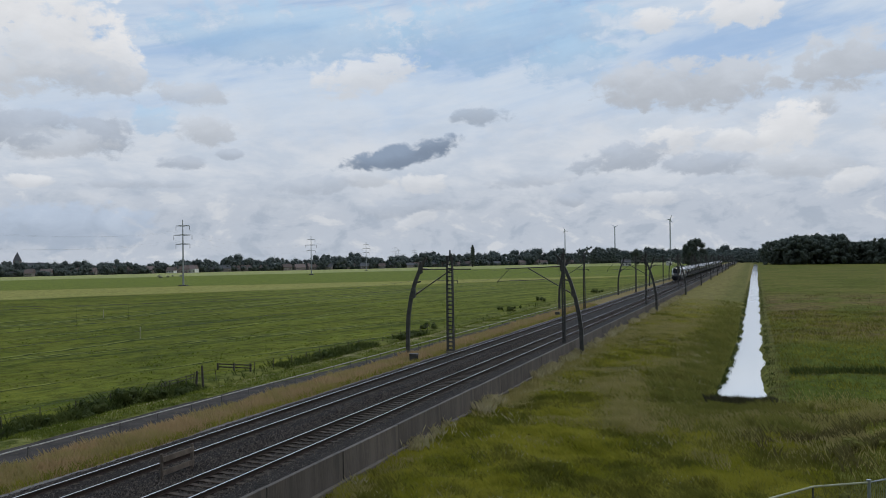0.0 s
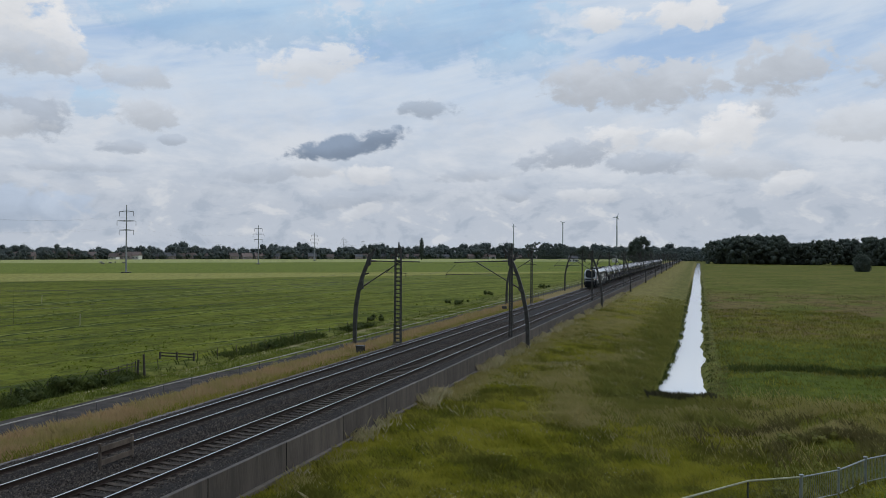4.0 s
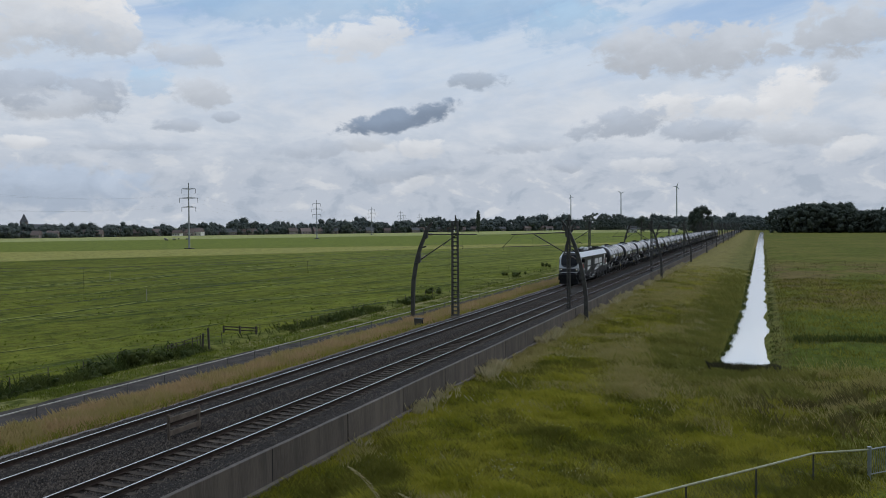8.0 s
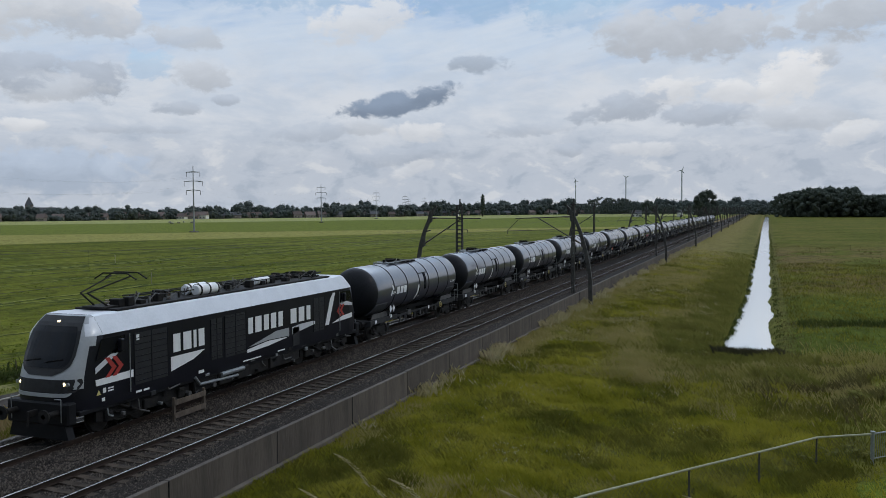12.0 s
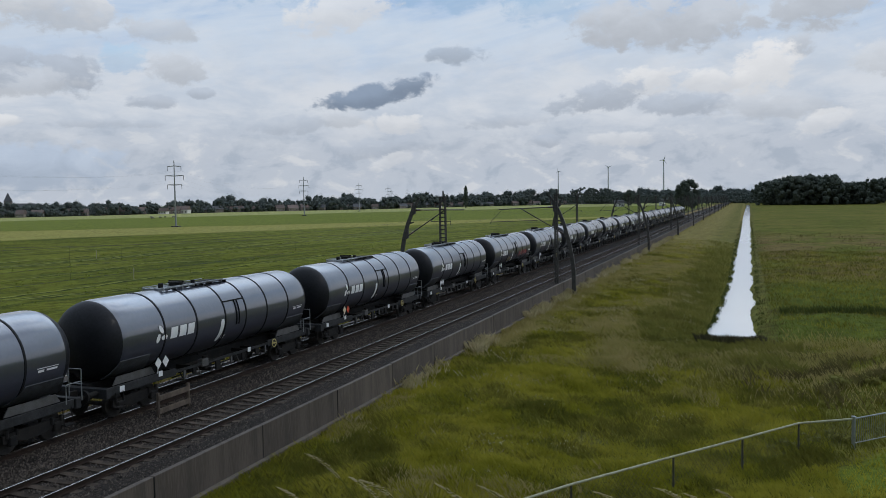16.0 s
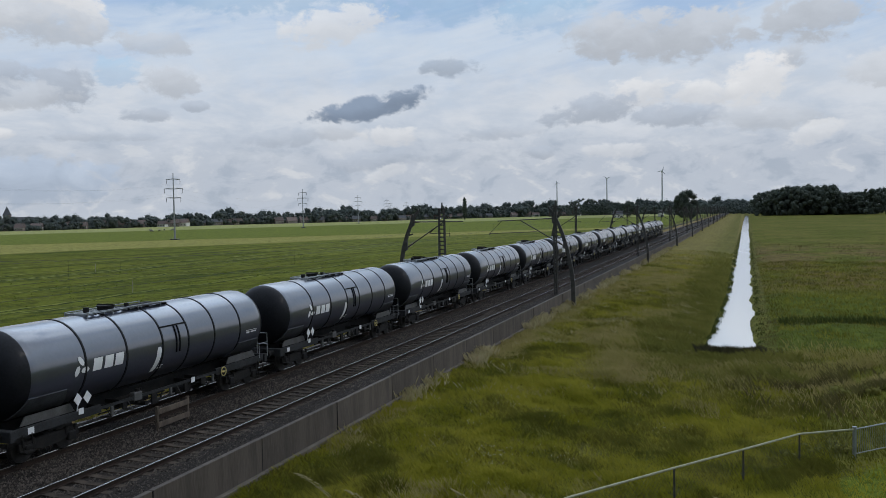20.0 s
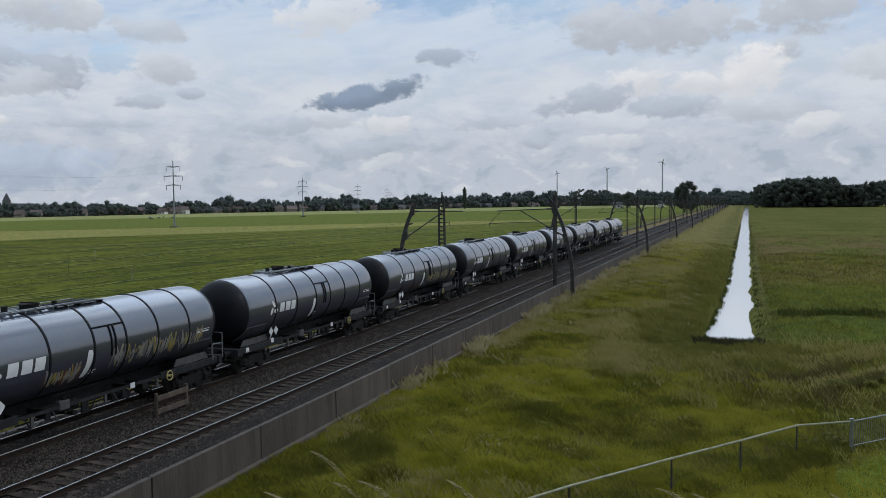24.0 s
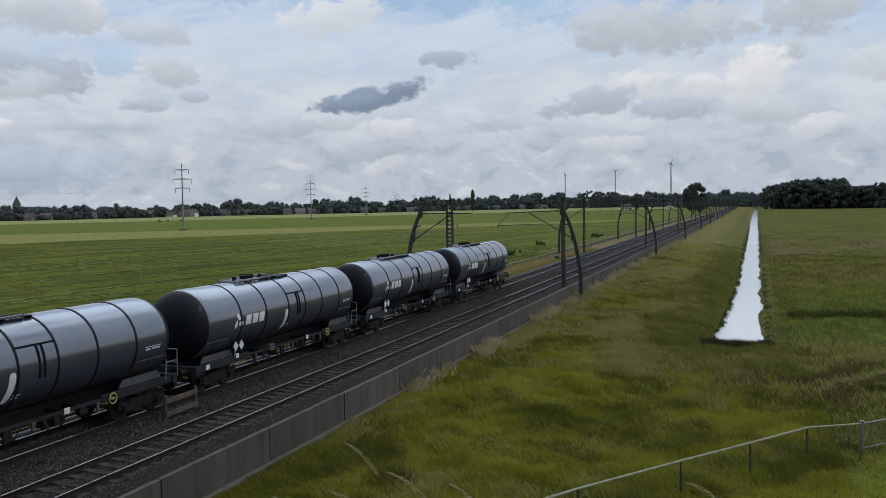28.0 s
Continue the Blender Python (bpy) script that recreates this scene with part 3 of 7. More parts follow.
    right = blend(t, num(t, "MULTIPLY", smooth(t, num(t, "SUBTRACT", x, num(t, "MULTIPLY_ADD", y, 0.77, -23.0)), 0.0, 1.2), 0.8), right, (0.100, 0.135, 0.016))
    wave = num(t, "MULTIPLY_ADD", fbm(t, co, 0.6, 3.0), 1.6, -0.8)
    xw = num(t, "ADD", x, wave)
    # banks of the railway
    bank = blend(t, smooth(t, tuft, 0.38, 0.62), (0.126, 0.130, 0.016), (0.208, 0.192, 0.032))
    bank = blend(t, num(t, "MULTIPLY", smooth(t, fbm(t, co, 0.30, 4.0), 0.50, 0.62), 0.7), bank, (0.066, 0.082, 0.014))
    bank = blend(t, num(t, "MULTIPLY", smooth(t, fbm(t, co, 0.16, 4.0), 0.46, 0.62), 0.75), bank, (0.215, 0.185, 0.062))
    bank = blend(t, num(t, "MULTIPLY", smooth(t, y, 60, 200), 0.8), bank, (0.205, 0.172, 0.066))
    bank = blend(t, num(t, "MULTIPLY", num(t, "MULTIPLY", smooth(t, xw, -9.5, -4.2), smooth(t, x, -1.8, -2.4)), 0.6), bank, (0.112, 0.118, 0.030))
    bank = blend(t, num(t, "MULTIPLY", num(t, "MULTIPLY", smooth(t, x, 0.0, 0.4), smooth(t, y, 54, 60)), 0.75), bank, (0.105, 0.108, 0.028))
    verge = blend(t, smooth(t, tuft, 0.35, 0.62), (0.27, 0.19, 0.10), (0.19, 0.155, 0.060))
    mudside = blend(t, smooth(t, tuft, 0.4, 0.6), (0.088, 0.104, 0.017), (0.135, 0.138, 0.036))
    hay = num(t, "MULTIPLY", num(t, "MULTIPLY", smooth(t, x, -38.6, -37.6), smooth(t, x, -34.6, -36.0)), smooth(t, fbm(t, co, 0.35, 4.0), 0.40, 0.56))
    mudside = blend(t, num(t, "MULTIPLY", hay, 0.85), mudside, (0.20, 0.19, 0.075))
    col = blend(t, smooth(t, xw, -43.2, -42.2), left, mudside)
    col = blend(t, smooth(t, xw, -31.0, -30.4), col, verge)
    col = blend(t, smooth(t, xw, -17.0, -16.0), col, bank)
    col = blend(t, smooth(t, num(t, "SUBTRACT", xw, num(t, "MULTIPLY", num(t, "MAXIMUM", num(t, "SUBTRACT", y, 66.0), 0.0), 0.0045)), 1.4, 2.6), col, right)
    dark = blend(t, smooth(t, fine, 0.36, 0.60), (0.5, 0.5, 0.5), (1.2, 1.2, 1.16))
    mul = wire(t, "ShaderNodeMix", {0: 1.0}, data_type="RGBA", blend_type="MULTIPLY")
    t.links.new(col, mul.inputs[6]), t.links.new(dark, mul.inputs[7])
    t.links.new(mul.outputs[2], bs.inputs["Base Color"])
    bs.inputs["Roughness"].default_value = 0.9
    bs.inputs["Specular IOR Level"].default_value = 0.03
    bp = wire(t, "ShaderNodeBump", {"Strength": 0.8, "Distance": 0.25, "Height": fine})
    t.links.new(bp.outputs[0], bs.inputs["Normal"])
    return m


def ground():
    xs = np.unique(np.concatenate([np.array([-4200, -3000, -2000, -1400, -1000, -700, -500, -380, -290, -220, -170, -130, -105, -88, -76, -66, -58, -52, -48]),
                                   np.arange(-46, -24.6, 0.45), np.array([-24, -20, -17]), np.arange(-16.2, -3.5, 0.3), np.arange(-3.5, 2.3, 0.14), np.arange(2.3, 8, 0.3), np.arange(8, 20, 1.0),
                                   np.array([24, 30, 38, 48, 62, 80, 110, 160, 240, 360, 520, 760, 1100, 1600, 2400, 4200])]))
    ys = np.unique(np.concatenate([np.array([-600, -300, -150, -60, -30, -15]), np.arange(-8, 14, 1.5), np.arange(14, 70, 0.5), np.arange(70, 140, 1.2), np.arange(140, 260, 4), np.arange(260, 700, 20), np.array([700, 800, 950, 1200, 1600, 2200, 3000, 4200])]))
    X, Y = np.meshgrid(xs, ys)
    Z = lie(X, Y)
    v = np.stack([X, Y, Z], -1).reshape(-1, 3)
    nx, ny = len(xs), len(ys)
    i = (np.arange(ny - 1)[:, None] * nx + np.arange(nx - 1)[None, :]).ravel()
    me = mesh_from("ground", v, np.stack([i, i + 1, i + nx + 1, i + nx], -1))
    ob = link_mesh("ground", me, ground_mat())
    shade(ob, 80)
    tagged(ob, "green meadows and rough grassy railway banks", "ground", kind="structure")


def sky_backdrop():
    m = bpy.data.materials.new("cloud_cover")
    m.use_nodes = True
    t = m.node_tree
    t.nodes.clear()
    out = t.nodes.new("ShaderNodeOutputMaterial")
    co = wire(t, "ShaderNodeTexCoord", {}).outputs["Object"]
    z = wire(t, "ShaderNodeSeparateXYZ", {0: wire(t, "ShaderNodeVectorMath", {0: co}, operation="NORMALIZE").outputs[0]}).outputs[2]
    clear = blend(t, smooth(t, z, 0.02, 0.30), (0.58, 0.68, 0.80), (0.33, 0.48, 0.70))
    g = t.nodes.new("ShaderNodeGroup")
    g.node_tree = SKY
    t.links.new(co, g.inputs[0]), t.links.new(clear, g.inputs[1])
    em = wire(t, "ShaderNodeEmission", {0: g.outputs[0], 1: 1.0})
    t.links.new(em.outputs[0], out.inputs[0])
    m.cycles.emission_sampling = "NONE"
    R, na = 4300.0, 96
    els = np.radians(np.concatenate([[-2.0, -0.5, 0.5], np.arange(2, 41, 2.0)]))
    az = np.linspace(0, 2 * np.pi, na, endpoint=False)
    v = np.stack([R * np.cos(els)[:, None] * np.sin(az), R * np.cos(els)[:, None] * np.cos(az), R * np.sin(els)[:, None] + 0 * az], -1).reshape(-1, 3)
    f = [(r * na + k, r * na + (k + 1) % na, (r + 1) * na + (k + 1) % na, (r + 1) * na + k) for r in range(len(els) - 1) for k in range(na)]
    ob = link_mesh("backdrop", mesh_from("backdrop", v, f), m)
    ob.location = EYE
    return tagged(ob, "broken grey and white cloud over pale blue sky", "sky", kind="structure")


def water():
    m = bpy.data.materials.new("still_water")
    m.use_nodes = True
    t = m.node_tree
    bs = t.nodes["Principled BSDF"]
    # near-white base colour: the bright sky reflection is painted in
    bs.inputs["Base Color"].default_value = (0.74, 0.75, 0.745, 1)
    bs.inputs["Roughness"].default_value = 0.08
    bs.inputs["IOR"].default_value = 1.33
    co = wire(t, "ShaderNodeTexCoord", {}).outputs["Object"]
    bp = wire(t, "ShaderNodeBump", {"Strength": 0.06, "Distance": 0.02, "Height": fbm(t, co, 3.0, 3.0)})
    t.links.new(bp.outputs[0], bs.inputs["Normal"])
    bm = B()
    ys = [58, 66, 80, 110, 160, 240, 400, 640, 1000]
    for a, b in zip(ys, ys[1:]):
        q = [(-3.2 + 0.0045 * max(a - 66, 0), a), (2.0 + 0.0045 * max(a - 66, 0), a), (2.0 + 0.0045 * (b - 66), b), (-3.2 + 0.0045 * (b - 66), b)]
        bm.faces.new([bm.verts.new((px, py, -2.68)) for px, py in q])
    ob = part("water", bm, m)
    tagged(ob, "still water in the drainage ditch, paled with painted sky reflection", "ditch water", kind="structure")


BACKDROP = sky_backdrop()
ground()
water()


def path():
    bm = B()
    ys = np.concatenate([np.arange(-40, 80, 2.0), np.arange(80, 700, 12.0)])
    rows = []
    for y in ys:
        far = float(np.interp(y, [0, 34, 52, 60, 90], [-34.6, -34.5, -34.2, -33.0, -32.4])) + 0.12 * math.sin(y * 0.8)
        near = -31.0 + 0.10 * math.sin(y * 1.1 + 1)
        rows.append([(far, y, -1.42), (far + 0.05, y, -1.335), ((far + near) / 2, y, -1.30), (near - 0.05, y, -1.335), (near, y, -1.42)])
    vs = [[bm.verts.new(p) for p in r] for r in rows]
    for a, b in zip(vs, vs[1:]):
        for k in range(4):
            bm.faces.new((a[k], a[k + 1], b[k + 1], b[k]))
    tagged(part("path", bm, M["asphalt"]), "grey asphalt service path along the railway", "path", kind="structure")


path()
TRACKS = (-22.2, -18.1)


def ballast_bed():
    xs = np.array([-24.45, -24.28, -24.1, -23.9, -23.7, -23.2, -22.7, -22.2, -21.7, -21.2, -20.7, -20.15, -19.6, -19.1, -18.6, -18.1, -17.6, -17.1, -16.6, -16.1, -15.76])
    zs = np.array([-0.66, -0.48, -0.28, -0.18, -0.165, -0.175, -0.18, -0.18, -0.18, -0.175, -0.165, -0.20, -0.165, -0.20, -0.225, -0.23, -0.225, -0.185, -0.150, -0.15, -0.16])
    ys = np.concatenate([np.arange(-30, 12, 3.0), np.arange(12, 60, 0.35), np.arange(60, 120, 1.0), np.arange(120, 400, 10), np.arange(400, 1400, 100)])
    X, Y = np.meshgrid(xs, ys)
    Z = np.tile(zs, (len(ys), 1)) + 0.02 * (RNG.random(X.shape) - 0.5)
    v = np.stack([X, Y, Z], -1).reshape(-1, 3)
    nx, ny = len(xs), len(ys)
    i = (np.arange(ny - 1)[:, None] * nx + np.arange(nx - 1)[None, :]).ravel()
    ob = link_mesh("ballast_bed", mesh_from("ballast_bed", v, np.stack([i, i + 1, i + nx + 1, i + nx], -1)), M["ballast"])
    shade(ob, 60)
    tagged(ob, "brown-grey crushed stone ballast under both tracks", "ballast", kind="structure")


ballast_bed()


def cess():
    """The strip of pale gravel between the ballast and the verge."""
    ys = np.concatenate([np.arange(-20, 110, 0.8), np.arange(110, 420, 10)])
    bm = B()
    rows = []
    for y in ys:
        w = 1.1 + 0.5 * (float(drift(0, y, 0.35, 9)) - 0.5)
        rows.append([bm.verts.new((-24.22 - w * u, y, -0.56 + 0.08 * (1 - u) + 0.02 * math.sin(y * 3.1 + 5 * u))) for u in (0, 0.5, 1.0)])
    for a, b in zip(rows, rows[1:]):
        for k in range(2):
            bm.faces.new((a[k], b[k], b[k + 1], a[k + 1]))
    tagged(part("cess_strip", bm, M["gravel"]), "strip of pale gravel beside the ballast", "gravel", kind="structure")


cess()


def rails():
    for tx in TRACKS:
        t = empty("railway_track", "standard gauge track with bright worn rails on concrete sleepers", "track", "railway tracks", pose(tx, 0, 0))
        for s in (-1, 1):
            c = s * 0.7525
            foot = [(-0.075, -0.172), (0.075, -0.172), (0.075, -0.16), (0.012, -0.14), (0.010, -0.05), (0.034, -0.036), (0.034, -0.006), (-0.034, -0.006), (-0.034, -0.036), (-0.010, -0.05), (-0.012, -0.14), (-0.075, -0.16)]
            bm = prism(B(), [(c + a, b) for a, b in foot], "y", -30, 1400)
            r = part("rail", bm, M["rail_side"], t)
            bm = prism(B(), [(c - 0.033, -0.006), (c + 0.033, -0.006), (c + 0.024, 0.0), (c - 0.024, 0.0)], "y", -30, 1400)
            part("rail_head", bm, M["rail_head"], r, "polished steel running surface")
        bm = B()
        outline = [(-1.3, -0.26), (1.3, -0.26), (1.3, -0.185), (0.95, -0.168), (0.55, -0.168), (0.35, -0.19), (-0.35, -0.19), (-0.55, -0.168), (-0.95, -0.168), (-1.3, -0.185)]
        prism(bm, outline, "y", -0.13, 0.13)
        first = part("sleeper", bm, M["sleeper"], t)
        first.matrix_basis = pose(0, 10.0, 0)
        for k in range(1, 290):
            share(first, pose(0, 10.0 + 0.6 * k, 0, 0, 0, RNG.normal(0, 0.25)), t)
        bm = B()
        for k in range(290, 900):
            y = 10.0 + 0.6 * k
            vs = [bm.verts.new(p) for p in ((-1.3, y - 0.13, -0.18), (1.3, y - 0.13, -0.18), (1.3, y + 0.13, -0.18), (-1.3, y + 0.13, -0.18))]
            vt = [bm.verts.new((v.co.x, v.co.y, -0.17)) for v in vs]
            bm.faces.new(vt)
            for i in range(4):
                bm.faces.new((vs[i], vs[(i + 1) % 4], vt[(i + 1) % 4], vt[i]))
        tagged(part("far_sleeper_rest", bm, M["sleeper"], t), kind="stuff")


rails()


def retaining_wall():
    w = empty("wall_trackside", "long grey concrete retaining wall of precast panels, rain-streaked", "wall", at=pose(0, 0, 0), kind="structure")
    bm = box(B(), (-15.74, 0.02, -1.6), (-15.56, 5.73, 0.0), 0.015)
    first = part("panel", bm, M["concrete"], w)
    y0 = 19.62 - 5.75 * 6
    first.matrix_basis = pose(0, y0, 0)
    for k in range(1, 110):
        share(first, pose(RNG.normal(0, 0.006), y0 + 5.75 * k, RNG.normal(0, 0.008)), w)
    bm = box(B(), (-15.56, 0.005, -1.7), (-15.36, 5.745, -1.13), 0.02)
    foot = part("footing", bm, M["footing"], w, "pale concrete footing")
    foot.matrix_basis = pose(0, y0, 0)
    for k in range(1, 60):
        share(foot, pose(0, y0 + 5.75 * k, RNG.normal(0, 0.01)), w)
    bm = box(B(), (-15.72, -0.02, -1.3), (-15.549, 0.02, -0.004))
    joint = part("joint_seal", bm, M["band"], w, "dark joint between panels")
    joint.matrix_basis = pose(0, y0, 0)
    for k in range(1, 60):
        share(joint, pose(0 if k % 2 == 0 else -0.012, y0 + 5.75 * k, 0), w)


retaining_wall()

# ---------------------------------------------------------------- the train: local y runs from the front buffers backwards


def lathe(bm, outline, seg=40, c=(0, 0, 0)):
    """Rings round the y axis: outline of (y, radius)."""
    loft(bm, [[(c[0] + r * math.sin(2 * math.pi * k / seg), c[1] + y, c[2] + r * math.cos(2 * math.pi * k / seg)) for k in range(seg)] for y, r in outline])
    return bm


def wheel_mesh():
    bm = B()
    outline = [(-0.066, 0.10), (-0.07, 0.40), (-0.066, 0.455), (0.05, 0.46), (0.055, 0.49), (0.075, 0.49), (0.07, 0.38), (0.03, 0.35), (0.02, 0.14), (0.075, 0.10)]
    seg = 20
    loft(bm, [[(a, r * math.sin(2 * math.pi * k / seg), r * math.cos(2 * math.pi * k / seg)) for k in range(seg)] for a, r in outline])
    me = bpy.data.meshes.new("wheel")
    bm.to_mesh(me)
    bm.free()
    me.materials.append(M["wheel"])
    return me


WHEEL = wheel_mesh()


def bogie(parent, y, axle=1.8, r=0.46):
    bm = B()
    for s in (-1, 1):
        prism(bm, [(y - axle / 2 - 0.35, 0.42), (y - axle / 2 - 0.35, 0.66), (y - 0.45, 0.72), (y + 0.45, 0.72), (y + axle / 2 + 0.35, 0.66), (y + axle / 2 + 0.35, 0.42), (y + axle / 2 - 0.2, 0.42), (y + 0.4, 0.34), (y - 0.4, 0.34), (y - axle / 2 + 0.2, 0.42)], "x", s * 1.02 - 0.06, s * 1.02 + 0.06)
        for a in (-1, 1):
            box(bm, (s * 1.08 - 0.09, y + a * axle / 2 - 0.16, 0.30), (s * 1.08 + 0.09, y + a * axle / 2 + 0.16, 0.60), 0.03)
            for k in (-0.2, 0.2):
                tube(bm, (s * 1.08, y + a * axle / 2 + k, 0.55), (s * 1.08, y + a * axle / 2 + k, 0.78), 0.06)
    box(bm, (-1.0, y - 0.22, 0.45), (1.0, y + 0.22, 0.80), 0.03)
    bo = part("bogie", bm, M["under"], parent, "black steel bogie frame")
    for a in (-1, 1):
        for s in (-1, 1):
            w = new("wheel", WHEEL)
            w.parent = bo
            w.matrix_basis = Matrix.Translation((s * 0.76, y + a * axle / 2, r)) @ Matrix.Diagonal((-s, r / 0.46, r / 0.46, 1))
        part("axle", tube(B(), (-0.7, y + a * axle / 2, r), (0.7, y + a * axle / 2, r), 0.08), M["wheel"], bo)
    return bo


def buffers(parent, y, out):
    for s in (-1, 1):
        bm = tube(B(), (s * 0.875, y, 1.05), (s * 0.875, y - out * 0.42, 1.05), 0.10, 12)
        tube(bm, (s * 0.875, y - out * 0.38, 1.05), (s * 0.875, y - out * 0.62, 1.05), 0.075, 12)
        tube(bm, (s * 0.875, y - out * 0.57, 1.05), (s * 0.875, y - out * 0.62, 1.05), 0.23, 16)
        part("buffer", bm, M["under"], parent)
    bm = box(B(), (-0.06, min(y, y - out * 0.4), 0.92), (0.06, max(y, y - out * 0.4), 1.12), 0.02)
    tube(bm, (0, y - out * 0.35, 0.98), (0, y - out * 0.42, 0.62), 0.035)
    part("coupling_hook", bm, M["under"], parent)


TANK_C, TANK_R = 2.75, 1.47
LENGTH = 16.05


def tank_wagon():
    w = empty("tank_wagon", "dark blue-grey bogie tank wagon with black bands and white markings", "tank wagon", "tank wagons of the train")
    # barrel with dished ends
    prof = [(0.62, 0.02), (0.66, 0.5), (0.75, 0.88), (0.87, 1.13), (1.00, 1.28), (1.16, 1.38), (1.36, 1.44), (1.62, TANK_R)]
    out = prof + [(2.6, TANK_R), (8.0, TANK_R), (13.5, TANK_R), (LENGTH - 1.62, TANK_R)] + [(LENGTH - y, r) for y, r in reversed(prof[:-1])]
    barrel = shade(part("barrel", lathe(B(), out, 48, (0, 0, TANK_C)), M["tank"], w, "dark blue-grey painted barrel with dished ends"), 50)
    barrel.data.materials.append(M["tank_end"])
    # faces turned to the ends take a darker colour: dark reflection painted in
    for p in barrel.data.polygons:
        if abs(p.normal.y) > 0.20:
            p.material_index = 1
    for y in (3.68, 5.72, 7.72, 9.32, 11.08, 13.0):
        o = [(y - 0.045, TANK_R - 0.01), (y - 0.04, TANK_R + 0.018), (y + 0.04, TANK_R + 0.018), (y + 0.045, TANK_R - 0.01)]
        shade(part("band", lathe(B(), o, 48, (0, 0, TANK_C)), M["band"], barrel, "black ring band"), 40)
    # walkway and manhole on top
    top = TANK_C + TANK_R
    bm = B()
    for x in (-0.42, -0.14, 0.14, 0.42):
        beam(bm, (x, 4.9, top + 0.035), (x, 7.0, top + 0.035), 0.12, 0.02)
    for y in np.arange(4.95, 7.0, 0.4):
        beam(bm, (-0.5, y, top), (0.5, y, top), 0.04, 0.07)
    part("walkway", bm, M["galv"], w, "grey steel grating walkway")
    bm = B()
    for x in (-0.36, 0.0, 0.36):
        beam(bm, (x, 7.05, top + 0.02), (x, 9.3, top + 0.02), 0.26, 0.02)
    for y in (7.1, 8.2, 9.25):
        beam(bm, (-0.5, y, top - 0.02), (0.5, y, top - 0.02), 0.05, 0.07)
    part("top_plate", bm, M["under"], w, "dark flat top plates")
    bm = tube(B(), (0, 6.4, top - 0.05), (0, 6.4, top + 0.16), 0.30, 20)
    tube(bm, (0, 6.4, top + 0.16), (0, 6.4, top + 0.20), 0.34, 20)
    beam(bm, (-0.36, 6.4, top + 0.22), (0.36, 6.4, top + 0.22), 0.05, 0.05)
    part("manhole", bm, M["under"], w)
    part("valve", tube(B(), (0, 5.4, top - 0.03), (0, 5.4, top + 0.22), 0.10, 12), M["under"], w)
    part("valve", tube(B(), (0.1, 7.4, top - 0.03), (0.1, 7.4, top + 0.18), 0.09, 12), M["under"], w)
    for s in (-1, 1):
        bm = B()
        pts = [(s * 0.5, 4.9, top + 0.08), (s * 0.5, 8.9, top + 0.08)]
        tube(bm, pts[0], pts[1], 0.018, 6)
        for y in (4.9, 6.2, 7.6, 8.9):
            tube(bm, (s * 0.5, y, top - 0.1), (s * 0.5, y, top + 0.08), 0.014, 6)
        part("handrail", bm, M["galv"], w)
    # rib frame beside the filling hatch
    for s in (1,):
        def skin(a):
            return (s * (TANK_R + 0.012) * math.sin(a), TANK_C + (TANK_R + 0.012) * math.cos(a))
        bm = B()
        xz = skin(radians(62))
        beam(bm, (xz[0], 7.72, xz[1]), (xz[0], 9.32, xz[1]), 0.05, 0.05)
        for y0 in (8.55, 8.75):
            for a in range(62, 104, 6):
                p, q = skin(radians(a)), skin(radians(a + 6))
                beam(bm, (p[0], y0, p[1]), (q[0], y0, q[1]), 0.05, 0.05)
        part("rib", bm, M["band"], barrel)
        # curved white level stripe and small markings
        bm = B()
        ring = []
        for k in range(9):
            a = radians(90 + k * 4.8)
            x, z = skin(a)
            v = k / 8
            half = 0.13 * (0.62 if k in (0, 8) else 1.0)
            mid = 7.50 - 0.17 * v + 0.05 * math.sin(math.pi * v)
            ring.append([(x, mid - half, z), (x, mid + half, z)])
        rows = [[bm.verts.new(p) for p in pr] for pr in ring]
        for a, b in zip(rows, rows[1:]):
            bm.faces.new((a[0], a[1], b[1], b[0]))
        part("level_stripe", bm, M["white"], barrel, "white curved stripe")
        for (y0, y1, a0, a1) in ((7.65, 7.92, 119, 121), (7.60, 7.85, 123, 125), (13.45, 14.35, 97.5, 98.5), (13.5, 13.75, 100, 103), (13.85, 14.3, 100, 102.5), (2.05, 2.6, 118, 119), (2.05, 2.45, 121, 122), (2.05, 2.55, 124, 125), (2.05, 2.35, 127, 128)):
            p, q = skin(radians(a0)), skin(radians(a1))
            bm = B()
            bm.faces.new([bm.verts.new(c) for c in ((p[0], y0, p[1]), (p[0], y1, p[1]), (q[0], y1, q[1]), (q[0], y0, q[1]))])
            part("small_marking", bm, M["white"], barrel)
        # owner's mark: a three-lobed shape and three plain slanted blocks with a notch
        def patch(bm, y0, y1, b0, b1, sl=0.0):
            n = 3
            cols = [[bm.verts.new((skin(radians(b0 + (b1 - b0) * j / n))[0], yv + sl * (1 - j / n), skin(radians(b0 + (b1 - b0) * j / n))[1])) for yv in (y0, y1)] for j in range(n + 1)]
            for a, b in zip(cols, cols[1:]):
                bm.faces.new((a[0], a[1], b[1], b[0]))
        for ang in (90, 210, 330):
            mid = (3.46 + 0.21 * math.cos(radians(ang)), 92.5 - 8.2 * math.sin(radians(ang)))
            pts = []
            for k in range(8):
                a = radians(k * 45)
                long, wide = 0.19 * math.cos(a), 0.10 * math.sin(a)
                cy, sy = math.cos(radians(ang + 35)), math.sin(radians(ang + 35))
                pts.append((mid[0] + long * cy - wide * sy, mid[1] - 39.0 * (long * sy + wide * cy)))
            bm = B()
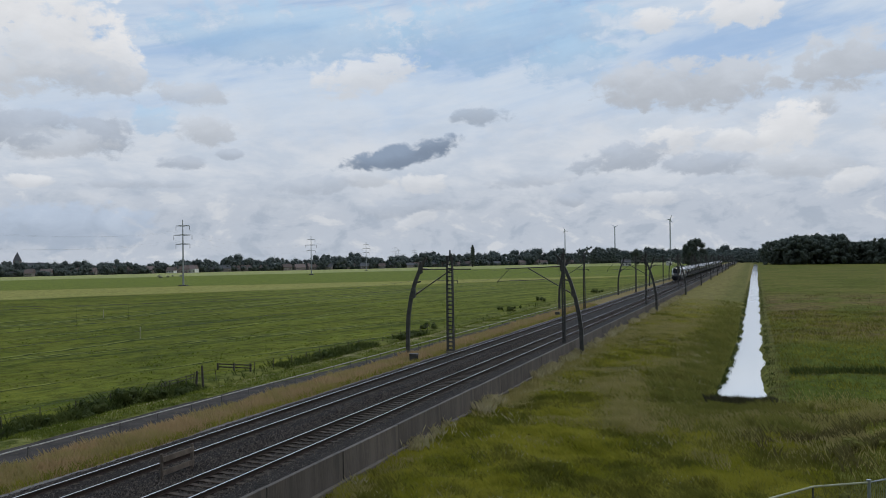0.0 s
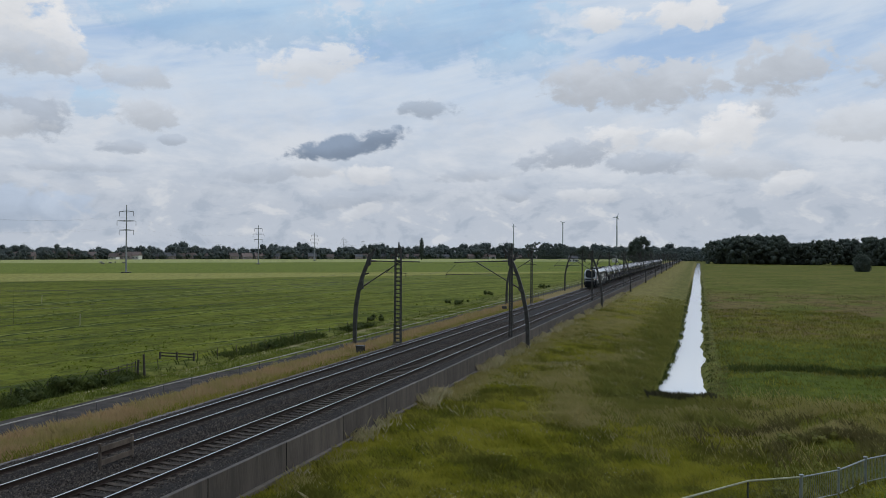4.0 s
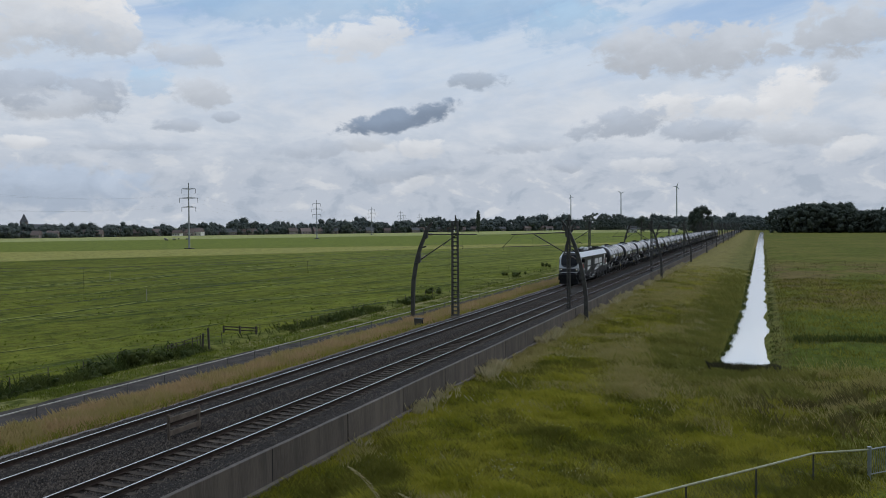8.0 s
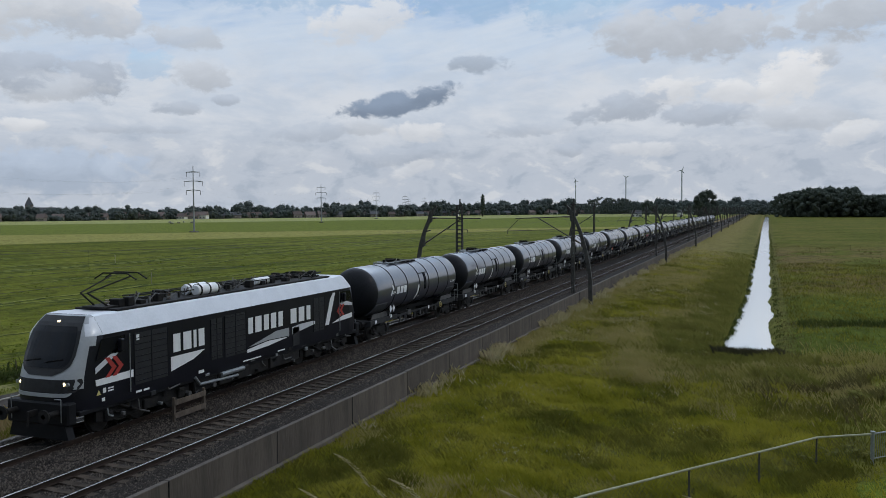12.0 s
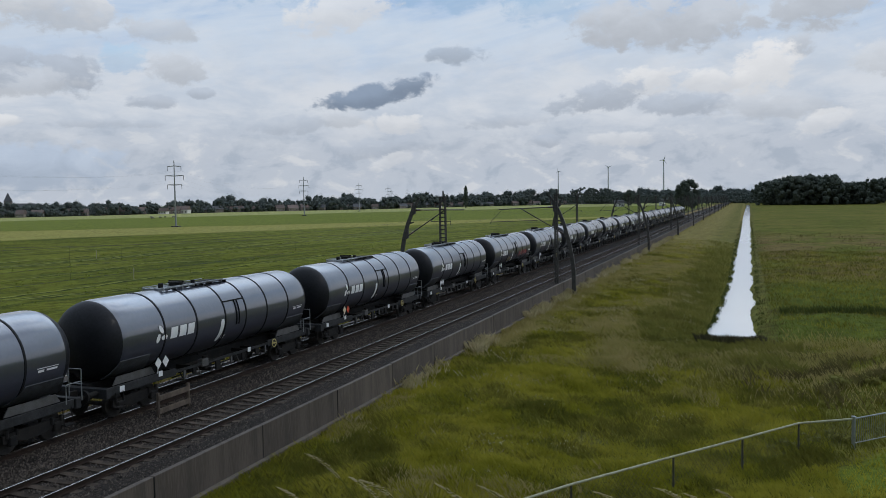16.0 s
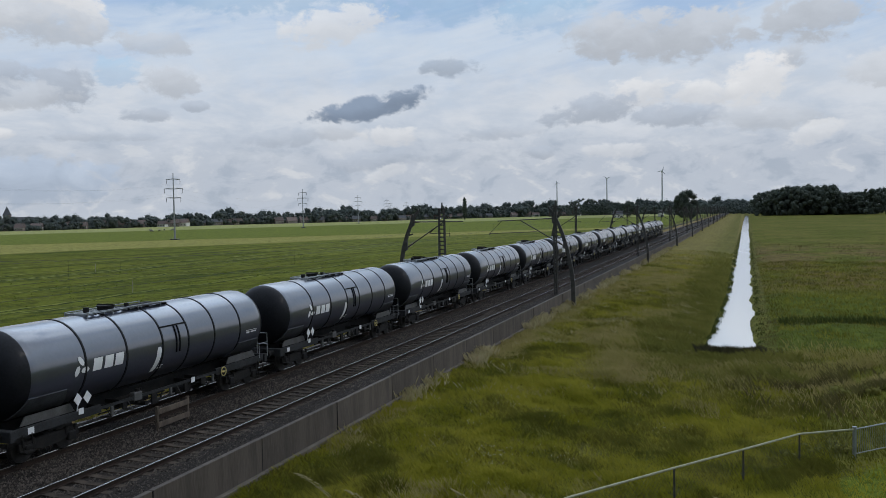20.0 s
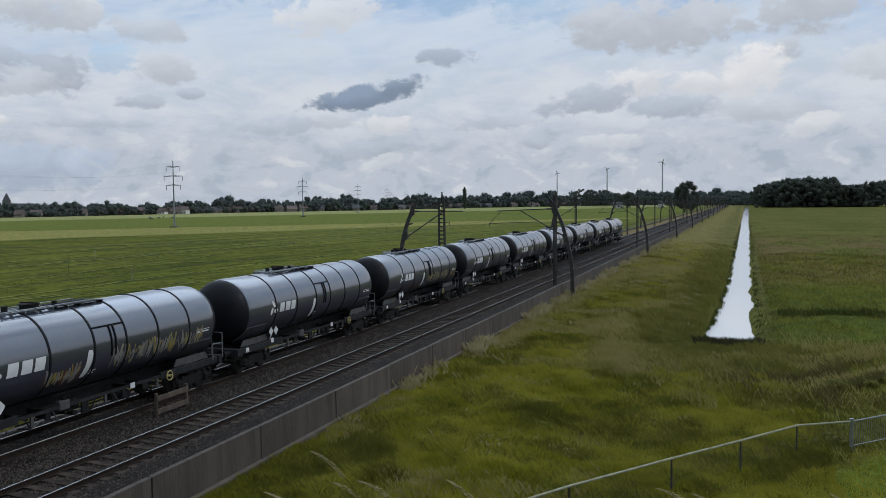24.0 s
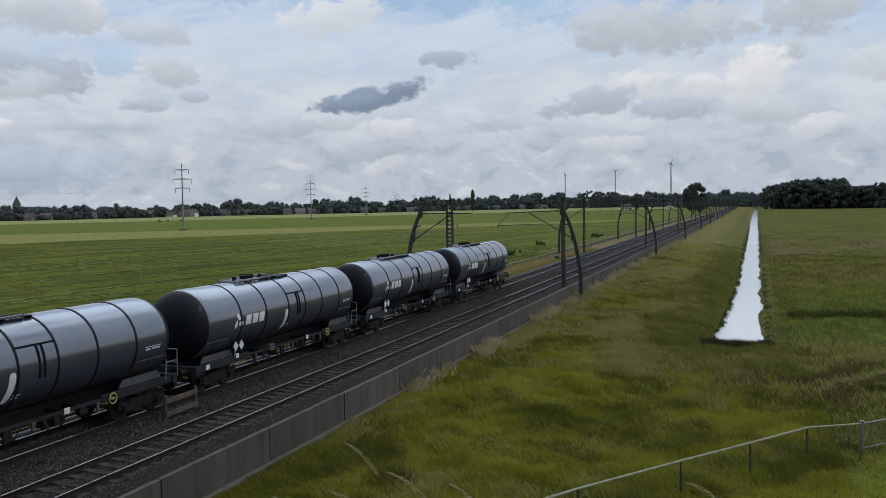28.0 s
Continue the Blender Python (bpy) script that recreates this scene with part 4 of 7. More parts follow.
            bm.faces.new([bm.verts.new((skin(radians(b))[0], y, skin(radians(b))[1])) for y, b in pts])
            part("mark_lobe", bm, M["white"], barrel, "white lobe of the owner's mark")
        for y0 in (3.98, 4.53, 5.05):
            bm = B()
            patch(bm, y0, y0 + 0.42, 84.5, 101, 0.08)
            part("mark_block", bm, M["white"], barrel, "plain white slanted block")
    # underframe
    for s in (-1, 1):
        for y0, y1 in ((0.85, 4.6), (11.45, LENGTH - 0.85)):
            part("solebar", box(B(), (s * 1.18 - 0.05, y0, 0.92), (s * 1.18 + 0.05, y1, 1.20), 0.01), M["frame_grey"], w, "grey steel solebar")
        part("side_sill", beam(B(), (s * 1.18, 4.5, 1.06), (s * 1.18, 11.5, 1.06), 0.07, 0.10), M["frame_grey"], w)
    for y in (0.72, LENGTH - 0.72):
        part("headstock", box(B(), (-1.3, y - 0.12, 0.86), (1.3, y + 0.12, 1.22), 0.02), M["frame_grey"], w)
    for y in (2.6, LENGTH - 2.6):
        part("bolster", box(B(), (-1.1, y - 0.3, 0.82), (1.1, y + 0.3, 1.19), 0.02), M["frame_grey"], w)
    for y in (2.4, LENGTH - 2.4):
        for s in (-1, 1):
            bm = prism(B(), [(y - 1.15, 1.2), (y + 1.15, 1.2), (y + 0.95, 1.48), (y - 0.95, 1.48)], "x", s * 1.02 - 0.02, s * 1.02 + 0.02)
            part("saddle", bm, M["pipe"], w, "grey saddle plate under the barrel")
    for y0, y1 in ((1.0, 3.3), (LENGTH - 3.3, LENGTH - 1.0)):
        for s in (-1, 1):
            bm = B()
            n = 6
            rows = []
            for k in range(n + 1):
                a = radians(118 + 34 * k / n)
                x, z = s * (TANK_R + 0.025) * math.sin(a), TANK_C + (TANK_R + 0.025) * math.cos(a)
                trim = 0.35 * (1 - k / n)
                rows.append([bm.verts.new((x, y0 + trim, z)), bm.verts.new((x, y1 - trim, z)), bm.verts.new((x * 0.975, y1 - trim, z + 0.02)), bm.verts.new((x * 0.975, y0 + trim, z + 0.02))])
            for a, b in zip(rows, rows[1:]):
                for i in range(4):
                    bm.faces.new((a[i], a[(i + 1) % 4], b[(i + 1) % 4], b[i]))
            bm.faces.new(rows[0]), bm.faces.new(rows[-1])
            bmesh.ops.recalc_face_normals(bm, faces=bm.faces)
            shade(part("cradle_plate", bm, M["cradle"], w, "curved grey plate welded under the barrel"), 40)
    for k, (y, h) in enumerate(((5.1, 0.34), (5.7, 0.22), (7.3, 0.40), (8.4, 0.26), (9.3, 0.34), (10.4, 0.24), (11.2, 0.30))):
        bm = box(B(), (1.14, y, 1.0 - h), (1.22, y + 0.12 + 0.10 * (k % 3), 1.02), 0.01)
        tube(bm, (1.18, y + 0.06, 1.0 - h), (1.05, y + 0.45, 0.70), 0.028, 6)
        part("brake_fitting", bm, M["pipe"] if k % 3 == 0 else M["under"], w)
    bm = B()
    for s in (-1, 1):
        pts = [Vector((s * 0.45, 0.55 - 0.1 * math.sin(math.pi * k / 6), 0.95 - 0.42 * math.sin(math.pi * k / 6))) + Vector((-s * 0.05 * k, 0, 0)) for k in range(7)]
        for p, q in zip(pts, pts[1:]):
            tube(bm, p, q, 0.03, 6)
    part("air_hose", bm, M["band"], w)
    bm = B()
    tube(bm, (0.45, 6.2, 0.82), (0.45, 7.8, 0.82), 0.2, 14)
    box(bm, (-0.7, 8.6, 0.62), (0.2, 9.4, 1.0), 0.03)
    for y in (5.0, 5.9, 9.9, 10.6):
        beam(bm, (-1.15, y, 1.0), (1.15, y, 1.0), 0.08, 0.14)
    tube(bm, (0.9, 4.8, 0.78), (0.9, 11.2, 0.78), 0.03)
    tube(bm, (1.12, 6.6, 1.35), (1.12, 6.6, 0.8), 0.09)
    tube(bm, (1.0, 6.9, 1.30), (1.0, 6.9, 0.75), 0.07)
    part("brake_gear", bm, M["under"], w)
    for k, y in enumerate((4.9, 5.35, 6.05, 8.0, 8.9, 9.9, 10.7)):
        bm = tube(B(), (1.16, y, 0.98), (1.16, y + 0.25 - 0.5 * (k % 2), 0.62), 0.022, 6)
        tube(bm, (1.16, y + 0.25 - 0.5 * (k % 2), 0.62), (0.7, y + 0.25 - 0.5 * (k % 2), 0.60), 0.022, 6)
        part("brake_hanger", bm, M["pipe"] if k in (2, 4) else M["under"], w)
    part("air_reservoir", lathe(B(), [(9.0, 0.02), (9.03, 0.14), (9.1, 0.17), (9.9, 0.17), (9.97, 0.14), (10.0, 0.02)], 14, (0.85, 0, 0.74)), M["under"], w)
    part("valve_box", box(B(), (1.0, 6.3, 0.92), (1.24, 6.75, 1.24), 0.03), M["pipe"], w, "dull grey valve box")
    part("drip_lip", beam(B(), (1.30, 5.9, 1.52), (1.30, 8.1, 1.52), 0.03, 0.04), M["band"], w)
    part("centre_sill", box(B(), (-0.28, 0.9, 0.78), (0.28, LENGTH - 0.9, 1.28), 0.02), M["under"], w)
    bm = tube(B(), (0, 7.0, 1.35), (0, 7.0, 0.62), 0.16, 12)
    tube(bm, (-1.2, 7.0, 0.72), (1.2, 7.0, 0.72), 0.09, 10)
    part("outlet_pipe", bm, M["under"], w)
    bm = B()
    ring = [(1.30, 11.9 + 0.18 * math.cos(k * math.pi / 10), 1.02 + 0.18 * math.sin(k * math.pi / 10)) for k in range(20)]
    for a, b in zip(ring, ring[1:] + ring[:1]):
        tube(bm, a, b, 0.022, 6)
    tube(bm, (1.30, 11.73, 1.02), (1.30, 12.07, 1.02), 0.018, 6)
    tube(bm, (1.2, 11.9, 1.02), (1.31, 11.9, 1.02), 0.05, 8)
    part("handbrake_wheel", bm, M["yellow"], w, "yellow handbrake wheel")
    for y in (3.42, 3.86):
        bm = prism(B(), [(y, 1.40), (y + 0.19, 1.62), (y, 1.84), (y - 0.19, 1.62)], "x", 1.30, 1.315)
        part("placard", bm, M["white"], w, "white diamond placard")
    bm = box(B(), (1.24, 3.50, 1.08), (1.26, 3.72, 1.28))
    tube(bm, (1.2, 3.48, 1.2), (1.29, 3.48, 1.7), 0.02)
    part("label_board", bm, M["white"], w)
    for y in (9.7, 1.35):
        part("label_plate", box(B(), (1.235, y, 0.96), (1.25, y + 0.24, 1.16)), M["white"], w)
    # end platform rails
    y = LENGTH - 0.55
    for p, q, r in (((0.75, y, 1.1), (0.75, y, 2.15), 0.022), ((1.28, y, 1.1), (1.28, y, 2.15), 0.022), ((0.75, y, 2.15), (1.28, y, 2.15), 0.022), ((0.75, y, 1.65), (1.28, y, 1.65), 0.018), ((1.28, y, 1.75), (1.28, y - 0.7, 1.75), 0.018), ((1.28, y - 0.7, 1.75), (1.28, y - 0.7, 1.1), 0.018)):
        part("end_rail", tube(B(), p, q, r, 6), M["galv"], w, "grey tubular end rail")
    for y in (1.3, LENGTH - 1.2):
        bm = box(B(), (1.12, y - 0.2, 0.42), (1.38, y + 0.2, 0.46))
        for k in (-0.19, 0.19):
            tube(bm, (1.3, y + k, 0.44), (1.25, y + k, 1.0), 0.015, 6)
        part("footstep", bm, M["under"], w)
    bogie(w, 2.4)
    bogie(w, LENGTH - 2.4)
    buffers(w, 0.62, 1)
    buffers(w, LENGTH - 0.62, -1)
    return w


NOSE = [(1.30, 0.93), (1.75, 0.95), (2.1, 1.0), (2.75, 1.28), (3.72, 1.75), (4.05, 2.15)]   # height, how far back the front lies


def nose_y(z):
    for (za, ya), (zb, yb) in zip(NOSE, NOSE[1:]):
        if z <= zb:
            return ya + (yb - ya) * (z - za) / (zb - za)
    return NOSE[-1][1]


def nose_w(z):
    """Half width of the cab at a height."""
    return float(np.interp(z, [0.98, 1.23, 3.42, 3.51, 4.0, 4.06], [1.387, 1.43, 1.43, 1.38, 1.05, 0.94]))


def nose_at(x, z):
    """How far back the rounded front lies at x and z."""
    yf = nose_y(z)
    return 2.4 - (2.4 - yf) * (1 - min(abs(x) / nose_w(z), 1.0) ** 3.0) ** (1 / 3.0)


def cab_nose(flip):
    """The rounded cab front: U-shaped outlines, one above another."""
    rings = []
    for z in (1.0, 1.3, 1.62, 1.75, 2.1, 2.4, 2.75, 3.1, 3.42, 3.6, 3.8, 4.0, 4.06):
        w = nose_w(z)
        xs = [w * math.sin(math.pi / 2 * (k / 8)) for k in range(-8, 9)]
        xs = [max(min(x, w), -w) for x in xs]
        ring = [(x, nose_at(x, z), z) for x in xs]
        rings.append([(-a, 23.0 - b, c) for a, b, c in ring] if flip else ring)
    bm = B()
    rows = [[bm.verts.new(p) for p in r] for r in rings]
    for a, b in zip(rows, rows[1:]):
        for k in range(16):
            bm.faces.new((a[k], a[k + 1], b[k + 1], b[k]))
    bm.faces.new(rows[0]), bm.faces.new(rows[-1])
    bmesh.ops.recalc_face_normals(bm, faces=bm.faces)
    return bm


def front_panel(rows, lift, flip):
    """A thin panel on the rounded front: rows of (height, x at one side, at the other)."""
    bm = B()
    va, vb = [], []
    n = 12
    for z, xa, xb in rows:
        xs = [xa + (xb - xa) * k / n for k in range(n + 1)]
        pts = [(x, nose_at(x, z) - lift, z) for x in xs]
        if flip:
            pts = [(-a, 23.0 - b, c) for a, b, c in pts]
        va.append([bm.verts.new(p) for p in pts])
        vb.append([bm.verts.new((a, b + (0.03 if not flip else -0.03), c)) for a, b, c in pts])
    for a, b in zip(va, va[1:]):
        for k in range(n):
            bm.faces.new((a[k], a[k + 1], b[k + 1], b[k]))
    for row, back in ((va[0], vb[0]), (va[-1], vb[-1])):
        for k in range(n):
            bm.faces.new((row[k], row[k + 1], back[k + 1], back[k]))
    bmesh.ops.recalc_face_normals(bm, faces=bm.faces)
    return bm


def side_shape(name, pts, material, parent, x=1.438, t=0.008, label="", both=True):
    for s in ((1, -1) if both else (1,)):
        bm = prism(B(), pts, "x", s * x, s * (x + t))
        part(name, bm, material, parent, label)


def locomotive():
    e = empty("locomotive", "black and silver six-axle electric freight locomotive with lit headlamps", "locomotive")
    Hs = 1.43

    def section(y, w, zb, zs, zt, tw):
        """Cross-section: half width w up to zs, then in to half width tw at zt."""
        right = [(w * 0.97, zb), (w, zb + 0.25), (w, zs), (w - 0.05, zs + 0.09), (tw + 0.05, zt - 0.06), (tw - 0.08, zt)]
        pts = right + [(-a, b) for a, b in reversed(right)]
        return [(a, y, b) for a, b in pts]
    cab = [(2.36, Hs, 0.98, 3.42, 4.07, 1.0), (2.8, Hs, 0.98, 3.42, 4.10, 1.0)]
    rings = [section(*c) for c in cab] + [section(y, Hs, 0.98, 3.42, 4.06, 1.0) for y in (3.4, 8, 14, 19.6)] + [section(23.0 - c[0], *c[1:]) for c in reversed(cab)]
    body = part("body", loft(B(), rings), [M["loco_black"], M["loco_silver"]], e, "black painted body with silver roof edges")
    for p in body.data.polygons:
        if p.center.z > 3.44:
            p.material_index = 1
    shade(body, 24)
    for flip in (False, True):
        nose = part("cab_nose", cab_nose(flip), [M["loco_grey"], M["loco_black"], M["loco_silver"]], e, "rounded grey cab front above a black lower face")
        for p in nose.data.polygons:
            if p.center.z < 1.7 or (abs(p.normal.x) > 0.93 and p.center.z < 3.4):
                p.material_index = 1
            elif p.center.z > 3.5 and abs(p.normal.x) > 0.5:
                p.material_index = 2
        shade(nose, 50)
    for flip in (False, True):
        def fy(y):
            return 23.0 - y if flip else y
        part("windscreen_surround", front_panel([(2.20, -0.5, 0.5), (2.34, -0.82, 0.82), (2.5, -1.0, 1.0), (2.8, -1.08, 1.08), (3.2, -1.08, 1.08), (3.6, -1.03, 1.03), (3.85, -0.95, 0.95), (4.04, -0.86, 0.86)], 0.035, flip), M["grille"], e, "black windscreen surround")
        part("windscreen", front_panel([(2.44, -0.78, 0.78), (2.6, -0.94, 0.94), (2.8, -0.99, 0.99), (3.2, -0.99, 0.99), (3.55, -0.94, 0.94), (3.74, -0.86, 0.86)], 0.05, flip), M["cab_glass"], e, "dark glossy cab windscreen")
        part("lamp_band", front_panel([(1.66, -1.2, 1.2), (1.80, -1.28, 1.28), (1.95, -1.32, 1.32), (2.08, -1.30, 1.30)], 0.02, flip), M["grille"], e, "black lamp band")
        part("front_lip", front_panel([(1.52, -1.0, 1.0), (1.58, -1.1, 1.1), (1.64, -1.14, 1.14)], 0.035, flip), M["loco_grey"], e)
        for x in (-0.45, 0.45):
            bm = beam(B(), (x - 0.35, fy(nose_at(x - 0.35, 2.62) - 0.085), 2.62), (x + 0.3, fy(nose_at(x + 0.3, 2.72) - 0.085), 2.72), 0.03, 0.03)
            part("wiper", bm, M["band"], e)
        for x in (-0.98, 0.98):
            y = nose_at(x, 1.93) - 0.06
            for dx in (-0.08, 0.08):
                bm = tube(B(), (x + dx, fy(y), 1.93), (x + dx, fy(y + 0.06), 1.93), 0.065, 14)
                part("headlamp", bm, M["lamp"] if not flip and dx * x < 0 else M["galv"], e, "lit headlamp" if not flip and dx * x < 0 else "")
        bm = tube(B(), (0, fy(nose_y(3.86) - 0.05), 3.86), (0, fy(nose_y(3.86) + 0.06), 3.86), 0.055, 14)
        part("top_lamp", bm, M["lamp"] if not flip else M["galv"], e)
        bm = box(B(), (-1.3, min(fy(0.86), fy(1.25)), 0.62), (1.3, max(fy(0.86), fy(1.25)), 1.36), 0.05)
        prism(bm, [(-1.25, 0.16), (1.25, 0.16), (1.1, 0.66), (-1.1, 0.66)], "y", fy(0.90), fy(1.20))
        part("buffer_beam", bm, M["band"], e, "black buffer beam and rail guard")
        buffers(e, fy(0.87), 1 if not flip else -1)
        for x in (-1.05, 1.05):
            bm = tube(B(), (x, fy(0.82), 0.75), (x, fy(0.82), 1.5), 0.018, 6)
            tube(bm, (x * 0.75, fy(0.82), 1.5), (x, fy(0.82), 1.5), 0.018, 6)
            part("grab_rail", bm, M["galv"], e)
        for s in (-1, 1):
            pts = [(fy(1.98), 2.58), (fy(2.25), 3.28), (fy(3.38), 3.28), (fy(3.38), 2.72), (fy(2.6), 2.72)]
            part("side_window", prism(B(), pts, "x", s * 1.432, s * 1.446), M["cab_glass"], e, "dark cab side window")
            part("mirror", box(B(), (s * 1.44, min(fy(3.0), fy(3.2)), 2.75), (s * 1.62, max(fy(3.0), fy(3.2)), 3.2), 0.03), M["loco_black"], e)
            bm = tube(B(), (s * 1.50, fy(3.56), 1.25), (s * 1.50, fy(3.56), 3.3), 0.02, 6)
            part("door_handrail", bm, M["galv"], e, "pale grey door handrail")
            bm = B()
            for k in range(4):
                box(bm, (s * 1.22 - 0.14, min(fy(3.0), fy(3.45)), 0.35 + 0.28 * k), (s * 1.22 + 0.14, max(fy(3.0), fy(3.45)), 0.38 + 0.28 * k))
            part("cab_steps", bm, M["under"], e)
    # livery in plain shapes
    side_shape("white_band", [(1.98, 1.74), (1.94, 1.95), (3.78, 2.00), (3.78, 1.74)], M["white"], e)
    side_shape("grey_band", [(1.95, 2.16), (1.95, 2.36), (2.95, 2.86), (3.05, 2.70)], M["loco_silver"], e)
    for d in (0.0, 0.34):
        side_shape("red_chevron", [(2.40 + d, 1.95), (2.60 + d, 1.95), (2.95 + d, 2.25), (2.60 + d, 2.62), (2.40 + d, 2.62), (2.72 + d, 2.25)], M["red"], e, 1.440)
    side_shape("warning_triangle", [(1.98, 1.42), (2.18, 1.42), (2.08, 1.60)], M["yellow"], e)
    for y0, y1, z0, z1 in ((2.28, 2.42, 1.46, 1.62), (2.52, 2.78, 1.55, 1.60), (2.52, 2.78, 1.46, 1.51), (2.22, 2.36, 1.18, 1.30), (3.97, 4.12, 3.0, 3.2), (3.9, 4.2, 1.13, 1.20), (4.3, 4.6, 1.13, 1.20), (7.5, 7.85, 1.16, 1.28), (10.6, 12.0, 1.10, 1.15), (13.4, 14.0, 1.10, 1.16)):
        side_shape("small_plate", [(y0, z0), (y1, z0), (y1, z1), (y0, z1)], M["white"], e)

    def strokes(spans):
        """The owner's name reduced to one plain block for each letter."""
        for y0, y1 in spans:
            trim = 0.04 if y1 - y0 > 0.3 else 0.0
            side_shape("name_block", [(y0 + trim, 2.24), (y1 - trim, 2.24), (y1 - trim, 2.93), (y0 + trim, 2.93)], M["white"], e, label="plain white block")
    strokes([(5.95, 6.45), (6.55, 7.12), (7.22, 7.40), (7.50, 7.95)])
    strokes([(10.98, 11.42), (11.52, 12.10), (12.22, 12.70), (12.80, 13.32), (13.44, 13.90)])
    strokes([(14.52, 15.14), (15.28, 15.88), (16.02, 16.48)])
    side_shape("white_wedge", [(5.84, 1.55), (7.2, 1.80), (7.95, 2.09), (5.84, 2.09)], M["white"], e)
    side_shape("white_wedge", [(10.92, 1.44), (12.6, 1.50), (14.4, 1.66), (12.6, 1.72), (10.92, 1.58)], M["white"], e)
    side_shape("grey_wedge", [(11.0, 1.66), (12.6, 1.76), (14.4, 1.70), (14.4, 2.08), (13.3, 2.08)], M["loco_grey"], e)
    side_shape("grey_wedge", [(14.7, 1.72), (16.9, 1.95), (16.9, 2.12), (15.4, 2.12), (14.7, 2.06)], M["loco_silver"], e)
    side_shape("white_slash", [(17.95, 1.72), (18.35, 1.72), (19.05, 3.30), (18.80, 3.30), (18.50, 3.02)], M["white"], e)
    side_shape("white_band", [(18.65, 1.74), (20.95, 1.80), (21.0, 2.06), (19.9, 2.00)], M["white"], e)
    side_shape("grey_band", [(19.6, 2.60), (19.8, 2.85), (21.0, 2.68), (21.0, 2.42), (20.8, 2.46)], M["loco_silver"], e)
    for d in (0.0, 0.34):
        side_shape("red_chevron", [(20.10 - d, 2.02), (19.9 - d, 2.02), (19.55 - d, 2.30), (19.9 - d, 2.62), (20.10 - d, 2.62), (19.78 - d, 2.30)], M["red"], e, 1.440)
    # grilles with slats
    for y0, y1, z0, z1 in ((3.86, 5.68, 1.42, 3.26), (8.35, 9.15, 1.55, 3.2), (9.3, 10.85, 1.5, 3.24), (16.75, 17.9, 1.55, 3.2)):
        for s in (-1, 1):
            bm = prism(B(), [(y0, z0), (y1, z0), (y1, z1), (y0, z1)], "x", s * 1.432, s * 1.437)
            g = part("grille", bm, M["grille"], e, "dark ventilation grille")
            for z in np.arange(z0 + 0.1, z1 - 0.05, 0.22):
                part("slat", box(B(), (s * 1.437 - 0.006, y0 + 0.05, z), (s * 1.437 + 0.014, y1 - 0.05, z + 0.03)), M["loco_black"], g)
            bm = B()
            for yv in (y0, (y0 + y1) / 2, y1):
                box(bm, (s * 1.437 - 0.006, yv - 0.02, z0), (s * 1.437 + 0.012, yv + 0.02, z1))
            part("grille_frame", bm, M["loco_black"], g)
    side_shape("door", [(14.75, 1.15), (15.35, 1.15), (15.35, 2.02), (14.75, 2.02)], M["grille"], e)
    # roof equipment
    bm = box(B(), (-0.95, 3.6, 4.02), (0.95, 19.4, 4.13), 0.02)
    part("roof_deck", bm, M["under"], e)
    rnd = random.Random(5)
    for k in range(46):
        y = 4.0 + 0.335 * k
        x = rnd.uniform(-0.6, 0.6)
        if 8.3 < y < 10.4:
            continue
        bm = B()
        if k % 3:
            box(bm, (x - rnd.uniform(0.1, 0.25), y - 0.16, 4.12), (x + rnd.uniform(0.1, 0.25), y + 0.15, 4.13 + rnd.uniform(0.10, 0.34)), 0.02)
            part("roof_box", bm, M["under"], e)
        else:
            for j in range(5):
                tube(bm, (x, y, 4.13 + 0.06 * j), (x, y, 4.16 + 0.06 * j), 0.10 if j % 2 else 0.06, 10)
            part("roof_insulator", bm, M["insulator"], e)
    bm = B()
    for x in (-0.55, -0.2, 0.5):
        tube(bm, (x, 5.6, 4.36), (x, 17.8, 4.36), 0.022, 6)
    for y in np.arange(6.0, 17.6, 1.6):
        tube(bm, (-0.6, y, 4.36), (0.6, y + 0.4, 4.34), 0.018, 6)
        for x in (-0.55, 0.5):
            tube(bm, (x, y, 4.1), (x, y, 4.36), 0.03, 6)
    part("busbar", bm, M["under"], e, "dark roof busbars")
    for k in range(26):
        bm = B()
        y = 5.0 + 0.53 * k
        x = rnd.uniform(-0.7, 0.75)
        tube(bm, (x, y, 4.2), (x + rnd.uniform(-0.35, 0.35), y + rnd.uniform(0.2, 0.7), 4.2 + rnd.uniform(0.1, 0.34)), 0.02, 5)
        tube(bm, (x, y, 4.12), (x, y, 4.2 + rnd.uniform(0.12, 0.3)), 0.03, 6)
        part("roof_cable", bm, M["pipe"], e)
    for x in (0.05, 0.55):
        bm = lathe(B(), [(8.55, 0.02), (8.57, 0.20), (8.7, 0.24), (9.9, 0.24), (10.02, 0.20), (10.04, 0.02)], 20, (x, 0, 4.33))
        cyl = shade(part("roof_cylinder", bm, M["white"], e, "white roof cylinder"), 40)
        for y in (8.72, 9.3, 9.88):
            part("strap", lathe(B(), [(y - 0.05, 0.2), (y - 0.045, 0.25), (y + 0.045, 0.25), (y + 0.05, 0.2)], 20, (x, 0, 4.33)), M["under"], cyl, "dark steel strap")
    part("roof_cylinder", tube(B(), (0.3, 13.2, 4.3), (0.3, 14.4, 4.3), 0.16, 16), M["white"], e)
    for y0, up in ((3.75, True), (18.6, False)):
        s = 1 if up else -1
        knee, head = ((3.05, 4.72), (4.9, 5.30)) if up else ((19.9, 4.28), (17.8, 4.40))
        bm = B()
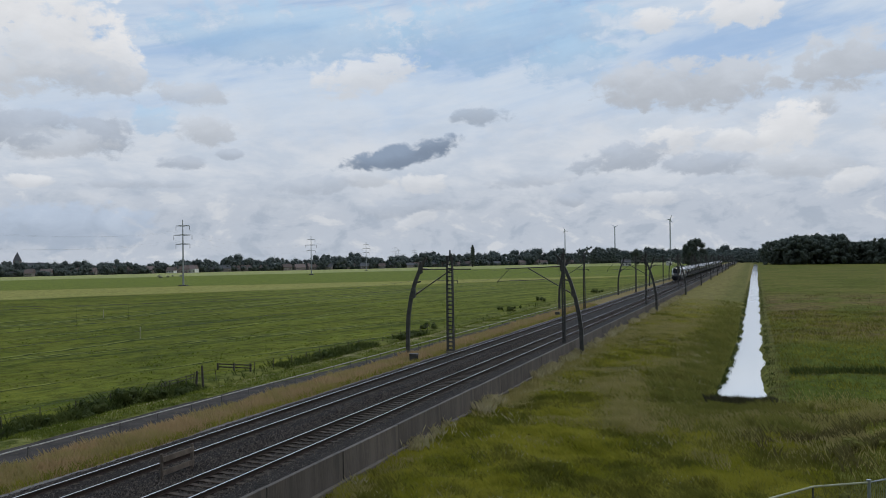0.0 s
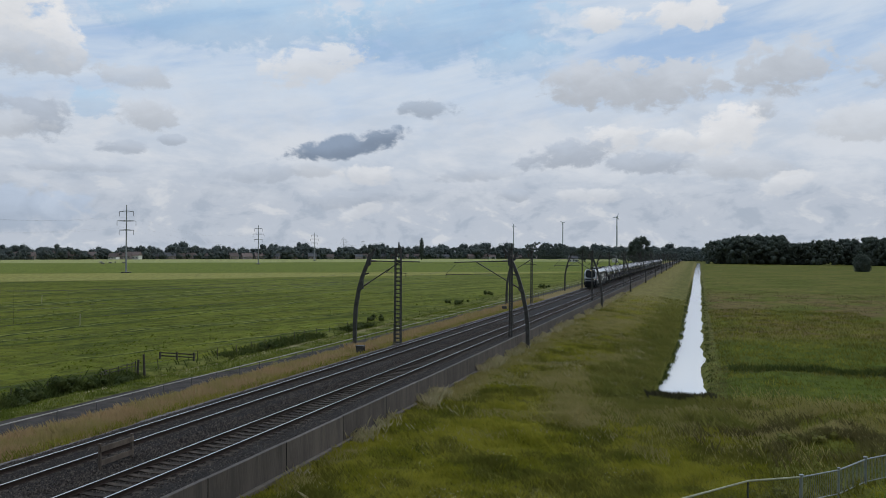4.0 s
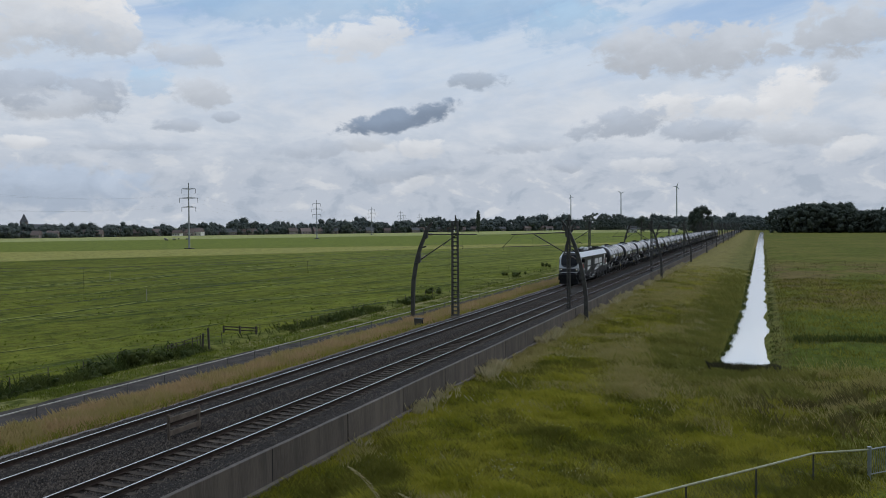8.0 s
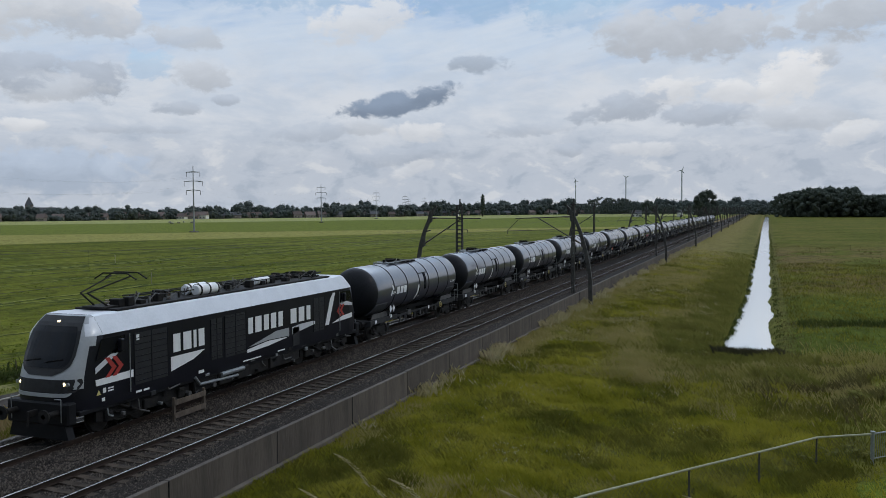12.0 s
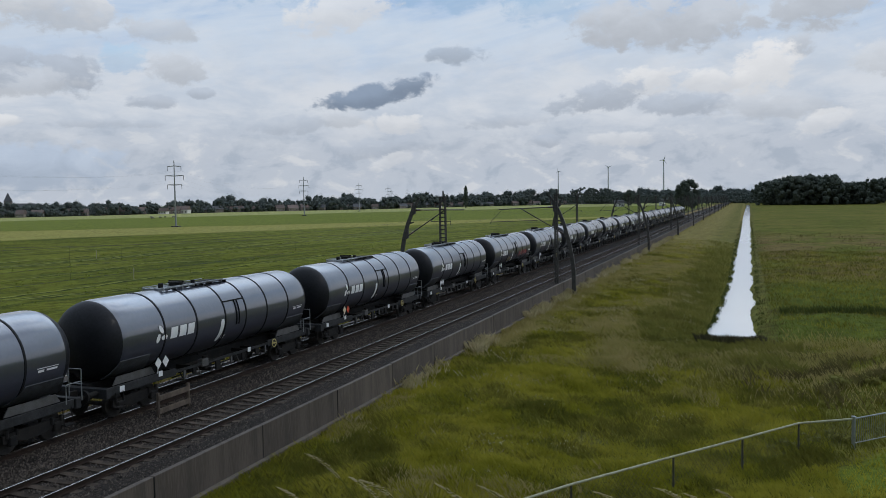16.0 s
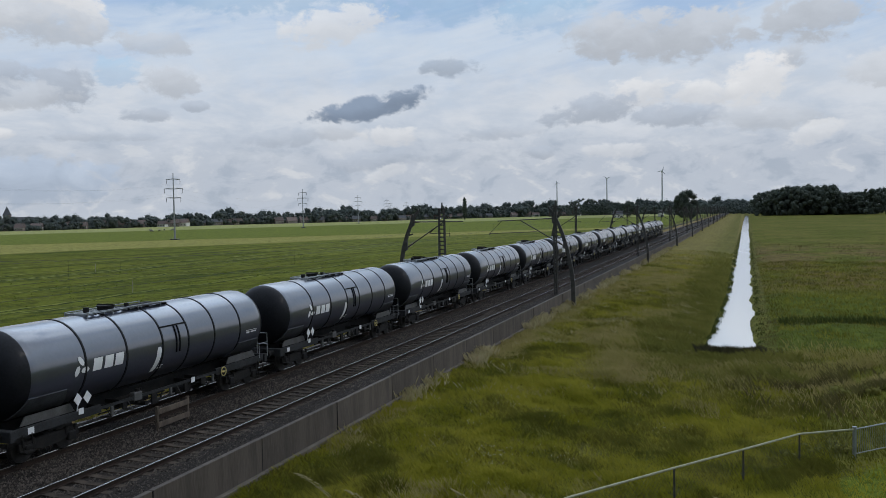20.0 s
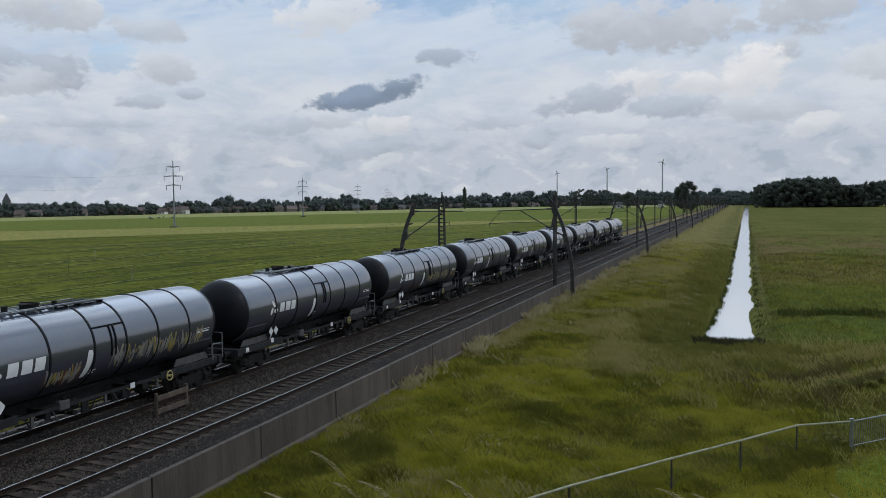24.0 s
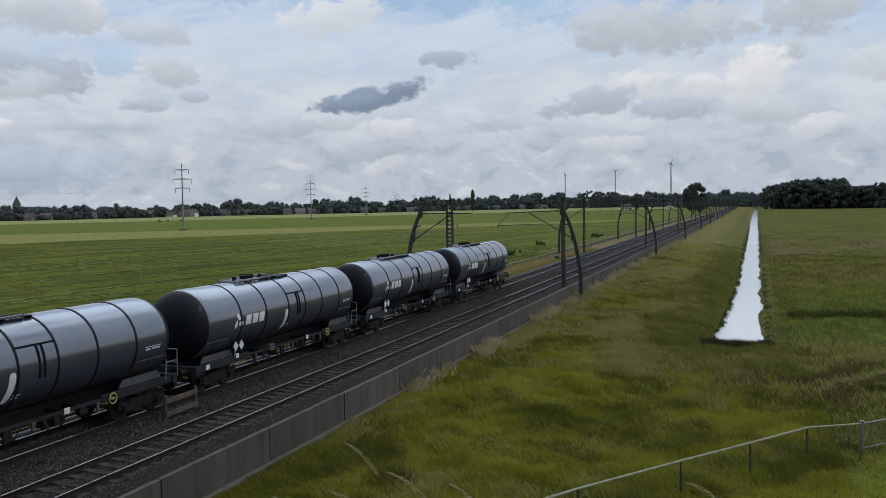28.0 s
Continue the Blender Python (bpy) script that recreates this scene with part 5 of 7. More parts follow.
        for x in (-0.3, 0.3):
            tube(bm, (x, y0 + 0.1 * s, 4.2), (x * 0.5, knee[0], knee[1]), 0.035, 6)
            tube(bm, (x * 0.5, knee[0], knee[1]), (x * 1.5, head[0], head[1] - 0.12), 0.028, 6)
        box(bm, (-0.5, y0 - 0.3, 4.12), (0.5, y0 + 0.5, 4.2), 0.02)
        pan = part("pantograph", bm, M["under"], e, "black single-arm pantograph")
        for d in (-0.28, 0.28):
            bm = beam(B(), (-0.55, head[0] + d, head[1]), (0.55, head[0] + d, head[1]), 0.05, 0.05)
            for x in (-1, 1):
                beam(bm, (x * 0.55, head[0] + d, head[1]), (x * 0.95, head[0] + d, head[1] - 0.22), 0.04, 0.04)
            part("collector_strip", bm, M["under"], pan)
    # running gear
    for yc in (4.7, 18.3):
        bm = B()
        for s in (-1, 1):
            prism(bm, [(yc - 2.5, 0.45), (yc - 2.5, 0.80), (yc - 1.0, 0.92), (yc + 1.0, 0.92), (yc + 2.5, 0.80), (yc + 2.5, 0.45), (yc + 1.3, 0.36), (yc - 1.3, 0.36)], "x", s * 1.12 - 0.07, s * 1.12 + 0.07)
            for a in (-1.95, 0, 1.95):
                box(bm, (s * 1.2 - 0.1, yc + a - 0.2, 0.38), (s * 1.2 + 0.1, yc + a + 0.2, 0.75), 0.04)
            for a in (-1.0, 1.0):
                tube(bm, (s * 1.2, yc + a, 0.65), (s * 1.2, yc + a, 1.0), 0.12, 10)
            tube(bm, (s * 1.28, yc - 1.7, 0.95), (s * 1.28, yc - 0.6, 0.50), 0.05, 8)
        bo = part("bogie", bm, M["under"], e, "black three-axle bogie")
        for a in (-1.95, 0, 1.95):
            for s in (-1, 1):
                w = new("wheel", WHEEL)
                w.parent = bo
                w.matrix_basis = Matrix.Translation((s * 0.76, yc + a, 0.54)) @ Matrix.Diagonal((-s, 0.54 / 0.46, 0.54 / 0.46, 1))
    part("side_skirt", box(B(), (-1.36, 1.3, 0.86), (1.36, 21.7, 1.02), 0.03), M["band"], e)
    bm = box(B(), (-1.3, 7.4, 0.36), (1.3, 15.6, 1.0), 0.06)
    for s in (-1, 1):
        for y in (8.9, 10.2, 12.8):
            box(bm, (s * 1.34 - 0.08, y, 0.42), (s * 1.34 + 0.08, y + 0.9, 0.92), 0.04)
    part("equipment_case", bm, M["under"], e)
    bm = B()
    for s in (-1, 1):
        tube(bm, (s * 1.42, 7.6, 0.72), (s * 1.42, 10.2, 0.62), 0.06, 8)
        tube(bm, (s * 1.42, 7.6, 0.72), (s * 1.42, 7.3, 1.05), 0.06, 8)
        tube(bm, (s * 1.44, 9.0, 0.85), (s * 1.44, 10.6, 0.85), 0.10, 10)
    part("pipework", bm, M["galv"], e, "pale pipework below the body")
    rnd = random.Random(9)
    for k in range(34):
        y = 2.6 + 0.54 * k + rnd.uniform(-0.15, 0.15)
        z = rnd.uniform(0.42, 1.0)
        for s in (-1, 1):
            bm = B()
            if k % 3 == 0:
                tube(bm, (s * 1.38, y, z), (s * 1.38, y + rnd.uniform(0.2, 0.7), z - rnd.uniform(-0.1, 0.25)), 0.030, 6)
                tube(bm, (s * 1.38, y, z), (s * 1.30, y, 1.05), 0.025, 6)
            elif k % 3 == 1:
                box(bm, (min(s * 1.30, s * 1.42), y, z), (max(s * 1.30, s * 1.42), y + rnd.uniform(0.12, 0.35), z + rnd.uniform(0.1, 0.2)), 0.02)
            else:
                tube(bm, (s * 1.28, y, z), (s * 1.44, y, z), rnd.uniform(0.05, 0.11), 10)
            part("underbody_fitting", bm, M[("galv", "pipe", "under", "pipe", "frame_grey")[k % 5]], e)
    return e


LOCO = locomotive()
WAGON = tank_wagon()
WAGONS = [WAGON]
for k in range(22):
    WAGONS.append(copy_thing(WAGON, pose(0, 0, 0)))
plates = [c for c in WAGONS[5].children if c.name.startswith("placard")]
for c, m in zip(plates, ("cream", "placard_red")):
    c.data = c.data.copy()
    c.data.materials[0] = M[m]
    c["label"] = "cream diamond placard" if m == "cream" else "red diamond placard"


SPRAY = dict(
    y=mat("spray_yellow", (0.42, 0.33, 0.10), (0.29, 0.235, 0.08), 0.5, 0, 5, 30, 0.0),
    r=mat("spray_red", (0.40, 0.05, 0.06), (0.28, 0.04, 0.05), 0.5, 0, 5, 30, 0.0),
    w=mat("spray_white", (0.34, 0.33, 0.32), (0.24, 0.235, 0.23), 0.5, 0, 5, 30, 0.0),
    o=mat("spray_orange", (0.13, 0.05, 0.03), (0.09, 0.04, 0.028), 0.5, 0, 5, 30, 0.0),
    g=mat("spray_grey", (0.20, 0.19, 0.18), (0.14, 0.135, 0.13), 0.5, 0, 5, 30, 0.0),
)


def graffiti(wagon, y0, y1, a0, a1, tones, seed, n=9):
    """Sprayed zigzag ribbons that say nothing, on the near side of a barrel."""
    rnd = random.Random(seed)
    for ti, tone in enumerate(tones):
        for k in range(n):
            bm = B()
            y = y0 + (y1 - y0) * (k + rnd.random() * 0.8) / n
            pts = []
            a = rnd.uniform(a0, a1)
            for j in range(rnd.randint(3, 5)):
                pts.append((y, a))
                y += rnd.uniform(-0.16, 0.24)
                a = a0 if a > (a0 + a1) / 2 else a1
                a += rnd.uniform(-1, 1) * (a1 - a0) * 0.3
            w = rnd.uniform(0.022, 0.042) * (1.5 if ti == 0 else 1)
            for (ya, aa), (yb, ab) in zip(pts, pts[1:]):
                r = TANK_R + 0.008 + 0.003 * ti
                m = max(int(abs(ab - aa) / 5), 1)
                for q in range(m):
                    u0, u1 = q / m, (q + 1) / m
                    row = []
                    for yy, an in ((ya + (yb - ya) * u0, aa + (ab - aa) * u0), (ya + (yb - ya) * u1, aa + (ab - aa) * u1)):
                        row.append((r * math.sin(radians(an)), yy, TANK_C + r * math.cos(radians(an))))
                    p, s = row
                    bm.faces.new([bm.verts.new(v) for v in ((p[0], p[1] - w, p[2]), (p[0], p[1] + w, p[2]), (s[0], s[1] + w, s[2]), (s[0], s[1] - w, s[2]))])
            part("graffiti", bm, SPRAY[tone], wagon, "sprayed scrawl without meaning")


graffiti(WAGONS[14], 5.6, 7.1, 108, 128, "oyw", 1, 6)
graffiti(WAGONS[14], 8.5, 14.0, 97, 119, "gyw", 2, 14)
graffiti(WAGONS[7], 5.75, 6.9, 110, 126, "yyg", 3, 6)
graffiti(WAGONS[7], 10.0, 12.8, 97, 113, "rwr", 4, 9)
graffiti(WAGONS[16], 8.4, 12.8, 99, 118, "gwy", 5, 11)
graffiti(WAGONS[16], 5.4, 6.9, 112, 124, "o", 8, 4)
graffiti(WAGONS[16], 13.2, 14.4, 108, 126, "yo", 6, 6)

# ---------------------------------------------------------------- overhead line
SPAN = 64.5


def lattice_mast(x, y, h, w=0.46, chord=0.065, n=24):
    e = empty("lattice_mast", "slender dark steel lattice mast beside the track", "mast", "lattice masts along the railway", pose(x, y, 0))
    zb = float(lie(x, y)) - 0.05
    for sx in (-1, 1):
        for sy in (-1, 1):
            part("chord", tube(B(), (sx * w / 2, sy * 0.13, zb), (sx * w * 0.42, sy * 0.11, h), chord, 6), M["steel"], e)
    first = part("batten", beam(B(), (-w / 2, 0, 0), (w / 2, 0, 0), 0.03, 0.11), M["steel"], e)
    first.matrix_basis = pose(0, -0.12, zb + (h - zb) / n)
    for k in range(n):
        for sy in (-0.12, 0.12):
            if k or sy > 0:
                share(first, pose(0, sy, zb + (h - zb) * (k + 1) / n), e)
    bm = tube(B(), (0.05, 0, h - 0.4), (0.05, 0, h + 0.55), 0.10, 8, 0.06)
    box(bm, (-0.3, -0.15, h - 0.05), (0.3, 0.15, h + 0.05))
    part("mast_head", bm, M["steel"], e)
    part("bracket", tube(B(), (-w / 2, 0, h - 0.9), (-w / 2 - 0.45, 0, h - 0.9), 0.04), M["steel"], e)
    part("insulator", tube(B(), (-w / 2 - 0.4, 0, h - 0.9), (-w / 2 - 0.4, 0, h - 0.5), 0.06, 8), M["insulator"], e)
    bm = box(B(), (-0.45, -0.35, zb - 0.2), (0.45, 0.35, zb + 0.25), 0.04)
    part("foot", bm, M["footing"], e, "concrete foot")
    return e


def curved_post(x, y, side):
    """side +1: stands left of the tracks and bends to the right over them."""
    e = empty("catenary_post", "curved dark steel catenary post leaning over the track", "catenary post", "curved catenary posts", pose(x, y, 0))
    zb = float(lie(x, y)) - 0.1
    line = [(0.0, zb, 0.34), (0.02, 1.2, 0.34), (0.08, 2.6, 0.33), (0.38, 4.36, 0.31), (0.72, 5.5, 0.30), (1.08, 6.38, 0.28), (1.55, 7.38, 0.22), (1.9, 7.85, 0.12)]
    if side < 0:
        line = [(0.0, zb, 0.36), (0.04, 1.0, 0.36), (0.20, 2.3, 0.35), (0.52, 3.9, 0.33), (0.94, 5.37, 0.30), (1.35, 6.4, 0.27), (1.75, 7.25, 0.22), (2.25, 7.9, 0.12)]
    rings = []
    for k, (px, pz, w) in enumerate(line):
        a, b = line[max(k - 1, 0)], line[min(k + 1, len(line) - 1)]
        d = Vector((b[0] - a[0], b[1] - a[1])).normalized()
        n = (d.y, -d.x)
        rings.append([(side * (px + n[0] * w / 2 * i), 0.11 * j, pz + n[1] * w / 2 * i) for i, j in ((-1, -1), (1, -1), (1, 1), (-1, 1))])
    shade(part("post", loft(B(), rings), M["steel"], e, "curved box-section steel post"), 30)
    s = side
    if side > 0:
        tip, diag0, diag1, reg = (6.05, 6.75), (0.75, 4.5), (4.4, 6.85), ((2.9, 5.75), (4.8, 5.75))
        root = (1.3, 6.78)
    else:
        tip, diag0, diag1, reg = (7.1, 6.67), (0.85, 4.34), (4.9, 6.70), ((3.3, 5.64), (7.9, 5.5))
        root = (1.75, 6.85)
    arm = part("arm", tube(B(), (s * root[0], 0, root[1]), (s * tip[0], 0, tip[1]), 0.045), M["steel"], e)
    bm = tube(B(), (s * diag0[0], 0, diag0[1]), (s * diag1[0], 0, diag1[1]), 0.05)
    part("brace", bm, M["steel"], e)
    bm = tube(B(), (s * reg[0][0], 0, reg[0][1]), (s * reg[1][0], 0, reg[1][1]), 0.03)
    tube(bm, (s * reg[1][0], 0, reg[1][1]), (s * (reg[1][0] - 0.05), 0, reg[1][1] - 0.28), 0.025)
    if side < 0:
        tube(bm, (s * 6.7, 0, 6.67), (s * 7.9, 0, 5.5), 0.022)
    else:
        tube(bm, (s * 3.3, 0, 6.1), (s * 2.9, 0, 5.75), 0.022)
    part("steady_arm", bm, M["steel"], e)
    for p in (root, diag0):
        bm = B()
        for j in range(7):
            d = Vector((tip[0] - root[0], tip[1] - root[1])).normalized() if p is root else (Vector(diag1) - Vector(diag0)).normalized()
            a = Vector(p) + d * (0.18 + 0.075 * j)
            b = a + d * 0.045
            tube(bm, (s * a.x, 0, a.y), (s * b.x, 0, b.y), 0.095 if j % 2 else 0.075, 8)
        part("insulator", bm, M["insulator"], e, "brown ribbed insulator")
    bm = prism(B(), [(s * (root[0] - 0.35), 6.2), (s * (root[0] + 0.15), 6.45), (s * (root[0] + 0.2), 7.3), (s * (root[0] + 0.02), 7.5), (s * (root[0] - 0.2), 6.8)], "y", -0.13, 0.13)
    part("bracket", bm, M["steel"], e)
    bm = prism(B(), [(s * (diag0[0] - 0.45), diag0[1] - 0.45), (s * (diag0[0] + 0.05), diag0[1] - 0.2), (s * (diag0[0] + 0.02), diag0[1] + 0.5), (s * (diag0[0] - 0.1), diag0[1] + 0.4)], "y", -0.12, 0.12)
    part("lower_bracket", bm, M["steel"], e)
    mid = ((diag0[0] + root[0]) / 2, (diag0[1] + root[1]) / 2)
    bm = beam(B(), (s * (mid[0] - 0.35), 0, mid[1] - 0.1), (s * (mid[0] + 0.30), 0, mid[1] + 0.05), 0.10, 0.12)
    part("spur", bm, M["steel"], e)
    return e


LEFT_POST = curved_post(-29.15, 71.5, 1)
RIGHT_POST = curved_post(-14.72, 78.0, -1)
LEFT_MAST = lattice_mast(-25.1, 71.5, 7.9, 0.56)
RIGHT_MAST = lattice_mast(-16.35, 78.0, 7.95, 0.24, 0.06, 36)
NEXT_MAST = lattice_mast(-25.1, 71.5 + 64.2, 7.9, 0.26, 0.06, 36)
for k in range(1, 13):
    for ob, step in ((LEFT_POST, 64.2), (RIGHT_POST, 65.0), (NEXT_MAST, 64.2), (RIGHT_MAST, 65.0)):
        if ob is NEXT_MAST and k == 12:
            continue
        copy_thing(ob, pose(ob.location.x, ob.location.y + step * k, 0, 0, 0, RNG.normal(0, 0.8)))


def overhead_line(x, ys):
    e = empty("overhead_line", "thin dark contact wire hung from a messenger wire", "overhead wire", "overhead lines", pose(x, 0, 0))
    bm = B()
    tube(bm, (0, -40, 5.5), (0, 900, 5.5), 0.005, 5)
    part("contact_wire", bm, M["copper"], e)
    bm, dr = B(), B()
    for a, b in zip(ys, ys[1:]):
        pts = [(0, a + (b - a) * k / 10, 6.72 - 0.75 * 4 * (k / 10) * (1 - k / 10)) for k in range(11)]
        for p, q in zip(pts, pts[1:]):
            tube(bm, p, q, 0.005, 5)
        if a < 300:
            for p in pts[1:-1:2]:
                tube(dr, p, (0, p[1], 5.5), 0.003, 4)
    part("messenger_wire", bm, M["copper"], e)
    part("droppers", dr, M["copper"], e)


overhead_line(TRACKS[0], [71.5 + 64.2 * k for k in range(-2, 13)])
overhead_line(TRACKS[1], [78.0 + 65.0 * k for k in range(-2, 13)])

# ---------------------------------------------------------------- trackside


def board_between_tracks():
    e = empty("trackside_board", "weathered wooden board of two planks on two posts between the tracks", "barrier board", at=pose(-20.2, 25.84, -0.24))
    for y in (0, 1.8):
        part("post", box(B(), (-0.05, y - 0.05, -0.2), (0.05, y + 0.05, 0.98), 0.012), M["board"], e)
    part("plank", box(B(), (0.05, -0.03, 0.68), (0.085, 1.83, 0.88), 0.008), M["board"], e)
    part("plank", box(B(), (0.05, -0.03, 0.20), (0.085, 1.83, 0.40), 0.008), M["board"], e)


board_between_tracks()


def cable_box(x, y):
    z = float(lie(x, y))
    e = empty("cable_cabinet", "small dark trackside cable cabinet standing on the verge", "cabinet", "trackside cabinets", pose(x, y, z))
    part("body", box(B(), (-0.3, -0.25, -0.05), (0.3, 0.25, 0.62), 0.02), M["steel"], e)
    part("lid", box(B(), (-0.34, -0.29, 0.62), (0.34, 0.29, 0.70), 0.02), M["steel"], e)
    part("door", box(B(), (0.30, -0.2, 0.05), (0.315, 0.2, 0.55), 0.004), M["under"], e)


cable_box(-26.0, 65.0)
cable_box(-26.3, 121.0)


def path_fence():
    e = empty("path_fence", "low galvanised post and rail fence along the service path", "fence")
    bm = B()
    tube(bm, (-29.7, -10, -0.27), (-29.7, 700, -0.27), 0.032, 8)
    part("top_rail", bm, M["dull_galv"], e, "dull grey galvanised top rail")
    bm = tube(B(), (0, 0, -0.2), (0, 0, 1.02), 0.03, 8)
    box(bm, (-0.04, -0.04, 0.96), (0.04, 0.04, 1.03))
    first = part("post", bm, M["pipe"], e)
    first.matrix_basis = pose(-29.7, 2.95, -1.27)
    for k in range(1, 240):
        share(first, pose(-29.7, 2.95 + 2.9 * k, -1.27 + 0.02 * math.sin(k), RNG.normal(0, 1), RNG.normal(0, 1), 0), e)
    bm = B()
    for z in (-0.55, -0.85):
        tube(bm, (-29.7, -10, z), (-29.7, 300, z), 0.003, 4)
    part("strand", bm, M["steel"], e)


path_fence()


def meadow_fence():
    """Chain-link fence at the foot of the viaduct slope, with a gate panel."""
    e = empty("chain_link_fence", "old chain-link fence with bent tubular top rail in long grass", "fence")
    pts = [(-7.6, 21.0), (-4.9, 25.3), (-2.2, 29.05), (-0.04, 31.95), (1.96, 34.7), (3.98, 35.95)]
    tops = [(x, y, -1.0) for x, y in pts]
    for a, b in zip(tops, tops[1:]):
        bm = tube(B(), a, b, 0.042, 8)
        part("top_rail", bm, M["mossy_rail"], e, "pale mossy tubular top rail")
        bm = B()
        n = 22
        for k in range(n):
            for d in (-1, 1):
                u0, u1 = k / n, min(max((k + 5 * d) / n, 0), 1)
                p = Vector(a).lerp(Vector(b), u0)
                q = Vector(a).lerp(Vector(b), u1)
                beam(bm, p, (q.x, q.y, -2.05), 0.004, 0.004)
        part("wire_mesh", bm, M["steel"], e, "dark wire mesh")
    for x, y in pts[:-1]:
        z = float(lie(x, y))
        part("post", tube(B(), (x, y, z - 0.1), (x, y, -0.98), 0.035, 8), M["steel"], e)
    g = empty("gate_panel", "galvanised gate panels with close upright bars and stout posts", "gate")
    gp = [(3.98, 35.95), (5.56, 37.6), (6.94, 39.95), (8.34, 41.5)]
    for k, (x, y) in enumerate(gp):
        z = float(lie(x, y))
        r = 0.07 if k in (0, 2) else 0.05
        bm = tube(B(), (x, y, z - 0.1), (x, y, -0.93), r, 10)
        tube(bm, (x, y, -0.93), (x, y, -0.89), r * 1.3, 10)
        part("post", bm, M["galv"], g)
    for (x0, y0), (x1, y1) in zip(gp, gp[1:]):
        a, b = Vector((x0, y0, -1.0)), Vector((x1, y1, -1.0))
        part("top_rail", tube(B(), a, b, 0.035, 8), M["galv"], g)
        part("bottom_rail", tube(B(), (a.x, a.y, -1.95), (b.x, b.y, -1.95), 0.025, 8), M["galv"], g)
        for k in range(1, 20):
            p = a.lerp(b, k / 20)
            part("bar", tube(B(), p, (p.x, p.y, -1.95), 0.010, 5), M["galv"], g)


meadow_fence()


def field_gate(x, y, turn, length, tall, rails, label):
    z = float(lie(x, y))
    e = empty("field_gate", label, "gate", "field gates", pose(x, y, z, 0, 0, turn))
    for px in (0, length / 2, length):
        part("post", box(B(), (px - 0.07, -0.07, -0.2), (px + 0.07, 0.07, tall * RNG.uniform(0.95, 1.1)), 0.02), M["dark_wood"], e)
    for k in range(rails):
        h = tall * (k + 1) / (rails + 0.3)
        part("rail", beam(B(), (-0.1, 0.08, h), (length + 0.1, 0.08, h - 0.05), 0.04, 0.10), M["dark_wood"], e)


field_gate(-45.4, 66.0, 3, 3.3, 0.6, 2, "low weathered wooden rail gate in the meadow")



def pasture_fence():
    e = empty("pasture_fence", "thin wire fence on wooden stakes along the ditch", "fence")
    for k in range(26):
        y = 36.0 + 3.1 * k
        x = -42.1 + 0.15 * math.sin(k * 1.7)
        if 8 < k < 10:
            continue
        z = float(lie(x, y))
        part("stake", tube(B(), (x, y, z - 0.1), (x + RNG.normal(0, 0.04), y, z + 0.80), 0.030, 7), M["dark_wood"], e)
    bm = B()
    for h in (0.5, 0.85):
        tube(bm, (-42.1, 36, -2.05 + h), (-42.1, 113.5, -2.05 + h), 0.006, 4)
    part("wire", bm, M["steel"], e)
    for x, y in ((-74.1, 90.8), (-69.0, 60.0), (-84, 70), (-110, 125)):
        s = empty("field_stake", "thin lone wooden stake standing in the meadow", "stake", "lone stakes", pose(x, y, -2.0))
        part("stake", tube(B(), (0, 0, -0.1), (0.03, 0, 1.5), 0.04, 7), M["wood"], s)


pasture_fence()


def ditch_hurdle():
    """A run of thin stakes with a slanting rail that ends at two stout leaning posts."""
    e = empty("ditch_hurdle", "old wooden hurdle with leaning posts beside the meadow ditch", "fence", at=pose(-42.2, 54.0, float(lie(-42.2, 54.0))))
    for k in range(5):
        part("stake", tube(B(), (0.12 * k, 0.85 * k, -0.2), (0.12 * k + 0.04, 0.85 * k, 0.72 + 0.10 * k), 0.035, 7), M["dark_wood"], e)
    for h in (0.42, 0.66):
        part("rail", beam(B(), (0, 0, h), (0.5, 3.5, h + 0.34), 0.03, 0.05), M["dark_wood"], e)
    for dx, dy, h, lean in ((0.75, 3.3, 1.25, 0.12), (1.0, 3.9, 1.6, -0.10)):
        part("post", tube(B(), (dx, dy, -0.3), (dx + lean, dy, h), 0.10, 8, 0.085), M["dark_wood"], e)


ditch_hurdle()

# ---------------------------------------------------------------- far things


def pylon(x, y, h=28.0):
    e = empty("power_pylon", "tall slim steel power pylon with three cross-arms", "pylon", "power pylons", pose(x, y, -2.0, 0, 0, 17))
    part("shaft", tube(B(), (0, 0, -0.3), (0, 0, h), 0.42, 10, 0.16), M["pylon"], e, "tapered pale grey shaft")
    part("foot", box(B(), (-1.6, -1.6, -0.3), (1.6, 1.6, 0.5), 0.1), M["steel"], e)
    for z, w in ((h - 2.6, 2.9), (h - 6.5, 3.9), (h - 10.3, 3.0)):
        bm = B()
        for s in (-1, 1):
            beam(bm, (0, 0, z + 0.25), (s * w, 0, z), 0.22, 0.22)
            beam(bm, (0, 0, z - 0.25), (s * w, 0, z), 0.16, 0.16)
        arm = part("cross_arm", bm, M["pylon"], e)
        for s in (-1, 1):
            bm = tube(B(), (s * w, 0, z), (s * w, 0, z - 1.9), 0.10, 6)
            part("insulator", bm, M["steel"], arm)
    return e


PYLONS = [(-225.5, 303.8), (-299.5, 552), (-357, 770), (-430, 1015), (-505, 1270), (-545, 1300)]
PY = pylon(*PYLONS[0])
for px, py in PYLONS[1:]:
    copy_thing(PY, pose(px, py, -2.0, 0, 0, 17))


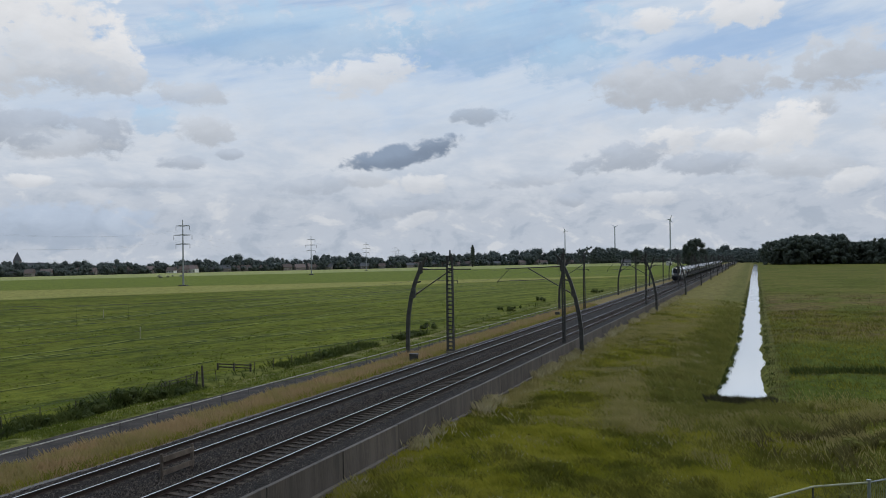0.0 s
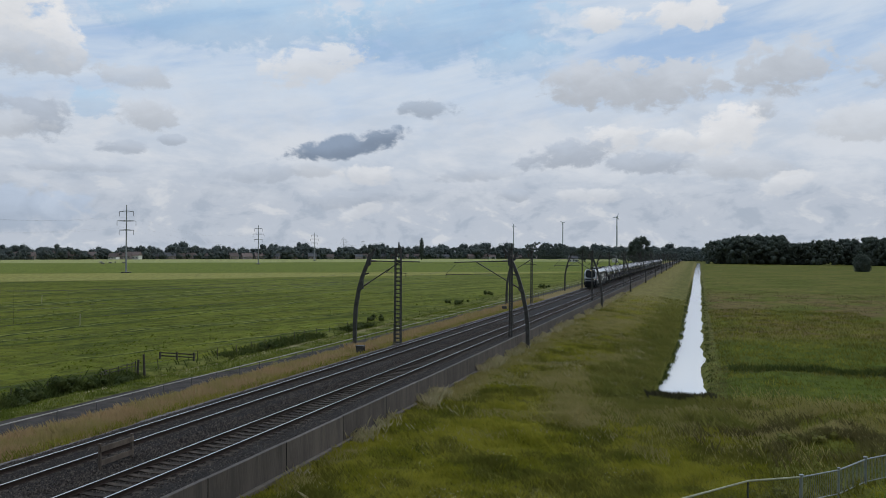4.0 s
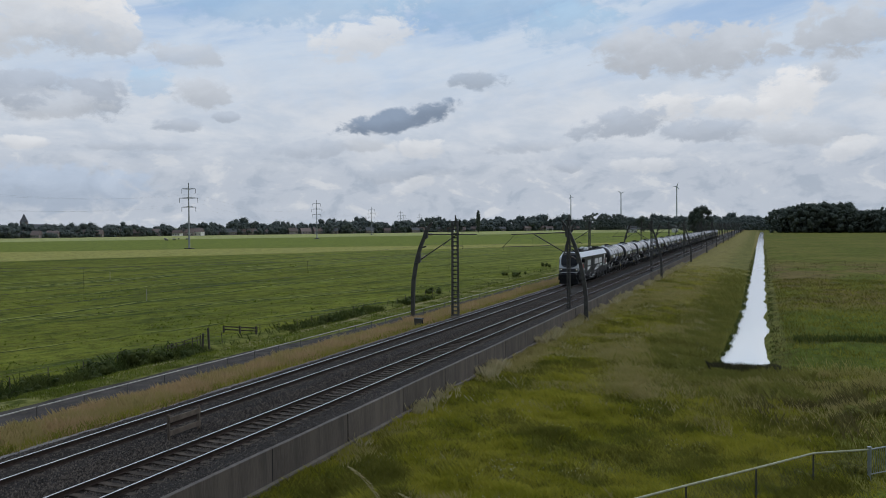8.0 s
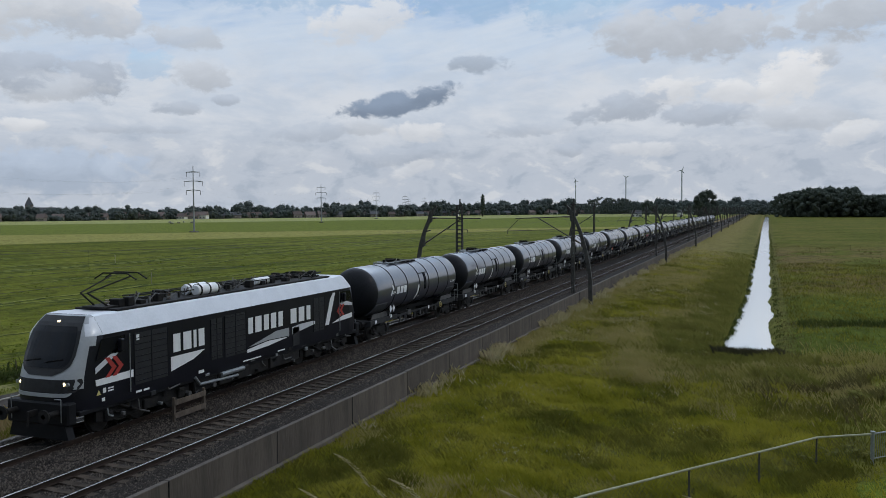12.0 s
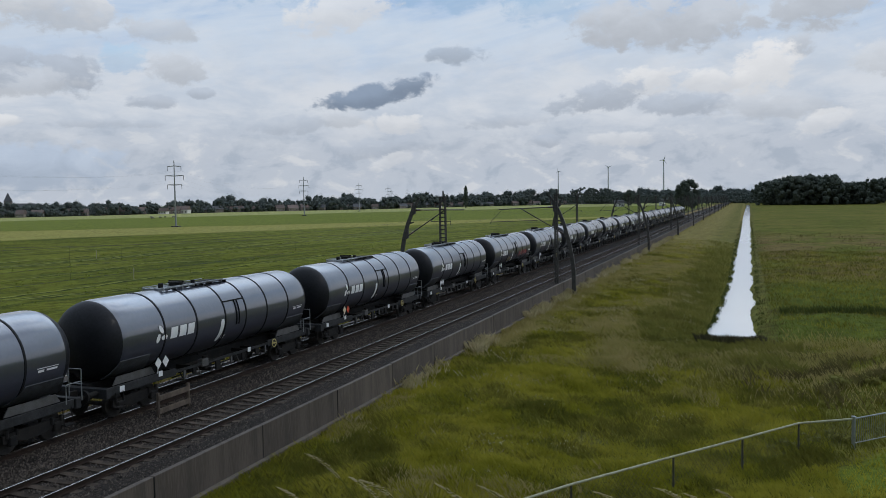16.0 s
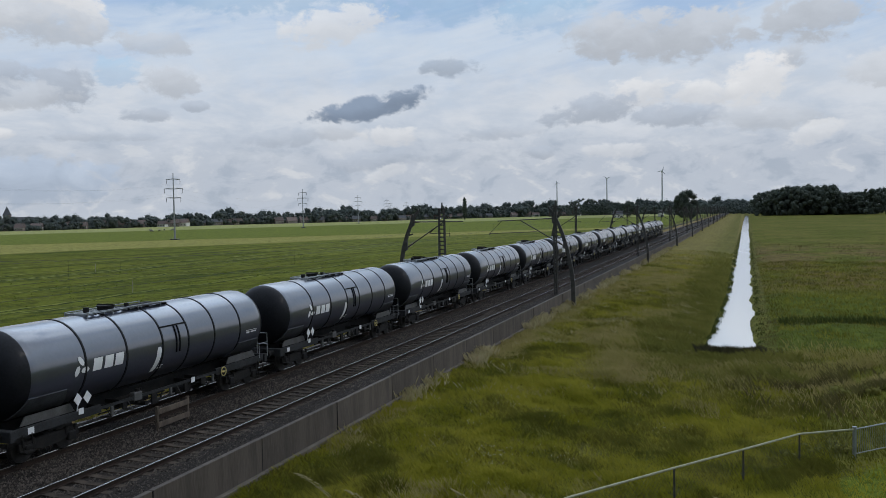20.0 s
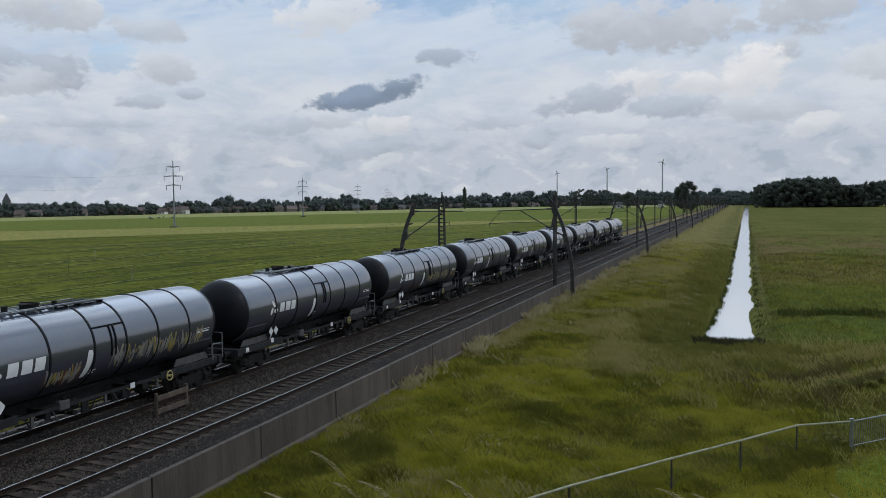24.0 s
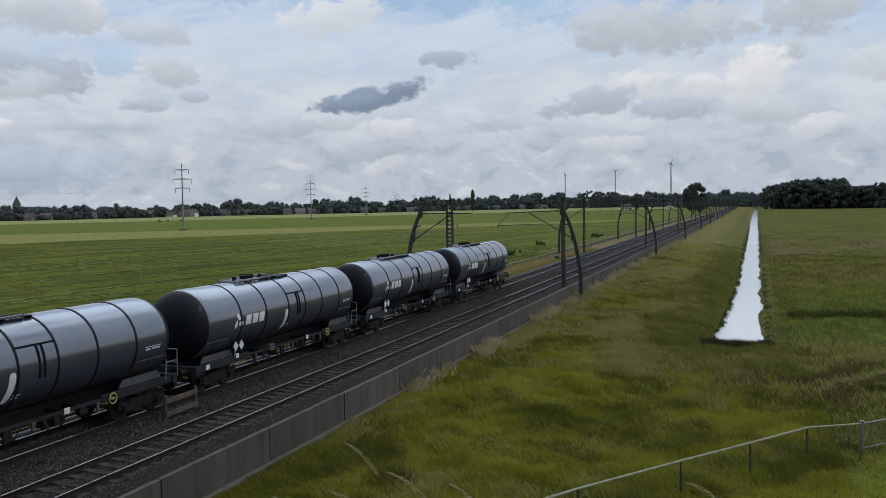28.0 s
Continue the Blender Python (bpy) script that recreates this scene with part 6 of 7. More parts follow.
def power_lines():
    e = empty("power_line", "thin sagging high-voltage conductors between the pylons", "power line")
    chain = [(-151.5, 55.6)] + PYLONS[:5]
    for off in (-3.9, -2.95, 2.95, 3.9):
        bm = B()
        for (xa, ya), (xb, yb) in zip(chain, chain[1:]):
            c, s = math.cos(radians(17)) * off, math.sin(radians(17)) * off
            z = 19.5 if abs(off) > 3 else 23.4
            pts = [(xa + c + (xb - xa) * k / 12, ya + s + (yb - ya) * k / 12, z - 2 - 5.5 * 4 * k / 12 * (1 - k / 12)) for k in range(13)]
            for p, q in zip(pts, pts[1:]):
                tube(bm, p, q, 0.010, 4)
        part("conductor", bm, M["pylon"], e)


power_lines()
ROTORS = []


def turbine(x, y, hub, blade, turn):
    e = empty("wind_turbine", "distant pale three-bladed wind turbine above the trees", "wind turbine", "wind turbines", pose(x, y, -2, 0, 0, 8))
    part("tower", tube(B(), (0, 0, 0), (0, 0, hub), 2.0, 14, 1.1), M["turbine"], e)
    part("nacelle", box(B(), (-1.6, -3, hub - 1.2), (1.6, 4, hub + 1.8), 0.5), M["turbine"], e)
    bm = tube(B(), (0, 0.6, 0), (0, -0.8, 0), 1.3, 12, 0.6)
    for k in range(3):
        a = radians(turn + 120 * k)
        d = Vector((math.sin(a), 0, math.cos(a)))
        n = Vector((math.cos(a), 0, -math.sin(a)))
        pts = [d * 0.8 - n * 0.6, d * 0.8 + n * 0.6, d * blade * 0.3 + n * 1.3, d * blade + n * 0.15, d * blade - n * 0.15, d * blade * 0.3 - n * 0.5]
        prism(bm, [(p.x, p.z) for p in pts], "y", -0.25, 0.1)
    r = part("rotor", bm, M["turbine"], e, "three-bladed rotor")
    r.matrix_basis = pose(0, -3.6, hub + 0.3)
    ROTORS.append((r, hub + 0.3))


turbine(-151, 1742, 82, 9, 20)
turbine(-308, 2072, 82, 9, 65)
turbine(-471, 2277, 82, 9, 100)


def church():
    e = empty("church", "old brick village church with a square tower and dark spire", "church", at=pose(-690, 664, -2, 0, 0, 40))
    part("tower", box(B(), (-3.6, -3.6, 0), (3.6, 3.6, 14.6), 0.1), M["brick"], e, "brown brick tower")
    bm = B()
    bmesh.ops.create_cone(bm, cap_ends=True, segments=4, radius1=5.4, radius2=0.15, depth=8.6, matrix=Matrix.Translation((0, 0, 18.9)) @ Matrix.Rotation(radians(45), 4, "Z"))
    part("spire", bm, M["slate"], e, "dark slate spire")
    part("nave", box(B(), (3.6, -5, 0), (24, 5, 6.5), 0.1), M["brick"], e)
    bm = prism(B(), [(-5.6, 6.4), (5.6, 6.4), (0, 12.5)], "x", 3.7, 24.4)
    part("nave_roof", bm, M["slate"], e)
    for y in (-3.62, 3.62):
        for x in (-1.2, 1.2):
            part("belfry_window", box(B(), (x - 0.5, y - 0.06, 10.2), (x + 0.5, y + 0.06, 13.0)), M["dark_pane"], e)
    for k in range(4):
        x = 6.5 + 4.6 * k
        part("nave_window", box(B(), (x - 0.6, -5.08, 2.0), (x + 0.6, -4.96, 5.2)), M["dark_pane"], e)


church()


def house(x, y, turn, w, d, h, wall, roof):
    e = empty("house", "village house with a pitched tiled roof among trees", "house", "village houses", pose(x, y, -2, 0, 0, turn))
    part("wall", box(B(), (-w / 2, -d / 2, 0), (w / 2, d / 2, h), 0.05), wall, e)
    part("roof", prism(B(), [(-d / 2 - 0.4, h - 0.1), (d / 2 + 0.4, h - 0.1), (0, h + d * 0.5)], "x", -w / 2 - 0.3, w / 2 + 0.3), roof, e)
    part("chimney", box(B(), (w * 0.25, -0.4, h), (w * 0.25 + 0.8, 0.4, h + d * 0.5 + 0.8)), M["brick"], e)
    for k in range(3):
        xx = -w / 2 + w * (k + 0.5) / 3
        win = part("window", box(B(), (xx - 0.8, -d / 2 - 0.05, 0.9), (xx + 0.8, -d / 2 + 0.05, 2.4)), M["render_white"], e, "white framed window")
        part("pane", box(B(), (xx - 0.65, -d / 2 - 0.08, 1.05), (xx + 0.65, -d / 2 - 0.04, 2.25)), M["dark_pane"], win)


def far_distance(az):
    """How far off the edge of the village lies, by azimuth in degrees."""
    return float(np.interp(az, [-60, -44, -33.5, -24, -16, -8, 0, 12], [860, 845, 960, 1050, 1290, 1450, 1500, 1500]))


hr = random.Random(11)
for k in range(54):
    az = -52 + k * 0.85 + hr.uniform(-0.3, 0.3)
    D = far_distance(az) + hr.uniform(-20, 2)
    a = radians(az)
    house(D * math.sin(a), D * math.cos(a), -az + hr.uniform(-30, 30), hr.uniform(7, 12), hr.uniform(6, 8), hr.uniform(2.6, 4.0), M["render_white"] if hr.random() < 0.22 else M["brick"], M["roof_tile"] if hr.random() < 0.7 else M["slate"])
house(-129.6, 951, 12, 10, 7, 3.4, M["render_white"], M["slate"])
house(-84.5, 956, 80, 6, 5, 4.6, M["render_white"], M["slate"])
house(-690, 690, 40, 18, 8, 3.0, M["render_white"], M["slate"])


def cow(x, y, turn):
    e = empty("cow", "dark grazing cow far off in the meadow", "cow", "grazing cows", pose(x, y, -2.0, 0, 0, turn))
    bm = loft(B(), [[(yy, 0.32 * r * math.cos(k * math.pi / 4), 1.0 + 0.38 * r * math.sin(k * math.pi / 4)) for k in range(8)] for yy, r in ((-1.0, 0.6), (-0.8, 1.0), (0, 1.05), (0.7, 1.0), (0.95, 0.6))])
    part("body", bm, M["cow"], e)
    part("head", tube(B(), (0.95, 0, 1.05), (1.45, 0, 0.55), 0.2, 8, 0.12), M["cow"], e)
    for xx in (-0.75, 0.7):
        for yy in (-0.2, 0.2):
            part("leg", tube(B(), (xx, yy, 0), (xx, yy, 0.75), 0.08, 6), M["cow"], e)


for k, (cx, cy) in enumerate(((-362.7, 464.8), (-378.5, 492.8), (-389.9, 513.3), (-372.0, 499.0), (-396.0, 506.0))):
    cow(cx, cy, 60 * k + 20)

# ---------------------------------------------------------------- plants


def blades(name, x, y, h, w, lean, material, label, category, z=None, wind=(-0.13, 0.05)):
    """Grass blades, one bent triangle pair each, as one piece of stuff."""
    n = len(x)
    z = lie(x, y) - 0.02 if z is None else z
    a = RNG.random(n) * 2 * np.pi
    dx, dy = np.cos(a) * w / 2, np.sin(a) * w / 2
    b = RNG.random(n) * 2 * np.pi
    lx, ly = np.cos(b) * lean * h + wind[0] * h, np.sin(b) * lean * h + wind[1] * h
    p0 = np.stack([x - dx, y - dy, z], -1)
    p1 = np.stack([x + dx, y + dy, z], -1)
    p2 = np.stack([x + lx * 0.35 + dx * 0.8, y + ly * 0.35 + dy * 0.8, z + h * 0.6], -1)
    p3 = np.stack([x + lx, y + ly, z + h], -1)
    v = np.stack([p0, p1, p2, p3], 1).reshape(-1, 3)
    i = np.arange(n) * 4
    f = np.concatenate([np.stack([i, i + 1, i + 2], -1), np.stack([i, i + 2, i + 3], -1)])
    ob = link_mesh(name, mesh_from(name, v, f), material)
    return tagged(ob, label, category, kind="stuff")


def scatter(n, x0, x1, y0, y1, power=1.0):
    """Points, closer together at the small end of y when power is over 1."""
    return x0 + (x1 - x0) * RNG.random(n), y0 + (y1 - y0) * RNG.random(n) ** power


def patchy(x, y, s, ox=0.0):
    """Smooth patches between 0 and 1."""
    return 0.5 + 0.5 * np.sin(x * s + 2.1 * np.sin(y * s * 0.7 + ox) + ox) * np.cos(y * s * 0.8 + 1.7 * np.sin(x * s * 0.9))


def tufts(name, cx, cy, n, spread, h0, h1, w, material, label, category, lean=0.55):
    """Tufts of fine blades round given points."""
    x = (np.asarray(cx)[:, None] + RNG.normal(0, 1, (len(cx), n)) * spread).ravel()
    y = (np.asarray(cy)[:, None] + RNG.normal(0, 1, (len(cx), n)) * spread).ravel()
    return blades(name, x, y, RNG.uniform(h0, h1, len(x)) * np.interp(y, [24, 48], [0.5, 1.0]), w, lean, material, label, category)


def bank_grass():
    x, y = scatter(470000, -15.3, 3.2, 18, 190, 2.0)
    keep = ((y < 58.3) | (x < -2.75 + 0.72 * np.clip((y - 66) / 35, 0, 1))) & (RNG.random(len(x)) > np.clip((y - 60) / 130, 0, 0.9))
    x, y = x[keep], y[keep]
    rnd = RNG.random(len(x))
    tall = 0.09 + 0.42 * drift(x, y, 0.9, 7) ** 2 + 0.10 * rnd
    wide = np.interp(y, [22, 45, 90], [0.020, 0.030, 0.040])
    edge = x + 0.8 * np.sin(y * 0.21) + 2.4 * (drift(x, y, 0.35, 8) - 0.5)
    sedge = RNG.random(len(x)) < np.interp(edge, [-7.2, -5.0, -2.8], [0.0, 0.5, 0.85]) * np.interp(y, [48, 58], [0, 1])
    sedge |= RNG.random(len(x)) < 1.1 * spot(x, y, -3.6, 58.0, 2.6, 2.4) * drift(x, y, 0.8, 15)
    tawny = 0.85 * spot(x, y, -6.3, 51.5, 2.3, 3.6) + 0.6 * spot(x, y, -9.0, 61, 2.0, 7) + 0.40 * spot(x, y, -14.6, 70, 1.2, 40)
    dry = (tawny + np.interp(y, [20, 36, 50, 90], [-0.22, -0.08, 0.02, 0.36]) + 1.2 * (drift(x, y, 0.22, 4) - 0.5) + 0.45 * (rnd - 0.5) > 0.33) & ~sedge
    light = 0.6 * drift(x, y, 0.26, 5) + 0.4 * drift(x, y, 0.8, 6) + 0.22 * (RNG.random(len(x)) - 0.5) + 0.12 * spot(x, y, -8.7, 40, 3.5, 9) - 0.10 * spot(x, y, -6, 46, 3, 3)
    light = light + 0.25 * (x - (-7.6 + 0.77 * (y - 21)) + 2.0 * (drift(x, y, 0.5, 2) - 0.5) > 0.9)
    bright, mid = (light > 0.535) & ~dry & ~sedge, (light > 0.46) & (light <= 0.535) & ~dry & ~sedge
    deep = ~(bright | mid | dry | sedge)
    blades("bank_grass", x[mid], y[mid], tall[mid], wide[mid], 0.6, M["grass_green"], "long green grass on the railway bank", "grass")
    blades("bright_bank_grass", x[bright], y[bright], tall[bright], wide[bright], 0.6, M["grass_bright"], "fresh yellow-green grass on the railway bank", "grass")
    blades("deep_bank_grass", x[deep], y[deep], tall[deep], wide[deep], 0.6, M["grass_deep"], "dark green grass in the hollows of the bank", "grass")
    blades("dry_bank_grass", x[dry], y[dry], tall[dry] * 1.1, wide[dry] * 0.55, 0.5, M["grass_dry"], "bleached seeding grass on the railway bank", "grass")
    blades("ditch_side_sedge", x[sedge], y[sedge], tall[sedge] * (0.9 + 1.8 * drift(x[sedge], y[sedge], 0.6, 11)), 0.045, 0.6, M["sedge"], "coarse dark sedge and nettles on the ditch side", "sedge")
    x, y = RNG.normal(1.9, 0.8, 5000), 60 + 200 * RNG.random(5000) ** 1.8
    x = x + 0.0045 * np.clip(y - 66, 0, 900)
    keep = x > 1.0 + 0.0045 * np.clip(y - 66, 0, 900)
    blades("far_bank_sedge", x[keep], y[keep], RNG.uniform(0.08, 0.24, keep.sum()), 0.035, 0.6, M["rush"], "tawny coarse grass on the far bank of the ditch", "sedge")
    cx, cy = scatter(420, -15.0, -3.6, 23, 110, 1.4)
    keep = drift(cx, cy, 0.3, 12) > 0.52
    tufts("seed_heads", cx[keep], cy[keep], 9, 0.25, 0.22, 0.42, 0.007, M["grass_seed"], "pale nodding seed heads above the grass", "grass", 0.7)
    cx, cy = scatter(70, -7.8, -4.8, 47.5, 55.5)
    tufts("tawny_plumes", cx, cy, 40, 0.30, 0.25, 0.48, 0.013, M["grass_dry"], "tawny feathery grass plumes on the bank", "grass", 0.7)
    cx, cy = scatter(260, -15.28, -14.75, 31, 190, 1.4)
    keep = drift(cx * 0, cy, 0.35, 13) > 0.44
    tufts("wall_foot_grass", cx[keep], cy[keep], 36, 0.22, 0.25, 0.80, 0.011, M["grass_seed"], "tall pale grass tufts along the foot of the wall", "grass", 0.65)


def verge_grass():
    x, y = scatter(110000, -30.2, -25.3, 18, 150, 1.6)
    keep = RNG.random(len(x)) < np.interp(x, [-30.5, -26.9, -25.3], [1.0, 0.95, 0.4]) * np.clip(2.2 * drift(x, y, 0.3, 14) - 0.2, 0.25, 1)
    x, y = x[keep], y[keep]
    blades("verge_grass", x, y, (0.20 + 0.55 * RNG.random(len(x)) * (0.3 + 0.9 * drift(x, y, 0.8, 2))) * np.interp(x, [-30.5, -29.4, -28.6, -27.0, -25.3], [0.30, 0.75, 1.2, 1.15, 0.45]), 0.017, 0.45, M["grass_rust"], "reddish dry grass on the verge beside the track", "grass")
    x, y = scatter(56000, -30.4, -25.25, 18, 150, 1.5)
    keep = RNG.random(len(x)) < np.interp(x, [-30.4, -27.6, -25.3], [0.15, 0.3, 0.9])
    x, y = x[keep], y[keep]
    blades("verge_green", x, y, RNG.uniform(0.12, 0.38, len(x)) * np.interp(x, [-30.4, -29.2, -28.2], [0.5, 0.6, 1.0]), 0.024, 0.45, M["grass_green"], "green grass between the dry stalks of the verge", "grass")
    y = 25 + 125 * RNG.random(42000) ** 1.4
    edge = np.interp(y, [0, 34, 52, 60, 90], [-34.9, -34.8, -34.5, -33.4, -32.7])
    x = edge - (edge + 39.6) * RNG.random(len(y))
    keep = patchy(x, y, 0.55, 3.0) > 0.3
    x, y = x[keep], y[keep]
    blades("path_edge_grass", x, y, RNG.uniform(0.08, 0.26, len(x)), 0.035, 0.5, M["meadow_blade"], "short green grass beside the service path", "grass")
    y = 38 + 80 * RNG.random(9000)
    x = np.interp(y, [38, 50, 75, 118], [-37.9, -37.0, -36.6, -36.4]) + RNG.normal(0, 0.38, len(y))
    keep = drift(x, y, 0.5, 17) > 0.42
    x, y = x[keep], y[keep]
    blades("cut_hay", x, y, RNG.uniform(0.05, 0.16, len(x)), 0.045, 0.9, M["grass_seed"], "pale cut hay lying along the meadow ditch", "hay")


def meadow_grass():
    x, y = scatter(30000, -120, -42.5, 36, 190, 1.3)
    tuft = drift(x * 0.97 - y * 0.24, (x * 0.24 + y * 0.97) * 0.2, 0.7, 4) > 0.53
    blades("meadow_grass", x[tuft], y[tuft], RNG.uniform(0.05, 0.13, tuft.sum()), 0.22, 0.5, M["meadow_blade"], "lush tufts of meadow grass", "grass")
    x, y = scatter(60000, 2.2, 26, 30, 160, 1.7)
    beyond = x - (-7.6 + 0.77 * (y - 21)) + 2.5 * (drift(x, y, 0.5, 2) - 0.5)
    lush = (beyond > 0.9) & (y < 42)
    wet = (y > 62) & (y < 76) & (drift(x, y, 0.3, 3) > 0.4)
    blades("lush_grass", x[lush], y[lush], RNG.uniform(0.10, 0.26, lush.sum()), 0.035, 0.5, M["grass_bright"], "fresh green grass beyond the fence and the ditch", "grass")
    blades("wet_grass", x[wet], y[wet], RNG.uniform(0.08, 0.2, wet.sum()), 0.05, 0.5, M["meadow_blade"], "smooth green grass beyond the ditch", "grass")
    rest = ~lush & ~wet
    x, y = x[rest], y[rest]
    dull = drift(x, y, 0.25, 6) + 0.3 * (RNG.random(len(x)) - 0.5) > 0.42
    blades("dull_grass", x[dull], y[dull], RNG.uniform(0.12, 0.4, dull.sum()), 0.045, 0.55, M["grass_deep"], "dull dark grass in the rough meadow", "grass")
    x, y = x[~dull], y[~dull]
    blades("rough_grass", x, y, RNG.uniform(0.12, 0.4, len(x)), 0.05, 0.5, M["grass_green"], "rough green grass beyond the ditch", "grass")
    x, y = RNG.normal(4.5, 5.0, 16000), RNG.normal(53.5, 4.2, 16000)
    keep = (patchy(x, y, 0.5, 2.0) > 0.35) & (x > -9) & (x < 18) & ((y < 58.3) | (x > 2.5)) & (y < 66)
    blades("tawny_grass", x[keep], y[keep], RNG.uniform(0.2, 0.5, keep.sum()), 0.03, 0.5, M["grass_dry"], "tawny tall grass at the end of the ditch", "grass")
    x, y = RNG.normal(6.0, 3.2, 9000), RNG.normal(49.0, 2.6, 9000)
    keep = (patchy(x, y, 0.8, 1.0) > 0.4) & (x > -1)
    blades("scrub_grass", x[keep], y[keep], RNG.uniform(0.25, 0.65, keep.sum()), 0.045, 0.5, M["rush"], "dark olive scrub in the rough grass", "scrub")
    x, y = 2.8 + 42 * RNG.random(7000), RNG.normal(77.6, 0.7, 7000)
    blades("rush_line", x, y, RNG.uniform(0.25, 0.55, len(x)), 0.06, 0.35, M["reed"], "dark line of rushes across the meadow", "rushes")
    cx, cy = scatter(150, 4, 60, 100, 240, 1.0)
    n = 34
    x = (cx[:, None] + RNG.normal(0, 1.3, (150, n))).ravel()
    y = (cy[:, None] + RNG.normal(0, 1.3, (150, n))).ravel()
    blades("rush_tufts", x, y, RNG.uniform(0.2, 0.5, len(x)), 0.07, 0.4, M["rush"], "brown-green rush tufts in the rough meadow", "rushes")


def reeds():
    yl = 36 + 160 * RNG.random(26000) ** 1.6
    thick = 0.05 + 0.95 * ((yl < 58) | ((yl > 70) & (yl < 92)) | ((yl > 98) & (yl < 108)))
    xl = RNG.normal(-41.0, 0.8, len(yl))
    keep = RNG.random(len(yl)) < thick
    hh = np.where(yl < 58, 0.9, 0.75) * RNG.uniform(0.35, 1.0, len(yl)) * (0.35 + 0.65 * patchy(xl, yl, 0.6, 1.0))
    blades("ditch_reeds", xl[keep], yl[keep], hh[keep], 0.06, 0.6, M["reed"], "dark green reeds crowding the meadow ditch", "reeds")
    y = 60 + 300 * RNG.random(14000) ** 1.9
    side = RNG.random(len(y)) < 0.68
    sh = 0.0045 * np.clip(y - 66, 0, 900)
    x = np.where(side, RNG.normal(-2.75, 0.35, len(y)) + 0.72 * np.clip((y - 66) / 35, 0, 1), RNG.normal(1.15, 0.2, len(y))) + sh
    keep = side | (patchy(x * 0, y, 0.9, 2.0) > 0.45)
    x, y, side = x[keep], y[keep], side[keep]
    blades("bank_reeds", x, y, RNG.uniform(0.10, 0.36, len(y)) * np.where(side, 1.0, 0.7), 0.05, 0.4, M["reed"], "dark sedge fringing the water", "reeds")
    x, y = scatter(4200, -2.9, 1.3, 58.0, 60.3)
    blades("ditch_end_reeds", x, y, RNG.uniform(0.3, 0.85, len(x)), 0.045, 0.4, M["dead_reed"], "dark brown reeds at the near end of the ditch", "reeds")


def ballast_stones():
    n = 90000
    x, y = scatter(n, -24.40, -15.8, 13, 95, 1.7)
    r = RNG.uniform(0.022, 0.062, n)
    off = np.abs(np.minimum(np.abs(x - TRACKS[0]), np.abs(x - TRACKS[1])) - 0.7525) > 0.09
    onsl = (np.abs(((y - 10.0 + 0.3) % 0.6) - 0.3) < 0.13) & (np.minimum(np.abs(x - TRACKS[0]), np.abs(x - TRACKS[1])) < 1.28)
    keep = off & ~(onsl & (RNG.random(n) < np.where(x < -20.2, 0.55, 0.97)))
    x, y, r = x[keep], y[keep], r[keep]
    off = np.minimum(np.abs(x - TRACKS[0]), np.abs(x - TRACKS[1]))
    z = np.where(x < -23.9, np.interp(x, [-24.45, -24.28, -24.1, -23.9], [-0.66, -0.48, -0.28, -0.18]), np.where(x < -20.2, np.interp(off, [0, 0.7, 1.3, 1.6], [-0.19, -0.185, -0.165, -0.175]), np.interp(off, [0, 0.7, 1.2, 1.6], [-0.23, -0.225, -0.160, -0.165])))
    c = np.stack([x, y, z], -1)
    tet = np.array([(1, 0.2, -0.5), (-0.6, 0.9, -0.5), (-0.5, -0.9, -0.4), (0.1, 0.1, 0.9), (0.5, -0.3, 0.6)])
    v = c[:, None, :] + tet[None] * r[:, None, None] * RNG.uniform(0.6, 1.3, (len(x), 5, 3))
    i = (np.arange(len(x)) * 5)[:, None]
    f = np.concatenate([i + np.array(t)[None] for t in ((0, 1, 3), (1, 2, 3), (2, 0, 4), (0, 3, 4), (2, 4, 3))])
    ob = link_mesh("ballast_stones", mesh_from("ballast_stones", v.reshape(-1, 3), f), M["stone"])
    tagged(ob, "loose angular grey ballast stones round the sleepers", "ballast", kind="stuff")


def flowers():
    mids = np.array([(-8.7, 30.5, 26), (-9.4, 31.2, 12), (-6.6, 31.7, 12), (-2.7, 37.6, 14), (-3.4, 37.0, 8), (-7.7, 36.8, 8), (-10.6, 34.0, 7), (-5.0, 42.0, 6), (-9.6, 28.6, 9)])
    at = np.repeat(mids[:, :2], mids[:, 2].astype(int), axis=0) + RNG.normal(0, 0.42, (int(mids[:, 2].sum()), 2))
    x, y = at[:, 0], at[:, 1]
    z = lie(x, y) + RNG.uniform(0.32, 0.46, len(x))
    s = 0.019
    v = np.stack([np.stack([x - s, y, z], -1), np.stack([x, y - s, z + 0.02], -1), np.stack([x + s, y, z], -1), np.stack([x, y + s, z + 0.05], -1)], 1).reshape(-1, 3)
    i = np.arange(len(x)) * 4
    ob = link_mesh("wild_flowers", mesh_from("wild_flowers", v, np.stack([i, i + 1, i + 2, i + 3], -1)), M["flower"])
    tagged(ob, "small white umbels scattered in the grass", "flowers", kind="stuff")


def ball():
    """A round of 20 triangles: corners and faces."""
    bm = B()
    bmesh.ops.create_icosphere(bm, subdivisions=1, radius=1.0)
    v = np.array([tuple(q.co) for q in bm.verts])
    f = np.array([[q.index for q in face.verts] for face in bm.faces])
    bm.free()
    return v, f


BALL_V, BALL_F = ball()


